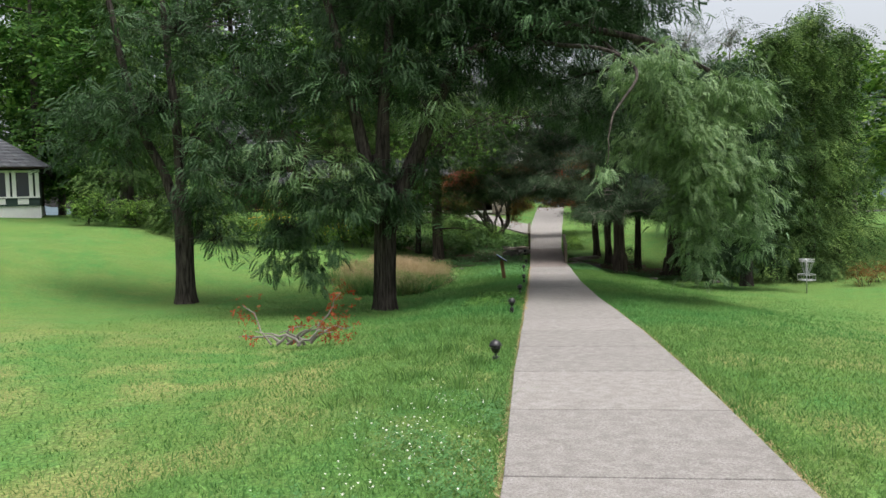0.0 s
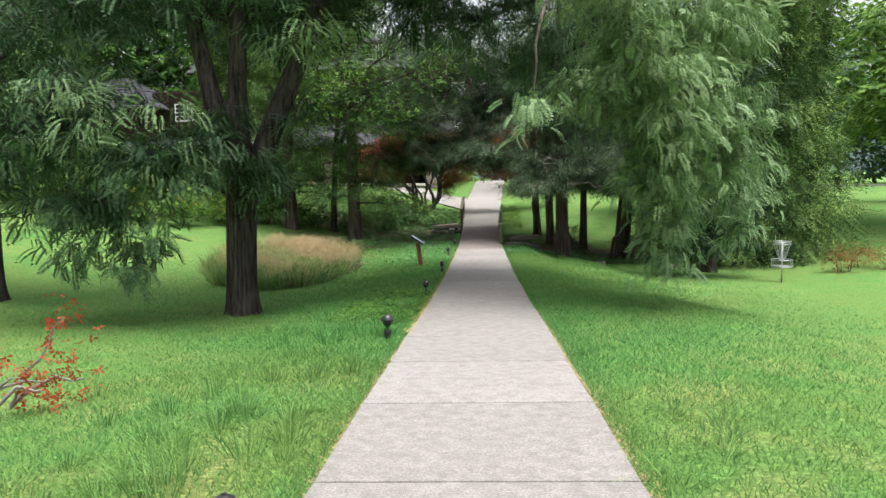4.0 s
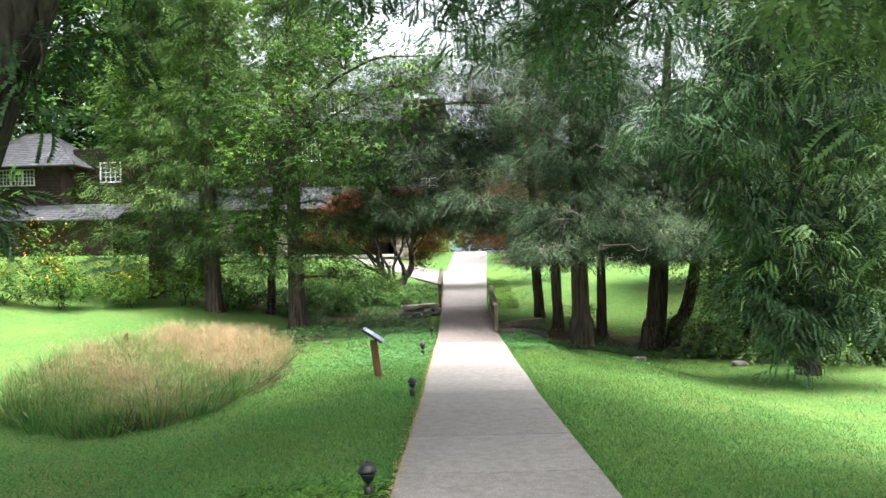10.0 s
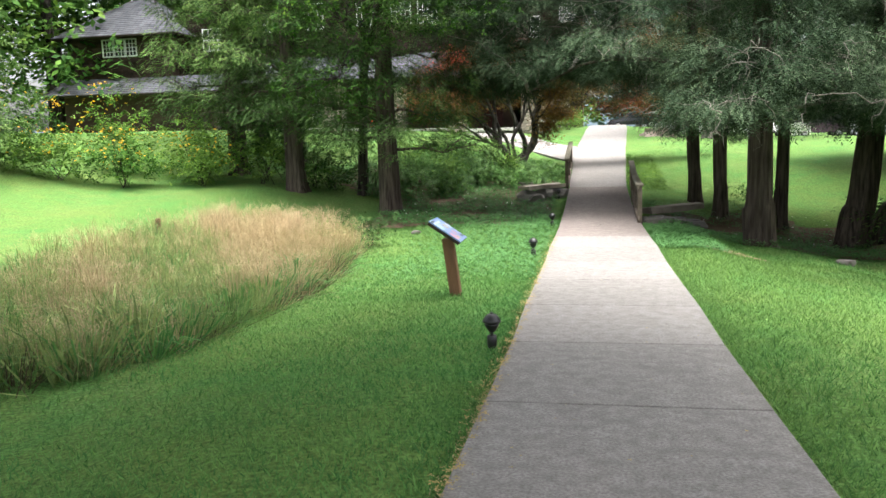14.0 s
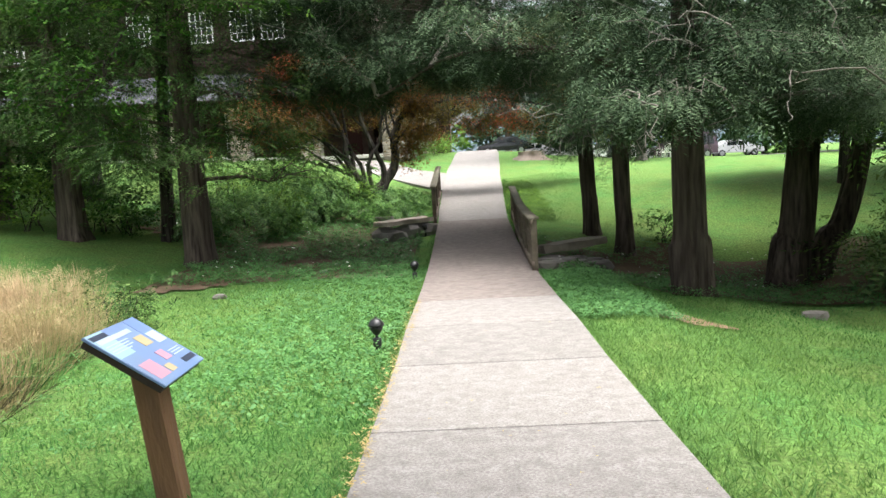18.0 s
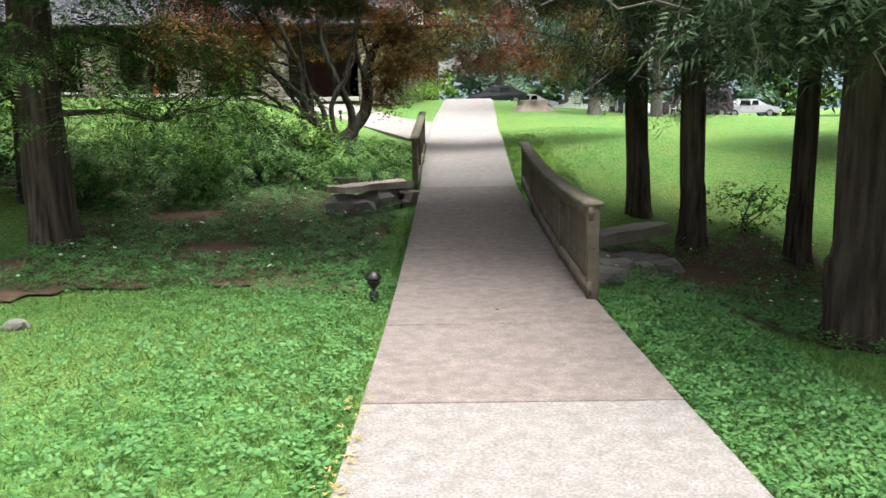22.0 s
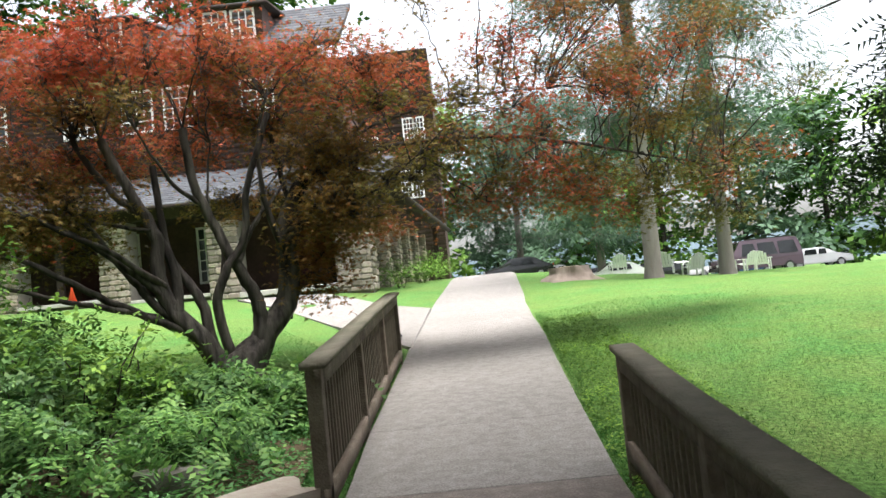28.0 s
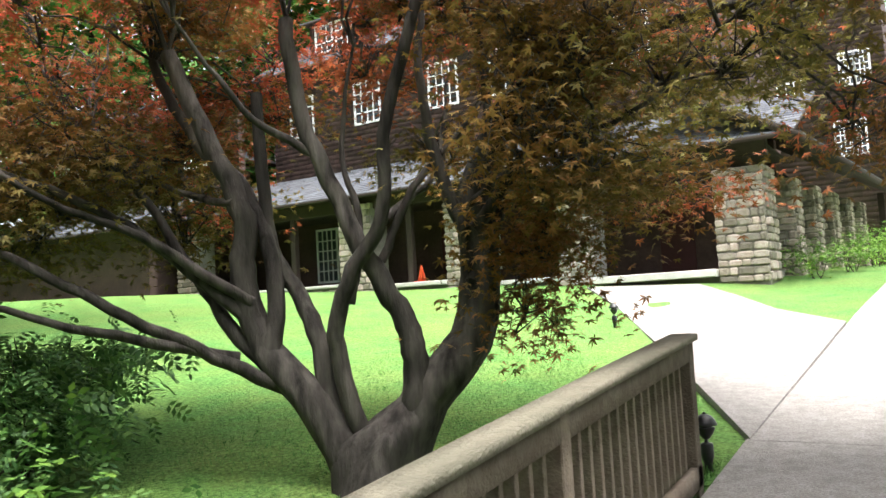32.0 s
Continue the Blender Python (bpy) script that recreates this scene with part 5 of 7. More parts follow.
rng = np.random.default_rng(21)
pile = empty("fallen_branch", -4.97, 0.4, land1(-4.97, 0.4), label="fallen grey branch with withered red leaves on the grass", category="branch")
s, tips = Soup(), []
for i in range(9):
    a = rng.uniform(-0.5, 0.5) + (math.pi if i % 2 else 0)
    L = rng.uniform(0.35, 0.85)
    p0 = np.array((rng.uniform(-0.3, 0.3), rng.uniform(-0.2, 0.2), 0.06))
    p1 = p0 + (L * math.cos(a), L * math.sin(a) * 0.6, rng.uniform(0.0, 0.35))
    s = Soup()
    s.tube(bend(p0, p1, 0.08, 7, 0.03, rng), np.linspace(0.03, 0.008, 7), 6, 0.1, rng)
    s.out("wood", M_ROCK, pile, "bare grey wood")
    tips.append(p1)
for p0, p1 in (((0.3, 0.1, 0.05), (0.85, 0.2, 0.95)), ((-0.4, 0.0, 0.05), (-0.95, 0.1, 0.75))):
    s = Soup()
    s.tube(bend(p0, p1, 0.05, 7, 0.03, rng), np.linspace(0.018, 0.005, 7), 6, 0.1, rng)
    s.out("wood", M_ROCK, pile, "bare grey wood")
s = Soup()
for p1 in tips[::2] + [np.array((0.85, 0.2, 0.95)), np.array((0.75, 0.2, 0.65)), np.array((-0.95, 0.1, 0.6)), np.array((0.7, 0.2, 0.35)), np.array((-0.8, 0.1, 0.3))]:
    k = 24
    s.add(*scatter(T_LEAVES, p1 + rng.normal(size=(k, 3)) * (0.12, 0.12, 0.14), rng.uniform(0, 6.3, k), rng.uniform(-0.5, 1.5, k), rng.normal(size=k), rng.uniform(0.06, 0.12, k)))
s.out("dead_leaves", M_RUST, pile)

# ---------------------------------------------------------------- the stone lodge
lodge = empty("lodge", 0, 0, 0, label="rambling stone and brown-shingled lodge with white windows", category="building")
FY = 56.0
BASE = 0.9
rng = np.random.default_rng(77)


def stone_mesh(seed):
    r = random.Random(seed)
    bm = bmesh.new()
    bmesh.ops.create_cube(bm, size=1)
    bmesh.ops.bevel(bm, geom=list(bm.edges), offset=0.2, segments=1, affect="EDGES")
    for v in bm.verts:
        v.co *= 1 + r.uniform(-0.09, 0.09)
    me = bpy.data.meshes.new("stone")
    for f in bm.faces:
        f.smooth = False
    bm.to_mesh(me)
    bm.free()
    me.materials.append(M_STONE)
    return me


STONES = [stone_mesh(i) for i in range(6)]
stone_count = 0


def stone_face(parent, p0, p1, z0, z1, out, seed, size=0.3):
    """Rubble stones laid in rough courses over the face from p0 to p1, proud along out."""
    global stone_count
    r = random.Random(seed)
    p0, p1, out = Vector((*p0, 0)), Vector((*p1, 0)), Vector((*out, 0))
    L = (p1 - p0).length
    along = (p1 - p0) / L
    ang = math.atan2(along.y, along.x)
    z = z0
    while z < z1 - 0.06:
        h = min(r.uniform(0.7, 1.15) * size * 0.75, z1 - z)
        u = 0.0
        while u < L - 0.04:
            w = min(r.uniform(0.7, 1.6) * size, L - u)
            if L - u - w < 0.1:
                w = L - u
            ob = new("stone", STONES[r.randrange(6)])
            ob.parent = parent
            c = p0 + along * (u + w / 2) + out * r.uniform(-0.01, 0.03)
            ob.matrix_local = Matrix.Translation((c.x, c.y, z + h / 2)) @ Matrix.Rotation(ang + r.choice((0, math.pi)), 4, "Z") @ Matrix.Diagonal((w - 0.015, 0.16, h - 0.015, 1))
            stone_count += 1
            u += w
        z += h


def pier(x0, y0, x1, y1, z0, z1, seed, faces="fr"):
    core = part("pier", boxed(x0, y0, z0 - 0.4, x1, y1, z1, 0.01), M_MORTAR, lodge, "rubble stone pier")
    if "f" in faces:
        stone_face(core, (x0, y0), (x1, y0), z0 - 0.1, z1, (0, -1), seed)
    if "r" in faces:
        stone_face(core, (x1, y0), (x1, y1), z0 - 0.1, z1, (1, 0), seed + 1)
    return core


PIER_TOP = 3.75
pier(-4.35, FY, -3.1, FY + 1.2, BASE, PIER_TOP, 1)
pier(-8.8, FY, -7.7, FY + 0.9, BASE, PIER_TOP, 3, "f")
pier(-12.65, FY, -11.6, FY + 0.9, BASE + 0.2, PIER_TOP + 0.3, 5, "f")
pier(-17.0, FY, -15.6, FY + 0.9, BASE + 0.3, PIER_TOP + 0.5, 7, "f")
pier(-25.6, FY, -24.4, FY + 0.9, BASE + 0.5, PIER_TOP + 0.6, 9, "f")
SIDE = 0.09  # the side range drifts to +x
for k in range(5):
    y0 = FY + 3.0 + k * 2.6
    x1 = -3.1 + (y0 - FY) * SIDE
    pier(x1 - 1.0, y0, x1, y0 + 1.0, BASE - 0.1, PIER_TOP - 0.05, 20 + 2 * k, "fr")

# porch: low parapet with a pale ledge, dark back wall, floor and beam
part("parapet", boxed(-25, FY + 0.1, BASE - 0.4, -16.5, FY + 0.5, 1.45, 0.02), M_MORTAR, lodge)
pp = part("parapet", boxed(-15.7, FY + 0.1, BASE - 0.5, -12.6, FY + 0.55, 1.3, 0.02), M_MORTAR, lodge)
part("parapet", boxed(-12.6, FY + 0.1, BASE - 0.5, -4.3, FY + 0.55, 1.14, 0.02), M_MORTAR, lodge)
stone_face(pp, (-24.9, FY + 0.1), (-17, FY + 0.1), BASE - 0.2, 1.45, (0, -1), 40, 0.34)
part("ledge", boxed(-24.9, FY - 0.06, 1.45, -16.9, FY + 0.6, 1.56, 0.02), M_LEDGE, lodge, "pale stone ledge")
part("ledge", boxed(-15.6, FY - 0.1, 1.3, -12.65, FY + 0.65, 1.44, 0.02), M_LEDGE, lodge, "pale stone ledge")
part("ledge", boxed(-11.6, FY - 0.1, 1.15, -8.8, FY + 0.65, 1.28, 0.02), M_LEDGE, lodge, "pale stone ledge")
part("ledge", boxed(-7.7, FY - 0.3, 0.98, -4.35, FY + 0.7, 1.18, 0.02), M_LEDGE, lodge, "pale stone step")
part("porch_floor", boxed(-25, FY + 0.6, 0.7, -3.2, FY + 4.2, 1.1), M_ROCK, lodge)
part("back_wall", boxed(-31, FY + 4.0, 0.5, -3.4, FY + 4.4, 5.2), M_SHINGLE_J, lodge)
part("porch_ceiling", boxed(-25.6, FY + 0.2, 4.3, -3.1, FY + 4.2, 4.4), M_TIMBER, lodge)
part("eave_beam", boxed(-26, FY + 0.15, 4.05, -3.0, FY + 0.5, 4.5, 0.02), M_TIMBER, lodge)
for x in (-19.4, -22.2, -14.2):
    part("porch_post", boxed(x - 0.11, FY + 0.2, 1.2, x + 0.11, FY + 0.42, 4.2, 0.015), M_TIMBER, lodge)


def window(x0, z0, x1, z1, y, nx=3, nz=4, parent=None, face="f"):
    """A white casement with glazing bars. Faces -y, or +x when face is r (then x0, x1 run along y)."""
    def b(a0, c0, a1, c1, d0, d1, bev=0.0):
        return boxed(a0, y + d0, c0, a1, y + d1, c1, bev) if face == "f" else boxed(y - d1, a0, c0, y - d0, a1, c1, bev)
    w = part("window", b(x0, z0, x1, z1, -0.02, 0.03), M_PANE, parent, "white-framed casement window")
    t = 0.09
    for a0, c0, a1, c1 in ((x0 - t, z0 - t, x0, z1 + t), (x1, z0 - t, x1 + t, z1 + t), (x0, z1, x1, z1 + t), (x0, z0 - t, x1, z0)):
        part("frame", b(a0, c0, a1, c1, -0.07, 0.02, 0.008), M_WHITE, w)
    for i in range(1, nx):
        x = x0 + (x1 - x0) * i / nx
        part("glazing_bar", b(x - 0.022, z0, x + 0.022, z1, -0.05, 0.0), M_WHITE, w)
    for i in range(1, nz):
        z = z0 + (z1 - z0) * i / nz
        part("glazing_bar", b(x0, z - 0.022, x1, z + 0.022, -0.047, -0.002), M_WHITE, w)
    return w


for x in (-21.5, -19.0, -13.9, -10.4):
    window(x, 1.9, x + 1.0, 4.0, FY + 3.98, 4, 5, lodge)
part("door", boxed(-7.0, FY + 3.92, 1.1, -5.9, FY + 4.0, 3.4, 0.01), M_DOOR, lodge, "dark red plank door")
part("door", boxed(-15.3, FY + 3.92, 1.1, -14.3, FY + 4.0, 3.6, 0.01), M_DOOR, lodge, "dark red plank door")


def shingle_wall(name, x0, z0, x1, z1, y, parent, face="f", course=0.2, width=0.24, seed=0, depth=0.3, label=""):
    """A wall with courses of lapped shingles, joined into one part."""
    if face == "f":
        w = part(name, boxed(x0, y, z0, x1, y + depth, z1), M_SHINGLE_J, parent, label)
    else:
        w = part(name, boxed(y - depth, x0, z0, y, x1, z1), M_SHINGLE_J, parent, label)
    r = random.Random(seed)
    s = Soup()
    z = z0
    while z < z1 - 0.05:
        u = x0 - r.uniform(0, width)
        while u < x1:
            ww = width * r.uniform(0.6, 1.3)
            a, b = max(u + 0.006, x0), min(u + ww - 0.006, x1)
            if b > a:
                d = r.uniform(0.02, 0.05)
                q = [(a, -d, z), (b, -d, z), (b, -0.006, min(z + course * 1.05, z1)), (a, -0.006, min(z + course * 1.05, z1)), (a, 0, z), (b, 0, z)]
                v = [((p, y + o, h) if face == "f" else (y - o, p, h)) for p, o, h in q]
                s.add(v, [(0, 1, 2, 3), (4, 5, 1, 0)])
            u += ww
        z += course
    s.out("shingle_covering", M_SHINGLE_J, w, kind="stuff")
    return w


def roof(name, pts, thick, mat, parent, label="", tiles=True, seed=0, row=0.32):
    """A slab of roof over four corners (eave a, eave b, ridge b, ridge a) with rows of slates."""
    a, b, c, d = (np.array(p, float) for p in pts)
    nrm = np.cross(b - a, d - a)
    nrm /= np.linalg.norm(nrm)
    if nrm[2] < 0:
        nrm = -nrm
    v = [*(p for p in (a, b, c, d)), *(p - nrm * thick for p in (a, b, c, d))]
    f = [(0, 1, 2, 3), (7, 6, 5, 4), (0, 4, 5, 1), (1, 5, 6, 2), (2, 6, 7, 3), (3, 7, 4, 0)]
    ob = raw(name, v, f, M_TIMBER, parent, label)
    if tiles:
        r = random.Random(seed)
        s = Soup()
        n = max(2, int(np.linalg.norm(d - a) / row))
        for i in range(n):
            t0, t1 = i / n, min(1, (i + 1.1) / n)
            l0, r0, l1, r1 = a + (d - a) * t0, b + (c - b) * t0, a + (d - a) * t1, b + (c - b) * t1
            m = max(2, int(np.linalg.norm(r0 - l0) / 0.4))
            for k in range(m):
                u0, u1 = (k + (i % 2) * 0.5) / m, (k + 0.96 + (i % 2) * 0.5) / m
                u0, u1 = min(u0, 1), min(u1, 1)
                if u1 - u0 < 0.002:
                    continue
                h = r.uniform(0.018, 0.035)
                s.add([l0 + (r0 - l0) * u0 + nrm * h, l0 + (r0 - l0) * u1 + nrm * h, l1 + (r1 - l1) * u1 + nrm * 0.006, l1 + (r1 - l1) * u0 + nrm * 0.006,
                       l0 + (r0 - l0) * u0, l0 + (r0 - l0) * u1], [(0, 1, 2, 3), (4, 5, 1, 0)])
        s.out("slate_covering", mat, ob, kind="stuff")
    return ob


# porch roof, upper storeys, side roof, far wing, hip-roofed left wing
roof("porch_roof", [(-26.5, FY - 0.7, 4.55), (-2.2, FY - 0.7, 4.35), (-2.2, FY + 4.3, 6.3), (-26.5, FY + 4.3, 6.5)], 0.12, M_SLATE, lodge, "grey slate porch roof", seed=1)
shingle_wall("upper_wall", -24, 6.0, -5.0, 11.2, FY + 4.2, lodge, seed=2, label="dark brown shingled upper wall")
for x in (-22.9, -19.3, -15.6, -13.2, -11.4, -8.2):
    window(x, 8.3, x + 1.2, 9.9, FY + 4.2, 4, 4, lodge)
for x in (-20.6, -14.2, -8.6):
    dormer = shingle_wall("dormer", x - 1.4, 11.2, x + 1.4, 13.3, FY + 4.6, lodge, seed=int(-x), depth=2.6)
    window(x - 1.0, 11.9, x - 0.15, 13.0, FY + 4.6, 3, 3, lodge)
    window(x + 0.15, 11.9, x + 1.0, 13.0, FY + 4.6, 3, 3, lodge)
    roof("dormer_roof", [(x - 1.7, FY + 4.3, 13.25), (x + 1.7, FY + 4.3, 13.25), (x + 1.7, FY + 8, 14.0), (x - 1.7, FY + 8, 14.0)], 0.1, M_SLATE, lodge, seed=int(-x))
roof("main_roof", [(-25, FY + 3.5, 11.0), (-4, FY + 3.5, 11.0), (-4, FY + 9, 14.6), (-25, FY + 9, 14.6)], 0.2, M_SLATE, lodge, "steep grey slate roof", seed=3, row=0.5)
part("main_body", boxed(-24, FY + 4.6, 1, -5, FY + 16, 11.0), M_SHINGLE_J, lodge)
xe = lambda y: -2.0 + (y - FY) * SIDE
roof("side_roof", [(xe(FY - 0.7), FY - 0.7, 4.3), (xe(FY + 17), FY + 17, 4.1), (xe(FY + 17) - 4.2, FY + 17, 6.6), (xe(FY - 0.7) - 4.2, FY - 0.7, 6.6)], 0.18, M_SLATE, lodge, "long low slate roof over the stone piers", seed=4)
# near-black wall colour holds the shade behind the side piers
part("side_back_wall", boxed(-5.2, FY + 4, 0.6, -4.6, FY + 17, 5.2), M_PORCH_SHADE, lodge)
part("side_gate_post", boxed(xe(FY + 16) - 0.9, FY + 15.9, 0.3, xe(FY + 16) - 0.65, FY + 16.2, 4.2, 0.02), M_TIMBER, lodge)
shingle_wall("far_wing_wall", -9, 2.0, -0.85, 16.0, FY + 21, lodge, seed=5, course=0.26, width=0.35, label="dark brown shingled wing")
part("far_wing_body", boxed(-9, FY + 21.3, 0.6, -0.85, FY + 30, 16.0), M_SHINGLE_J, lodge)
window(-2.75, 10.1, -2.2, 11.6, FY + 21, 3, 5, lodge)
window(-2.1, 10.1, -1.55, 11.6, FY + 21, 3, 5, lodge)
window(-3.2, 6.7, -2.65, 8.3, FY + 21, 3, 5, lodge)
window(-2.5, 6.7, -1.95, 8.3, FY + 21, 3, 5, lodge)
window(-5.6, 9.0, -4.5, 10.6, FY + 21, 3, 4, lodge)
shingle_wall("left_wing_wall", -32.8, 2.4, -26.5, 7.6, FY - 2, lodge, seed=6, label="dark shingled wing under a hipped roof")
part("left_wing_body", boxed(-32.8, FY - 1.7, 1.0, -26.5, FY + 5, 7.6), M_SHINGLE_J, lodge)
window(-30.6, 6.45, -29.95, 7.4, FY - 2, 3, 4, lodge)
window(-29.8, 6.45, -29.15, 7.4, FY - 2, 3, 4, lodge)
window(-29.0, 6.45, -28.35, 7.4, FY - 2, 3, 4, lodge)
shingle_wall("link_wall", -26.5, 4.6, -21.6, 9.0, FY - 0.2, lodge, seed=16)
window(-24.6, 6.7, -23.3, 7.95, FY - 0.2, 4, 4, lodge)
roof("hip_roof", [(-33.7, FY - 2.9, 7.6), (-25.1, FY - 2.9, 7.6), (-28.9, FY + 1.4, 10.4), (-30.5, FY + 1.4, 10.4)], 0.14, M_SLATE, lodge, "grey slate hipped roof", seed=7)
roof("hip_roof", [(-25.1, FY - 2.9, 7.6), (-25.1, FY + 5.6, 7.6), (-28.9, FY + 1.4, 10.4), (-28.9, FY + 1.38, 10.4)], 0.14, M_SLATE, lodge, seed=8)
roof("hip_roof", [(-33.7, FY + 5.6, 7.6), (-33.7, FY - 2.9, 7.6), (-30.5, FY + 1.38, 10.4), (-30.5, FY + 1.4, 10.4)], 0.14, M_SLATE, lodge, seed=9)

roof("porch_roof", [(-33.4, FY - 4.6, 3.95), (-21.8, FY - 4.6, 3.85), (-21.8, FY - 1.9, 5.0), (-33.4, FY - 1.9, 5.15)], 0.12, M_SLATE, lodge, "grey slate pent roof", seed=17)
part("porch_wall", boxed(-32.6, FY - 3.6, 1.0, -22.6, FY - 3.3, 4.2), M_SHINGLE_J, lodge)
cone = empty("traffic_cone", -13.8, FY + 0.25, 1.44, label="orange traffic cone standing on the pale porch ledge", category="cone")
part("cone_body", lathe([(0.15, 0.03), (0.03, 0.52), (0.025, 0.54)]), M_ORANGE, cone, smooth=True)
part("cone_base", boxed(-0.19, -0.19, 0, 0.19, 0.19, 0.03, 0.008), M_ORANGE, cone)

# ---------------------------------------------------------------- house beyond the lawn
house = empty("house", 0, 0, 0, label="white-trimmed dark green cottage with a porch and grey roof", category="house")
hx, hy = -35.3, 36.0
hz = 1.7
M_HOUSE = material("dark_green_clapboard", (0.035, 0.06, 0.055), 0.7, 0.2, 6, 0.2, 20)
part("wall", boxed(hx - 7, hy - 4, hz - 0.5, hx + 4.2, hy + 6, hz + 3.2), M_HOUSE, house)
part("foundation", boxed(hx - 7.1, hy - 4.1, hz - 1.4, hx + 4.3, hy + 6.1, hz + 0.75), M_WHITE, house, "white painted base")
part("porch_band", boxed(hx - 7, hy - 4.2, hz + 0.75, hx + 4.25, hy - 4.03, hz + 1.24), M_HOUSE, house)
part("porch_sill", boxed(hx - 7, hy - 4.3, hz + 1.24, hx + 4.3, hy - 4.03, hz + 1.33), M_WHITE, house)
part("porch_head", boxed(hx - 7, hy - 4.25, hz + 2.8, hx + 4.3, hy - 4.03, hz + 2.92), M_WHITE, house)
for i in range(8):
    x = hx + 4.15 - i * 1.25
    for d in (0, -0.34):
        part("porch_post", boxed(x - 0.11 + d, hy - 4.25, hz + 1.33, x + 0.11 + d, hy - 4.05, hz + 2.8, 0.01), M_WHITE, house)
    part("porch_screen", boxed(x - 1.14, hy - 4.09, hz + 1.33, x - 0.45, hy - 4.06, hz + 2.8), M_PANE, house)
    part("porch_panel", boxed(x - 1.1, hy - 4.23, hz + 0.85, x - 0.5, hy - 4.2, hz + 1.2), M_WHITE, house)
for k in range(9):
    z = hz + 1.3 + k * 0.21
    part("clapboard", boxed(hx + 4.2, hy - 3.9, z, hx + 4.23, hy + 5.9, z + 0.19), M_HOUSE, house)
roof("roof", [(hx - 8, hy - 5, hz + 3.1), (hx + 5.0, hy - 5, hz + 3.1), (hx + 0.6, hy + 1, hz + 6.2), (hx - 5, hy + 1, hz + 6.2)], 0.15, M_SLATE, house, seed=12, row=0.5)
roof("roof", [(hx + 5.0, hy - 5, hz + 3.1), (hx + 5.0, hy + 7, hz + 3.1), (hx + 0.6, hy + 1, hz + 6.2), (hx + 0.6, hy + 0.98, hz + 6.2)], 0.15, M_SLATE, house, seed=13, row=0.5)


corner = Matrix.Translation((hx + 4.2, hy - 4.0, 0))
house.matrix_world = corner @ Matrix.Rotation(radians(33), 4, "Z") @ corner.inverted()


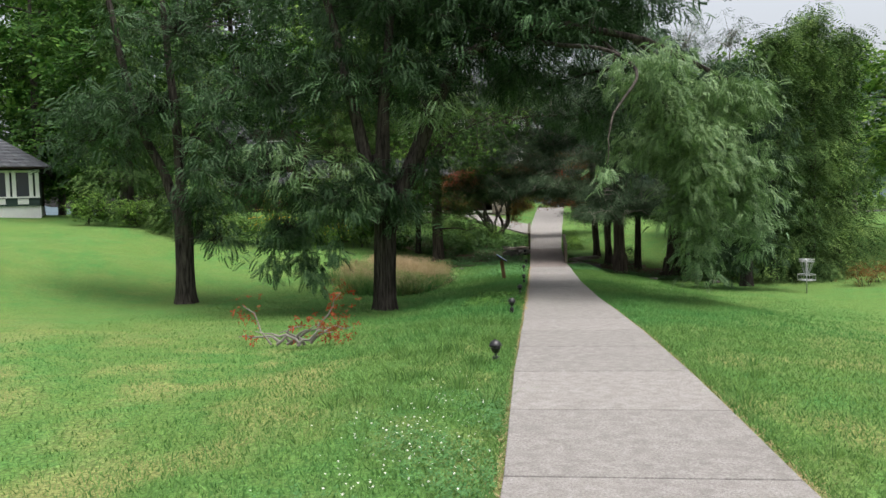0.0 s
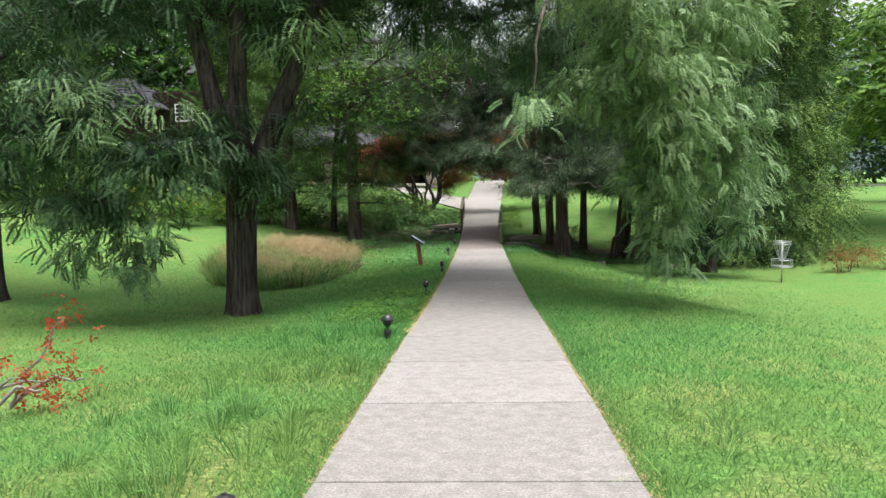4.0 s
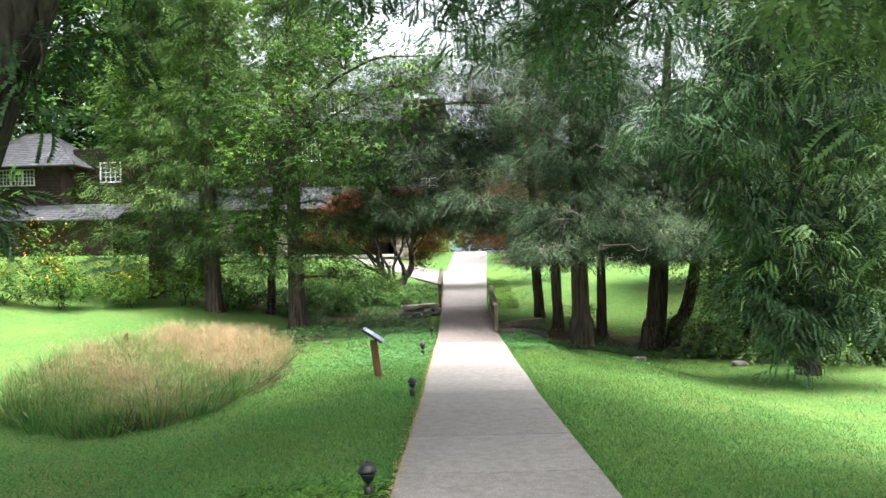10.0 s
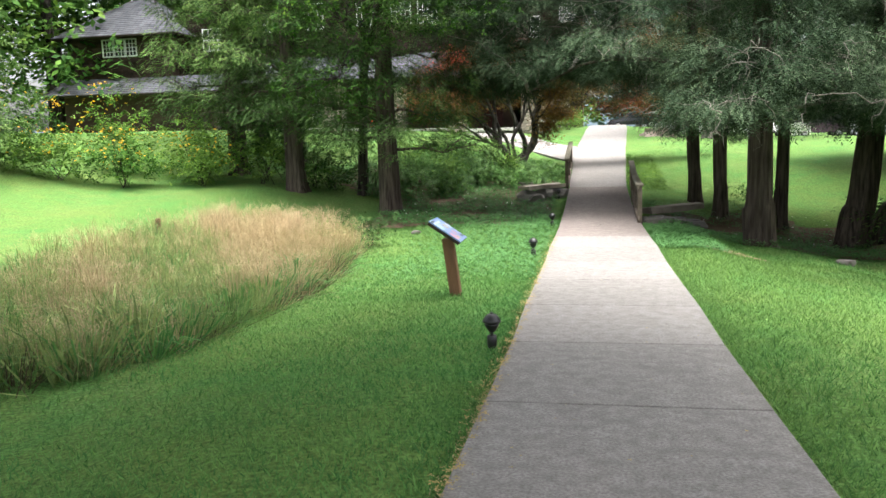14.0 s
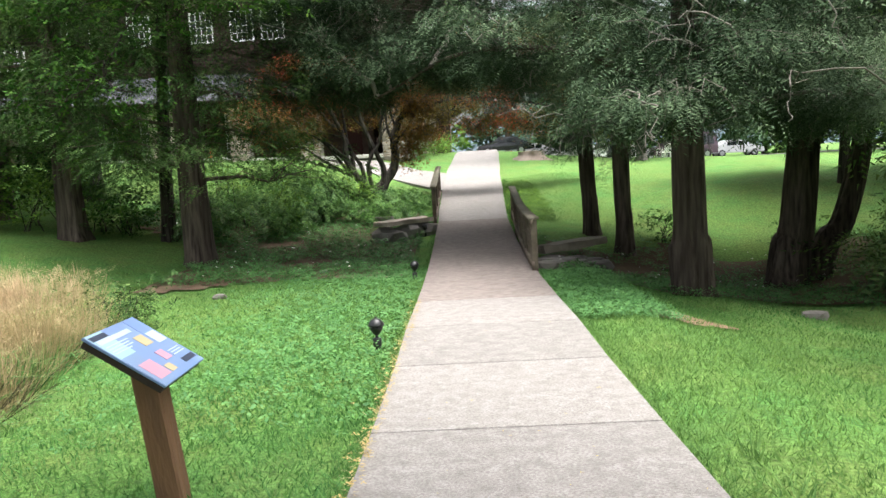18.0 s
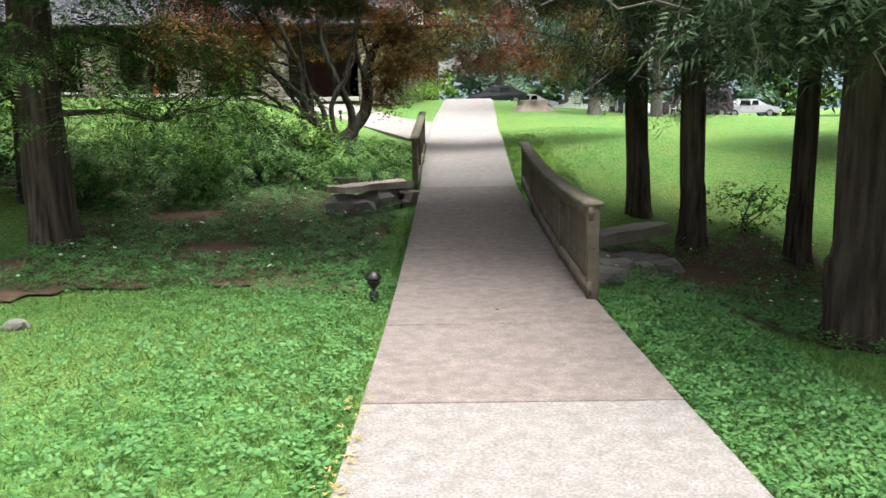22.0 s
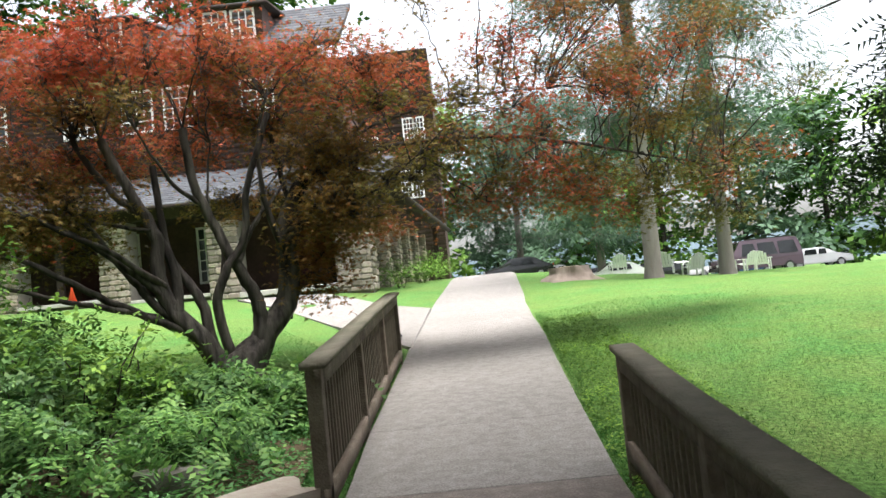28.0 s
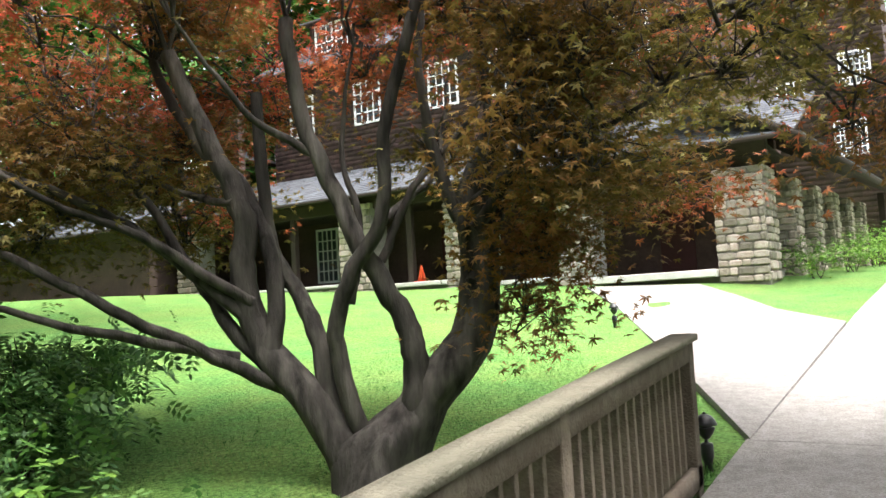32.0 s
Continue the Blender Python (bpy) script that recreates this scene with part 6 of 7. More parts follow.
# ---------------------------------------------------------------- car park
def vehicle(name, x, y, rz, colour, label, L=4.5, W=1.8, h=1.45, van=False):
    z = land1(x, y)
    top = empty(name, x, y, z, rz, label=label, category="van" if van else "car", group="parked vehicles")
    pm = paint("car_paint_" + colour[0], colour[1])
    prof = ([(-L / 2, 0.35), (-L / 2, 0.95), (-L / 2 + 0.05, h - 0.35), (-L / 2 + 0.18, h - 0.05), (-L / 2 + 0.5, h), (L / 2 - 1.75, h), (L / 2 - 1.45, h - 0.06), (L / 2 - 0.85, 1.12), (L / 2 - 0.12, 0.98), (L / 2, 0.7), (L / 2, 0.35)] if van else
            [(-L / 2, 0.35), (-L / 2, 0.78), (-L / 2 + 0.15, 0.92), (-L / 2 + 0.55, 0.97), (-L / 2 + 1.15, h - 0.06), (-L / 2 + 1.5, h), (L / 2 - 2.1, h), (L / 2 - 1.8, h - 0.05), (L / 2 - 1.1, 0.96), (L / 2 - 0.2, 0.82), (L / 2, 0.62), (L / 2, 0.35)])

    def extrude(pr, half, taper):
        bm = bmesh.new()
        sides = []
        for s in (-1, 1):
            sides.append([bm.verts.new((px, s * (half - taper * max(0, pz - 0.9)), pz)) for px, pz in pr])
        n = len(pr)
        for i in range(n):
            bm.faces.new((sides[0][i], sides[0][(i + 1) % n], sides[1][(i + 1) % n], sides[1][i]))
        bm.faces.new(sides[0][::-1])
        bm.faces.new(sides[1])
        bmesh.ops.bevel(bm, geom=list(bm.edges), offset=0.04, segments=2, affect="EDGES")
        return bm

    part("body", extrude(prof, W / 2, 0.28), pm, top, smooth=False)
    if van:
        spans = [(-L / 2 + 0.25, -L / 2 + 1.35), (-L / 2 + 1.45, -L / 2 + 2.55), (-L / 2 + 2.65, L / 2 - 1.6)]
    else:
        spans = [(-L / 2 + 1.25, -0.15), (-0.05, L / 2 - 1.75)]
    for s in (-1, 1):
        for a, b in spans:
            bm = bmesh.new()
            z0, z1 = (1.1, h - 0.22) if van else (0.98, h - 0.12)
            off = lambda zz: s * (W / 2 - 0.28 * max(0, zz - 0.9) + 0.006)
            vs = [bm.verts.new(p) for p in ((a, off(z0), z0), (b + (0.2 if b > 0.5 else 0), off(z0), z0), (b, off(z1), z1), (a + 0.12, off(z1), z1))]
            bm.faces.new(vs)
            bmesh.ops.solidify(bm, geom=list(bm.faces), thickness=0.01)
            part("side_window", bm, M_CARGLASS, top)
    zf0, zf1 = (1.14, h - 0.1) if van else (0.98, h - 0.07)
    xf0, xf1 = (L / 2 - 0.9, L / 2 - 1.42) if van else (L / 2 - 1.12, L / 2 - 1.75)
    bm = bmesh.new()
    bm.faces.new([bm.verts.new(p) for p in ((xf0 + 0.01, -W / 2 + 0.2, zf0), (xf0 + 0.01, W / 2 - 0.2, zf0), (xf1 + 0.03, W / 2 - 0.3, zf1), (xf1 + 0.03, -W / 2 + 0.3, zf1))])
    bmesh.ops.solidify(bm, geom=list(bm.faces), thickness=0.012)
    part("windscreen", bm, M_CARGLASS, top)
    for px in (-L / 2 + 0.85, L / 2 - 0.85):
        for s in (-1, 1):
            wl = part("wheel", lathe([(0.2, -0.1), (0.3, -0.1), (0.33, -0.06), (0.33, 0.06), (0.3, 0.1), (0.2, 0.1)], 24), M_TYRE, top, smooth=False)
            wl.matrix_local = pose(px, s * (W / 2 - 0.1), 0.33, 90, 0, 0)
            rm = part("rim", lathe([(0.19, -0.11), (0.17, -0.06), (0.05, -0.09), (0.05, 0.09), (0.17, 0.06), (0.19, 0.11)], 16), M_GALV, wl)
    M_LAMP = paint("headlamp_glass", (0.7, 0.7, 0.68), 0.1)
    M_TAIL = paint("tail_lamp_glass", (0.4, 0.02, 0.02), 0.15)
    for s in (-1, 1):
        part("headlight", boxed(L / 2 - 0.06, s * (W / 2 - 0.32) - 0.14, 0.6, L / 2 + 0.012, s * (W / 2 - 0.32) + 0.14, 0.74, 0.01), M_LAMP, top)
        part("tail_light", boxed(-L / 2 - 0.012, s * (W / 2 - 0.16) - 0.08, 0.7, -L / 2 + 0.05, s * (W / 2 - 0.16) + 0.08, 0.9, 0.01), M_TAIL, top)
    part("bumper", boxed(L / 2 - 0.05, -W / 2 + 0.05, 0.36, L / 2 + 0.06, W / 2 - 0.05, 0.52, 0.02), M_BLACK, top)
    if van:
        for s in (-1, 1):
            part("roof_rail", boxed(-L / 2 + 0.5, s * 0.6 - 0.02, h, L / 2 - 1.9, s * 0.6 + 0.02, h + 0.06), M_BLACK, top)
    return top


def strip_over_land(name, x0, x1, y0, y1, lift, mat, label, n=30, category="road"):
    xs, ys = np.linspace(x0, x1, n), np.linspace(y0, y1, 12)
    A, B = np.meshgrid(xs, ys, indexing="ij")
    v = np.stack([A, B, land(A, B) + lift], -1).reshape(-1, 3)
    i, j = np.meshgrid(np.arange(n - 1), np.arange(11), indexing="ij")
    f = np.stack([i * 12 + j, (i + 1) * 12 + j, (i + 1) * 12 + j + 1, i * 12 + j + 1], -1).reshape(-1, 4)
    return raw(name, v, f, mat, smooth=True, label=label, category=category, kind="structure")


strip_over_land("road", -30, 60, 78.5, 90, 0.03, M_ASPHALT, "grey asphalt car park beyond the lawn")
strip_over_land("road_gravel", 30, 90, 40, 52, 0.03, M_ASPHALT, "asphalt parking strip at the far side of the lawn")
WHITE, DARK, SILVER, MAROON, BLUE = ("white", (0.75, 0.75, 0.74)), ("black", (0.015, 0.016, 0.018)), ("silver", (0.45, 0.46, 0.47)), ("maroon", (0.06, 0.035, 0.05)), ("blue", (0.04, 0.09, 0.2))
vehicle("van", 17.6, 76.5, 180, MAROON, "dark maroon passenger van with a silver lower band", 5.0, 1.95, 2.05, True)
for k, (x, y, rz, c) in enumerate(((3.6, 80, 178, DARK), (9.8, 80, 180, WHITE), (12.3, 80.5, 175, DARK), (13.5, 85, 5, WHITE), (16, 87, 0, WHITE), (6.8, 86, 0, SILVER), (9.8, 87, 0, DARK),
                                   (24, 83, 0, SILVER), (-4, 85, 90, SILVER), (21, 88, 0, BLUE), (36, 44, 60, SILVER), (40, 47, 60, DARK), (44, 45, 50, WHITE), (34, 49, 60, BLUE))):
    vehicle("car", x, y, rz, c, f"parked {c[0]} saloon car in the car park")


def lawn_chair(x, y, rz):
    z = land1(x, y)
    top = empty("lawn_chair", x, y, z, rz, label="white slatted wooden lawn chair on the grass", category="chair", group="lawn chairs by the pines")
    for k in range(5):
        a = -0.26 + k * 0.13
        part("back_slat", boxed(a - 0.055, -0.012, 0.3, a + 0.055, 0.012, 1.0 - 0.5 * a * a * 4, 0.004, Matrix.Translation((0, 0.3, 0)) @ Matrix.Rotation(radians(-22), 4, "X")), M_WHITE, top)
    for k in range(4):
        part("seat_slat", boxed(-0.28, -0.3 + k * 0.14, 0.36 - k * 0.03, 0.28, -0.18 + k * 0.14, 0.385 - k * 0.03, 0.004), M_WHITE, top)
    for s in (-1, 1):
        part("arm", boxed(s * 0.36 - 0.07, -0.4, 0.56, s * 0.36 + 0.07, 0.35, 0.585, 0.006), M_WHITE, top)
        part("leg", boxed(s * 0.33 - 0.02, -0.36, 0.0, s * 0.33 + 0.02, -0.26, 0.56, 0.004), M_WHITE, top)
        part("leg", boxed(s * 0.33 - 0.02, 0.24, 0.0, s * 0.33 + 0.02, 0.34, 0.56, 0.004), M_WHITE, top)
    return top


for x, y, rz in ((8.6, 62.5, 160), (9.9, 63, 190), (10.9, 66, 170), (13.6, 67, 200), (14.6, 67.5, 150), (7.3, 66, 180)):
    lawn_chair(x, y, rz)

rng = np.random.default_rng(9)
zt = land1(3.5, 55)
stump = empty("tree_stump", 3.5, 55, zt, label="broad pale cut tree stump on the lawn", category="stump")
s = Soup()
s.add(*bark_arrays(along([(0, 0, -0.2), (0, 0, 0.05), (0, 0, 0.2), (0, 0, 0.38)], 10), np.interp(np.linspace(0, 1, 10), [0, 0.3, 0.6, 1], [0.95, 0.8, 0.66, 0.62]), 26, 0.14, rng, 0.25))
s.out("wood", M_STUMP, stump)
part("cut_face", lathe([(0.56, 0.3), (0.58, 0.37), (0.3, 0.4), (0.1, 0.36)], 18), material("cut_wood", (0.45, 0.36, 0.25), 0.9, 0.3, 8, 0.3), stump)

# ---------------------------------------------------------------- grass, beds and shrubs
def blades(name, xs, ys, h, w, lean, mat, rng, lift=-0.01, label="", category="grass", z=None, two=True, parent=None, kind="stuff"):
    """Many upright pointed blades, joined into one object."""
    n = len(xs)
    zz = land(xs, ys) + lift if z is None else z
    a = rng.uniform(0, 2 * np.pi, n)
    hh = h * rng.uniform(0.55, 1.25, n)
    ww = w * rng.uniform(0.7, 1.3, n)
    la = rng.uniform(0, 2 * np.pi, n)
    ll = lean * hh * rng.uniform(0.2, 1.3, n)
    dx, dy = np.cos(a) * ww / 2, np.sin(a) * ww / 2
    lx, ly = np.cos(la) * ll, np.sin(la) * ll
    p = [np.stack([xs - dx, ys - dy, zz], 1), np.stack([xs + dx, ys + dy, zz], 1), np.stack([xs + lx, ys + ly, zz + hh * (1 - 0.25 * lean)], 1)]
    v = np.stack(p, 1).reshape(-1, 3)
    return raw(name, v, np.arange(3 * n).reshape(-1, 3), mat, parent, label, category=category, kind=kind)


rng = np.random.default_rng(3)


def in_bed(x, y, inset=0.0):
    """The ornamental grass bed: a curved band on the left lawn."""
    u = (y - 20.1) / 5.9
    c = -6.9 - 0.5 * u + 0.3 * u * u
    return (np.abs(u) < 1) & (np.abs(x - c) < 2.4 * np.sqrt(np.clip(1 - u * u, 0, 1)) + 0.05 - inset)


def under_trees(x, y):
    """The shaded ground by the stream, where the turf gives out."""
    edge = 27.6 + 0.5 * np.sin(x * 1.3) + 0.05 * x
    left = (x < -1.3) & (y > edge + 0.3) & (y < 36.5 - 0.2 * x) & (x > -6.2 - 1.3 * np.clip(y - 31.8, 0, 2.5))
    right = (x > 1.4) & (y > edge - 0.6 - 0.05 * x) & (y < 32.2 + 0.3 * np.sin(x * 1.7)) & (x < 9.5)
    return left | right


def lawn_points(n, x0, x1, y0, y1, power=1.0):
    mid, half = (x0 + x1) / 2, (x1 - x0) / 2
    x, y = mid + half * (rng.random(n) + rng.random(n) - 1), y0 + (y1 - y0) * rng.random(n) ** power
    ok = ((x < edge_l(y) - 0.01 - 0.05 * rng.random(n)) | (x > edge_r(y) + 0.01 + 0.05 * rng.random(n))) & ~in_bed(x, y) & ~under_trees(x, y)
    ok &= ~((y > 41) & (x < -0.8) & (x > -8) & (np.abs(x + 0.9 + (y - 45.5) * 0.5) < 3.0 + 0 * x) & (y < 55.5))
    return x[ok], y[ok]


x, y = lawn_points(260000, -5, 5, -13, 28.5)
blades("lawn_grass", x, y, 0.06, 0.009, 0.8, M_BLADE, rng, label="short mown green grass")
x, y = lawn_points(200000, -12, 10, -13, 30)
blades("lawn_grass", x, y, 0.06, 0.013, 0.8, M_BLADE, rng, label="short mown green grass")
x, y = lawn_points(70000, -7, 6, 34.5, 46)
blades("lawn_grass", x, y, 0.045, 0.007, 0.8, M_BLADE, rng, label="short mown green grass on the far lawn")
# ragged edges of the path
n = 26000
ye = rng.uniform(-13, 45, n)
off = 0.03 + np.abs(rng.normal(size=n)) * 0.1
xe_ = np.where((rng.random(n) < 0.5) & ~((ye > 41) & (ye < 49.6)), edge_l(ye) - off, edge_r(ye) + off)
blades("verge_grass", xe_, ye, 0.08, 0.008, 1.0, M_BLADE, rng, label="ragged grass along the edges of the path")
n = 6000
ye = rng.uniform(-13, 22, n)
xe_ = -(HALF - 0.02 + np.abs(rng.normal(size=n)) * 0.05)
blades("dry_verge_grass", xe_, ye, 0.03, 0.012, 1.4, M_BLADE_DRY, rng, label="dry yellow grass and litter along the edge of the path")
n = 1300
ye = 3 + 21 * rng.random(n)
xe_ = -(HALF - 0.06 + np.abs(rng.normal(size=n)) * 0.06)
v, f = scatter(T_LEAVES, np.stack([xe_, ye, path_z(ye) + 0.008 + 0.01 * rng.random(n)], 1), rng.uniform(0, 6.3, n), rng.normal(size=n) * 0.2, rng.normal(size=n) * 0.2, rng.uniform(0.02, 0.045, n))
raw("leaf_litter", v, f, M_LITTER, None, "small yellow fallen leaves along the path edge", category="leaf litter", kind="stuff")
n = 150
yl, xl = rng.uniform(3, 26, n), rng.uniform(-0.85, 0.85, n)
v, f = scatter(T_LEAVES, np.stack([xl, yl, path_z(yl) + 0.004], 1), rng.uniform(0, 6.3, n), rng.normal(size=n) * 0.1, rng.normal(size=n) * 0.1, rng.uniform(0.012, 0.028, n))
raw("leaf_litter", v, f, M_LITTER, None, "scattered yellow leaflets on the concrete path", category="leaf litter", kind="stuff")
leaf_v, leaf_f = scatter(T_STAR, np.array([(0.0, 26.16, float(path_z(26.16)) + 0.006)]), np.array([0.4]), np.array([0.05]), np.array([0.05]), np.array([0.09]))
raw("fallen_leaf", leaf_v, leaf_f, M_BARK, None, "dark curled leaf lying on the concrete path", category="leaf")


def clover(name, n, x0, x1, y0, y1, size, mat, h, label, mask=None, category="ground cover"):
    xs, ys = rng.uniform(x0, x1, n), rng.uniform(y0, y1, n)
    ok = (xs < edge_l(ys) - 0.05) | (xs > edge_r(ys) + 0.05)
    if mask is not None:
        ok &= mask(xs, ys)
    xs, ys = xs[ok], ys[ok]
    k = len(xs)
    at = np.stack([xs, ys, land(xs, ys) + h * rng.random(k) + 0.01], 1)
    v, f = scatter(T_LEAVES[1:], at, rng.uniform(0, 6.3, k), rng.normal(size=k) * 0.3, rng.normal(size=k) * 0.3, size * rng.uniform(0.6, 1.3, k))
    return raw(name, v, f, mat, None, label, category=category, kind="stuff")


clover("clover_patch", 17000, -5.5, -0.9, 18.5, 28.6, 0.085, M_CLOVER, 0.08, "broad-leaved clover and violets beside the path", lambda a, b: (rng.random(len(a)) < np.exp(-((a + 0.9) / 2.2) ** 2) * np.clip((b - 18.5) / 2, 0, 1)) & ~in_bed(a, b))
clover("clover_patch", 5000, -2.6, -0.95, -9, -5.5, 0.05, M_CLOVER, 0.05, "clover with white flowers beside the path", lambda a, b: rng.random(len(a)) < 1.2 * np.exp(-((a + 1.1) ** 2) / 0.5 - (b + 7.4) ** 2 / 1.6) * (1 + np.sin(a * 5 + b * 3)))
clover("clover_patch", 5000, -2.4, -0.95, 4.5, 9.5, 0.08, M_LEAF, 0.1, "dandelion and clover leaves round the stone")
clover("ivy_cover", 30000, -10, -1.15, 28, 38, 0.11, M_CLOVER, 0.16, "low ivy and weeds over the stream bank", lambda a, b: under_trees(a, b) & (np.sin(a * 1.9 + b) + np.sin(b * 2.3 - a * 1.1) > -1.2))
clover("ivy_cover", 32000, 1.15, 13, 23.5, 34.5, 0.11, M_CLOVER, 0.14, "low ivy and weeds under the cedars", lambda a, b: under_trees(a, b) & (np.sin(a * 1.7 + b * 1.2) + np.sin(b * 2.1 - a) > -1.2))
clover("clover_patch", 6000, 0.95, 2.2, 22.5, 27.5, 0.08, M_CLOVER, 0.07, "broad-leaved weeds at the edge of the path")
clover("clover_patch", 9000, 0.92, 2.3, 34.5, 44, 0.07, M_LEAF_LIT, 0.06, "bright clover by the path beyond the bridge")
hx_, hy_ = -1.5 + rng.normal(size=220) * 0.35, -7.2 + rng.normal(size=220) * 1.0
ok = hx_ < -1.02
hx_, hy_ = hx_[ok], hy_[ok]
v, f = scatter(T_STAR, np.stack([hx_, hy_, land(hx_, hy_) + 0.07], 1), rng.uniform(0, 6, len(hx_)), rng.normal(size=len(hx_)) * 0.5, rng.normal(size=len(hx_)) * 0.5, np.full(len(hx_), 0.022))
raw("clover_flowers", v, f, M_PETAL, None, "small white clover heads in the lawn", category="flowers", kind="stuff")
k = 260
xs, ys = rng.uniform(-9, 9, k), rng.uniform(28, 36, k)
ok = under_trees(xs, ys)
xs, ys = xs[ok], ys[ok]
v, f = scatter(T_STAR, np.stack([xs, ys, land(xs, ys) + 0.2], 1), rng.uniform(0, 6, len(xs)), rng.normal(size=len(xs)) * 0.3, rng.normal(size=len(xs)) * 0.3, np.full(len(xs), 0.07))
raw("white_flower_carpet", v, f, M_PETAL, None, "small white flowers among the ground cover", category="flowers", kind="stuff")

# bare shaded soil by the stream
for nm, x0, x1 in (("ground_soil_west", -9.8, -1.05), ("ground_soil_east", 1.05, 13.5)):
    xs, ys = np.arange(x0, x1, 0.3), np.arange(25.5, 38.5, 0.3)
    A, B = np.meshgrid(xs, ys, indexing="ij")
    ok = under_trees(A, B)
    v = np.stack([A, B, land(A, B) + 0.012], -1).reshape(-1, 3)
    nx, ny = A.shape
    i, j = np.meshgrid(np.arange(nx - 1), np.arange(ny - 1), indexing="ij")
    keep = ok[:-1, :-1] & ok[1:, 1:] & ok[1:, :-1] & ok[:-1, 1:]
    f = np.stack([i * ny + j, (i + 1) * ny + j, (i + 1) * ny + j + 1, i * ny + j + 1], -1)[keep]
    raw(nm, v, f, M_SOIL, None, "dark bare soil and leaf litter under the trees", smooth=True, category="soil", kind="structure")

a = np.linspace(0, 2 * np.pi, 25)[:-1]
rr = 1 + 0.25 * np.sin(3 * a + 1) + 0.12 * np.sin(7 * a)
ring_x, ring_y = 2.35 + 0.5 * rr * np.cos(a), 23.0 + 0.45 * rr * np.sin(a)
bare = bmesh.new()
bare.faces.new([bare.verts.new((p, q, land1(p, q) + 0.008)) for p, q in zip(ring_x, ring_y)])
part("ground_bare_patch", bare, material("reddish_soil", (0.26, 0.17, 0.11), 0.95, 0.4, 8, 0.5, 50), None, "bare reddish soil patch in the turf", category="soil", kind="structure")

# the bed of ornamental grass
sx, sy = np.arange(-11.6, -3.4, 0.2), np.arange(13.2, 25.8, 0.2)
A, B = np.meshgrid(sx, sy, indexing="ij")
ok = in_bed(A, B, 0.3)
i, j = np.meshgrid(np.arange(len(sx) - 1), np.arange(len(sy) - 1), indexing="ij")
keep = ok[:-1, :-1] & ok[1:, 1:] & ok[1:, :-1] & ok[:-1, 1:]
f = np.stack([i * len(sy) + j, (i + 1) * len(sy) + j, (i + 1) * len(sy) + j + 1, i * len(sy) + j + 1], -1)[keep]
raw("ground_bed_soil", np.stack([A, B, land(A, B) + 0.012], -1).reshape(-1, 3), f, M_SOIL, None, "dark soil and thatch of the grass bed", smooth=True, category="soil", kind="structure")


def tufts(name, cx, cy, per, h, w, spread, mat, label):
    """Tussocks: blades that lean outward from each centre, joined into one object."""
    xs, ys = np.repeat(cx, per), np.repeat(cy, per)
    n = len(xs)
    ox, oy = rng.normal(size=n) * spread * 0.45, rng.normal(size=n) * spread * 0.45
    hh = np.repeat(rng.uniform(0.6, 1.45, len(cx)), per) * h * rng.uniform(0.5, 1.15, n)
    a = rng.uniform(0, 2 * np.pi, n)
    dx, dy = np.cos(a) * w / 2, np.sin(a) * w / 2
    z = land(xs + ox, ys + oy) - 0.01
    k = rng.uniform(0.4, 1.5, n)
    base = np.stack([xs + ox, ys + oy, z], 1)
    mid = base + np.stack([ox * k, oy * k, hh * 0.7], 1)
    tip = base + np.stack([ox * k * 2.6 + rng.normal(size=n) * 0.03, oy * k * 2.6 + rng.normal(size=n) * 0.03, hh * (1.0 - 0.25 * np.minimum(1, k - 0.4))], 1)
    side = np.stack([dx, dy, 0 * dx], 1)
    v = np.stack([base - side, base + side, mid + side * 0.8, mid - side * 0.8, mid - side * 0.8, mid + side * 0.8, tip + side * 0.1, tip - side * 0.1], 1).reshape(-1, 3)
    return raw(name, v, np.arange(8 * n).reshape(-1, 4), mat, None, label, category="grass", kind="stuff")


tx, ty = rng.uniform(-11.5, -3.5, 1300), rng.uniform(13, 25.6, 1300)
ok = in_bed(tx, ty)
tx, ty = tx[ok], ty[ok]
score = 0.8 * np.sin(tx * 1.6 + 1.1 * ty) + 0.5 * np.sin(ty * 1.9 - tx * 0.7) + 0.3 * (ty - 18.6) + 0.3 * (tx + 7.0) + rng.normal(size=len(tx)) * 0.7
tan, green = score > 1.0, score < -0.9
tufts("feather_grass", tx[tan], ty[tan], 70, 0.6, 0.006, 0.2, M_BLADE_DRY, "tall feathery tan ornamental grass in a curved bed")
pale = ~tan & ~green
tufts("pale_grass", tx[pale], ty[pale], 60, 0.45, 0.009, 0.2, M_RUSH, "pale green drying grass in the bed")
tufts("rush_bed", tx[green], ty[green], 46, 0.42, 0.016, 0.22, M_BLADE, "green rushes among the tan grass")
half_tan = pale & (rng.random(len(tx)) < 0.3)
tufts("feather_grass", tx[half_tan], ty[half_tan], 40, 0.5, 0.006, 0.22, M_BLADE_DRY, "tan seed stalks among the pale grass")
k = np.repeat(np.flatnonzero(tan | half_tan), 9)
at = np.stack([tx[k] + rng.normal(size=len(k)) * 0.2, ty[k] + rng.normal(size=len(k)) * 0.2, land(tx[k], ty[k]) + rng.uniform(0.3, 0.6, len(k))], 1)
v, f = scatter(frond(4, 1.0, 0.4, 0.035, 0.3), at, rng.uniform(0, 6.3, len(k)), rng.uniform(-1.2, -0.2, len(k)), rng.normal(size=len(k)), rng.uniform(0.1, 0.22, len(k)))
raw("grass_plume", v, f, M_BLADE_DRY, None, "feathery tan seed plumes over the grass bed", category="grass", kind="stuff")


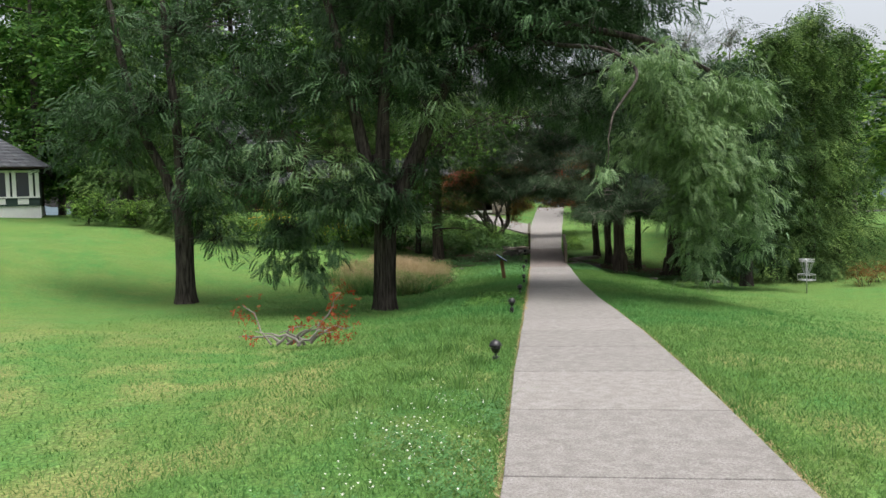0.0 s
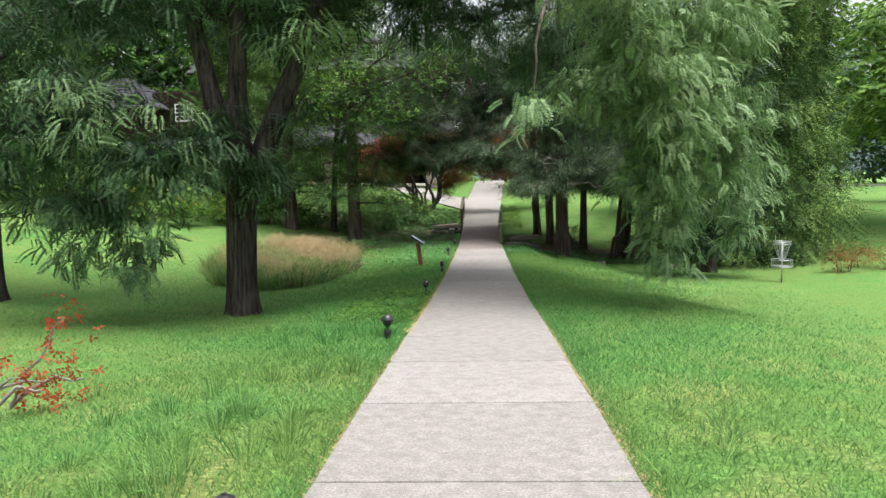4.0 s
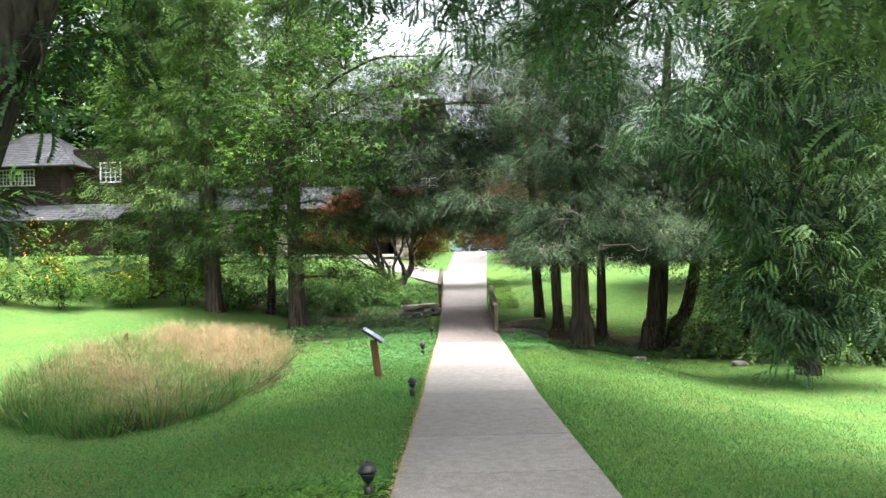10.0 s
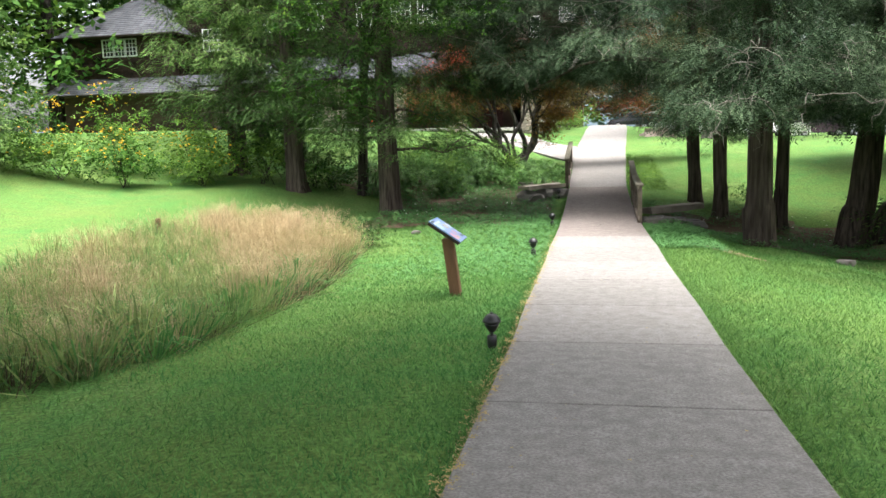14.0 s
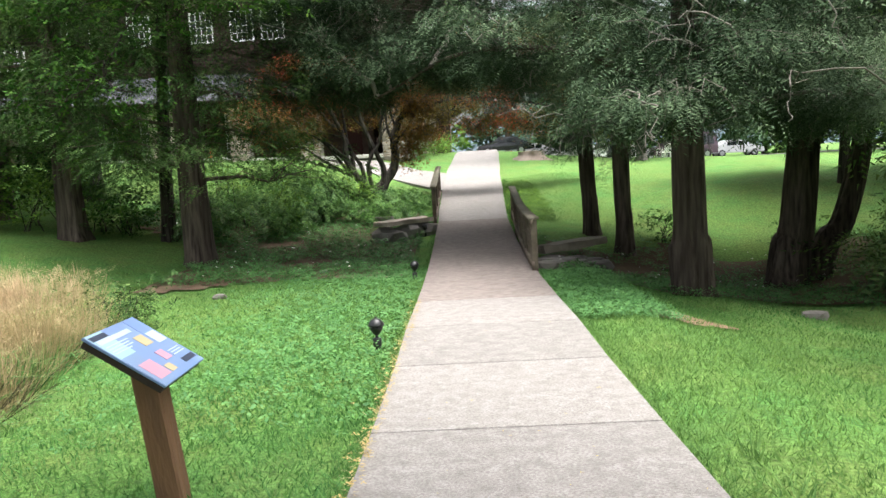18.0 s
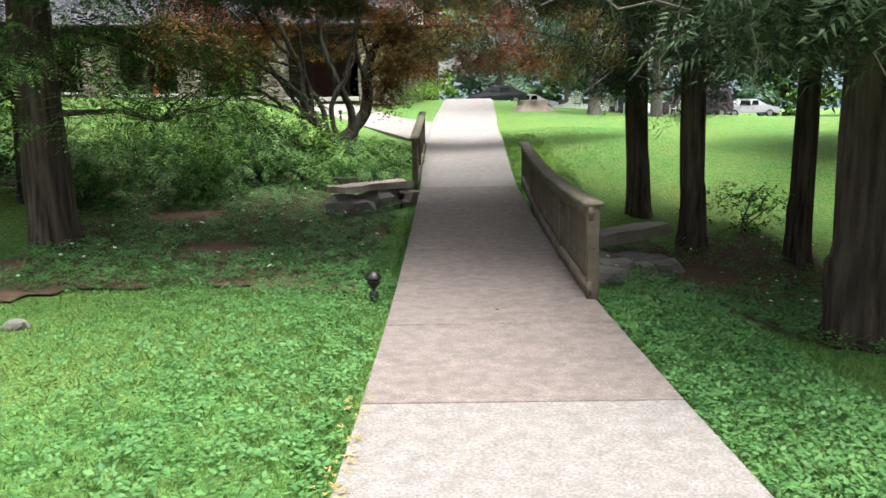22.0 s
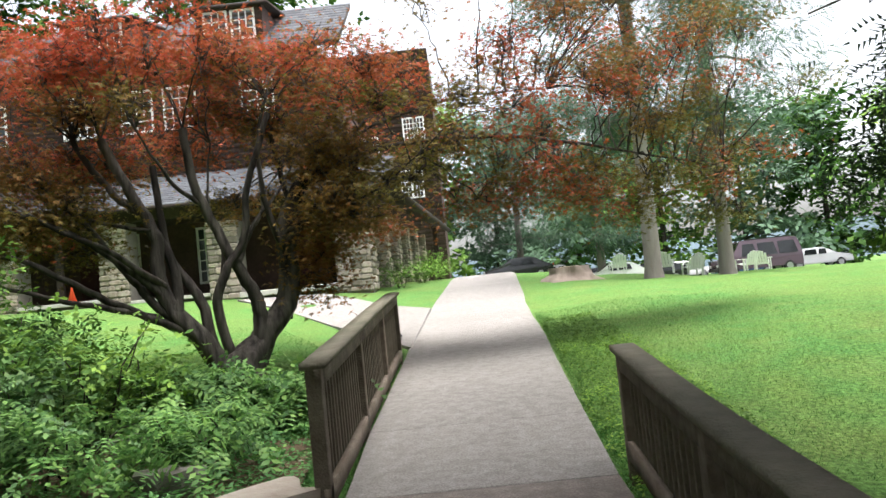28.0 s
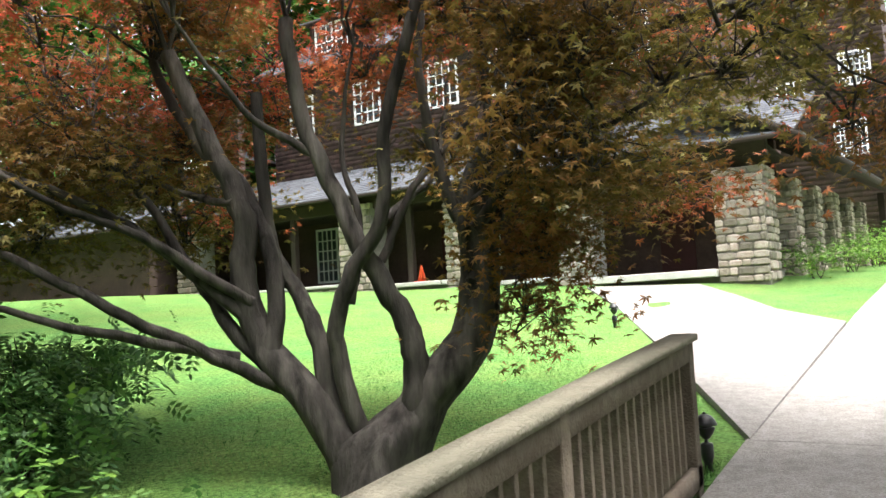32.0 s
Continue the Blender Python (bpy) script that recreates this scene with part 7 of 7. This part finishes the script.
# broad strap-leaved tussocks and dark thatch along the near rim of the bed
edge_u = np.linspace(-0.99, 0.55, 46) + rng.normal(size=46) * 0.02
ey = 20.1 + 5.9 * edge_u
ex = -6.9 - 0.5 * edge_u + 0.3 * edge_u**2 + 2.15 * np.sqrt(np.clip(1 - edge_u**2, 0, 1)) + rng.normal(size=46) * 0.15
tufts("strap_tussock", ex[::2], ey[::2], 40, 0.42, 0.024, 0.3, M_BLADE, "broad green strap leaves at the rim of the grass bed")
tufts("thatch_tussock", ex[1::2], ey[1::2], 60, 0.34, 0.012, 0.34, M_THATCH, "dark matted tussocks at the rim of the grass bed")
ex2, ey2 = rng.uniform(-8.2, -5.0, 16), rng.uniform(14.6, 16.2, 16)
ok = in_bed(ex2, ey2)
tufts("strap_tussock", ex2[ok], ey2[ok], 40, 0.5, 0.026, 0.3, M_RUSH, "pale green strap leaves at the tip of the grass bed")

# ragged tufts of taller grass along the verge
gx_, gy_ = -1.15 - np.abs(rng.normal(size=170)) * 0.9, rng.uniform(-6, 8, 170)
tufts("verge_tufts", gx_, gy_, 34, 0.16, 0.008, 0.12, M_BLADE, "longer uncut tufts of grass round the path lamps")
gx_, gy_ = 1.1 + np.abs(rng.normal(size=50)) * 0.5, rng.uniform(-8, 24, 50)
tufts("verge_tufts", gx_, gy_, 30, 0.12, 0.008, 0.12, M_BLADE, "longer uncut tufts of grass beside the path")
n = 5000
ye = rng.uniform(-13, 6, n)
blades("dry_verge_grass", HALF - 0.02 + np.abs(rng.normal(size=n)) * 0.06, ye, 0.03, 0.012, 1.4, M_BLADE_DRY, rng, label="dry yellow grass and litter along the edge of the path")


def shrub(name, x, y, rx, ry, h, seed, mat, label, template=None, size=0.16, n=60, per=10, extra=None, category="shrub", spread=0.22):
    z = land1(x, y)
    r = np.random.default_rng(seed)
    top = empty(name, 0, 0, 0, label=label, category=category)
    for i in range(5):
        stems = Soup()
        a, q = r.uniform(0, 6.28), r.uniform(0.2, 0.9)
        stems.tube(bend((x + r.normal() * 0.1, y + r.normal() * 0.1, z - 0.05), (x + math.cos(a) * rx * q, y + math.sin(a) * ry * q, z + h * r.uniform(0.5, 0.95)), 0.1, 6, 0.03, r), np.linspace(0.014, 0.004, 6), 5)
        stems.out("stem", M_BARK, top)
    leaves_of([((x, y, z + h * 0.52), (rx, ry, h * 0.5), n)], T_LEAVES if template is None else template, size, per, r, 0.3, spread, 0.45)[0].out("foliage", mat, top)
    if extra:
        leaves_of([((x, y, z + h * 0.75), (rx, ry, h * 0.4), max(6, n // 5))], T_STAR, 0.1, 7, r, 0.1, 0.2, 0.9)[0].out("flowers", extra, top, "yellow daisy flowers", kind="stuff")
    return top


# hedge and flower border below the lodge
border = [(-8.8, 33.2), (-10.8, 32.6), (-12.6, 31.6), (-14.5, 30.2), (-16.4, 29.6), (-18.4, 29.0), (-20.4, 28.2), (-22.4, 27.4), (-24.5, 26.4), (-11.0, 33.5), (-13.5, 33.0), (-16, 32.4), (-18.8, 31.6), (-21.5, 30.6)]
for k, (x, y) in enumerate(border):
    far = k >= 9
    flowers = M_YELLOW if k in (2, 3, 4, 11, 12) else None
    shrub("border_shrub", x, y, 1.3, 1.1, (2.3 if far else 1.5) + 0.4 * hash01(k), 200 + k, M_LEAF_LIT if k % 3 else M_LEAF,
          "lush green border shrub with yellow daisies" if flowers else "lush green border shrub behind the lawn", n=80, per=10, size=0.2, extra=flowers)
for k, (x, y, h) in enumerate(((-7.4, 33.4, 1.5), (-6.2, 35.0, 1.4), (-8.3, 35.6, 1.6), (-5.2, 36.4, 1.1), (-7.0, 37.5, 1.5), (-4.3, 35.4, 1.0), (-9.4, 33.2, 1.7), (-5.6, 38.6, 1.3), (-5.0, 37.4, 0.9), (-2.5, 35.9, 0.5),
                               (-3.9, 36.6, 0.8), (-2.1, 37.2, 0.4), (-3.4, 35.6, 0.7), (-6.6, 33.0, 1.2), (-8.0, 38.5, 1.8), (-5.0, 34.0, 0.9), (-5.4, 38.0, 0.9), (-6.6, 39.6, 1.2))):
    shrub("weed_thicket", x, y, 0.75, 0.7, h, 230 + k, M_WEED, "leafy green saplings and tall weeds by the stream", template=frond(4, 1.0, 0.4, 0.19, 0.45) if k % 2 else None, size=0.2 if k % 2 else 0.12, n=40, per=13)
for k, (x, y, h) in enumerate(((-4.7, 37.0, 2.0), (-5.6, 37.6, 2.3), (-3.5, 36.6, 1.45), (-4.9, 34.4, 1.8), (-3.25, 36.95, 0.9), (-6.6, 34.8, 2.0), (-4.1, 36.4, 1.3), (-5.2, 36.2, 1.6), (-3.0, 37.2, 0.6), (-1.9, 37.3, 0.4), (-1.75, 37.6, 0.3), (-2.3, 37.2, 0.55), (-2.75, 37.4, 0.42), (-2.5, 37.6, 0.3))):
    # the first six saplings are coloured as if sunlit
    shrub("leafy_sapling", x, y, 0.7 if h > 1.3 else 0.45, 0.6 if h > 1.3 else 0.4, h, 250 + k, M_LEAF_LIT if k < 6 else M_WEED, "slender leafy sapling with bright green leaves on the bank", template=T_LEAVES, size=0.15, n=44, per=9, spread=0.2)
shrub("dwarf_shrub", -5.0, 24.2, 0.46, 0.42, 0.6, 260, M_SPRUCE, "small rounded blue-green shrub at the tip of the grass bed", size=0.09, n=70, per=9)
shrub("dwarf_shrub", -24.0, 13.5, 0.8, 0.7, 0.9, 261, M_LEAF, "low grey-green shrub on the lawn", size=0.12, n=50, per=9)
for k, (x, y) in enumerate(((13.2, 21.8), (15.0, 22.0), (17.0, 21.5), (14.2, 23.0))):
    shrub("russet_shrub", x, y, 0.9, 0.7, 0.9, 270 + k, M_MAPLE_DARK, "low russet and green shrub below the evergreens", size=0.13, n=40, per=9)
for k, (x, y) in enumerate(((4.6, 32.6), (7.4, 31.5), (8.8, 30.0), (9.2, 27.6))):
    shrub("bank_shrub", x, y, 0.8, 0.7, 0.9, 280 + k, M_LEAF, "low green bushes on the stream bank", size=0.12, n=40, per=9)
for k, (x, y) in enumerate(((-1.6, 60.5), (-1.3, 63.0), (-1.0, 66.0), (-2.4, 58.2))):
    shrub("foundation_shrub", x, y, 0.9, 1.1, 1.0 + 0.5 * (k == 1), 290 + k, M_LEAF_LIT, "climbing green plant against the stone piers", size=0.13, n=50, per=9)

# ---------------------------------------------------------------- rocks
def rock(name, x, y, sx, sy, sz, seed, label, dz=0.0, rz=0.0, mat=None):
    r = random.Random(seed)
    bm = bmesh.new()
    bmesh.ops.create_icosphere(bm, subdivisions=2, radius=1)
    for v in bm.verts:
        n = noise.noise(v.co * 1.3 + Vector((seed, 0, 0))) * 0.35 + noise.noise(v.co * 3.1 + Vector((0, seed, 0))) * 0.12
        v.co *= 1 + n
        v.co.z = max(-0.5, min(0.6, v.co.z)) if sz < 0.25 else v.co.z
        v.co = Vector((v.co.x * sx, v.co.y * sy, v.co.z * sz))
    ob = part(name, bm, mat or M_ROCK, None, label, category="rock")
    ob.matrix_world = pose(x, y, land1(x, y) + dz, 0, 0, rz)
    return ob


def flat_stone(x, y, z, L, W, T, rz, seed):
    r = random.Random(seed)
    bm = boxed(-L / 2, -W / 2, -T, L / 2, W / 2, 0)
    bmesh.ops.subdivide_edges(bm, edges=list(bm.edges), cuts=5, use_grid_fill=True)
    for v in bm.verts:
        v.co += Vector((noise.noise(v.co * 4 + Vector((seed, 0, 0))), noise.noise(v.co * 4 + Vector((0, seed, 0))), 0.35 * noise.noise(v.co * 5 + Vector((0, 0, seed))))) * 0.1
    ob = part("stone_slab", bm, M_STONE, None, "flat pale capstone of the bridge abutment", category="stone")
    ob.matrix_world = pose(x, y, z, 0, 0, rz)


flat_stone(-1.75, 33.9, -0.86, 1.7, 0.5, 0.12, 46, 3)
flat_stone(2.05, 30.6, -1.28, 1.9, 0.36, 0.16, 40, 5)
for k, (x, y, s) in enumerate(((1.6, 29.9, 0.3), (1.3, 29.6, 0.27), (2.1, 30.35, 0.3), (2.5, 30.8, 0.3), (1.6, 29.2, 0.32), (2.0, 29.5, 0.26), (2.6, 30.6, 0.35), (1.4, 28.6, 0.3), (-1.35, 34.3, 0.46), (-1.75, 33.95, 0.44), (-2.15, 33.5, 0.46), (-2.5, 35.6, 0.3), (-3.0, 36.4, 0.35))):
    rock("boulder", x, y, s, s * 0.8, s * 0.7, 20 + k, "rough grey boulder in the bridge abutment", 0.05)
for k, (x, y, s) in enumerate(((-4.4, 26.6, 0.12), (-3.1, 29.3, 0.13), (7.8, 25.2, 0.25), (-2.2, 30.4, 0.1), (5.0, 25.6, 0.2), (3.9, 28.2, 0.2))):
    rock("boulder", x, y, s, s * 0.8, s * 0.6, 40 + k, "grey stone lying on the shaded ground", 0.02)

# ---------------------------------------------------------------- wooded ridge far away
xs = np.linspace(-900, 900, 120)
top_z = 30 + 24 * np.sin(xs / 260 + 0.6) + 10 * np.sin(xs / 70) + np.random.default_rng(2).normal(size=120) * 2
v, f = [], []
for i, (x, z) in enumerate(zip(xs, top_z)):
    v += [(x, 900, -20), (x, 960, z * 0.6), (x, 1050, z)]
    if i:
        b = 3 * i
        f += [(b - 3, b, b + 1, b - 2), (b - 2, b + 1, b + 2, b - 1)]
raw("backdrop_ridge", v, f, material("far_woods", (0.09, 0.13, 0.15), 0.95, 0.4, 0.02, 0), None, "distant blue-green wooded ridge", category="hill", kind="structure")
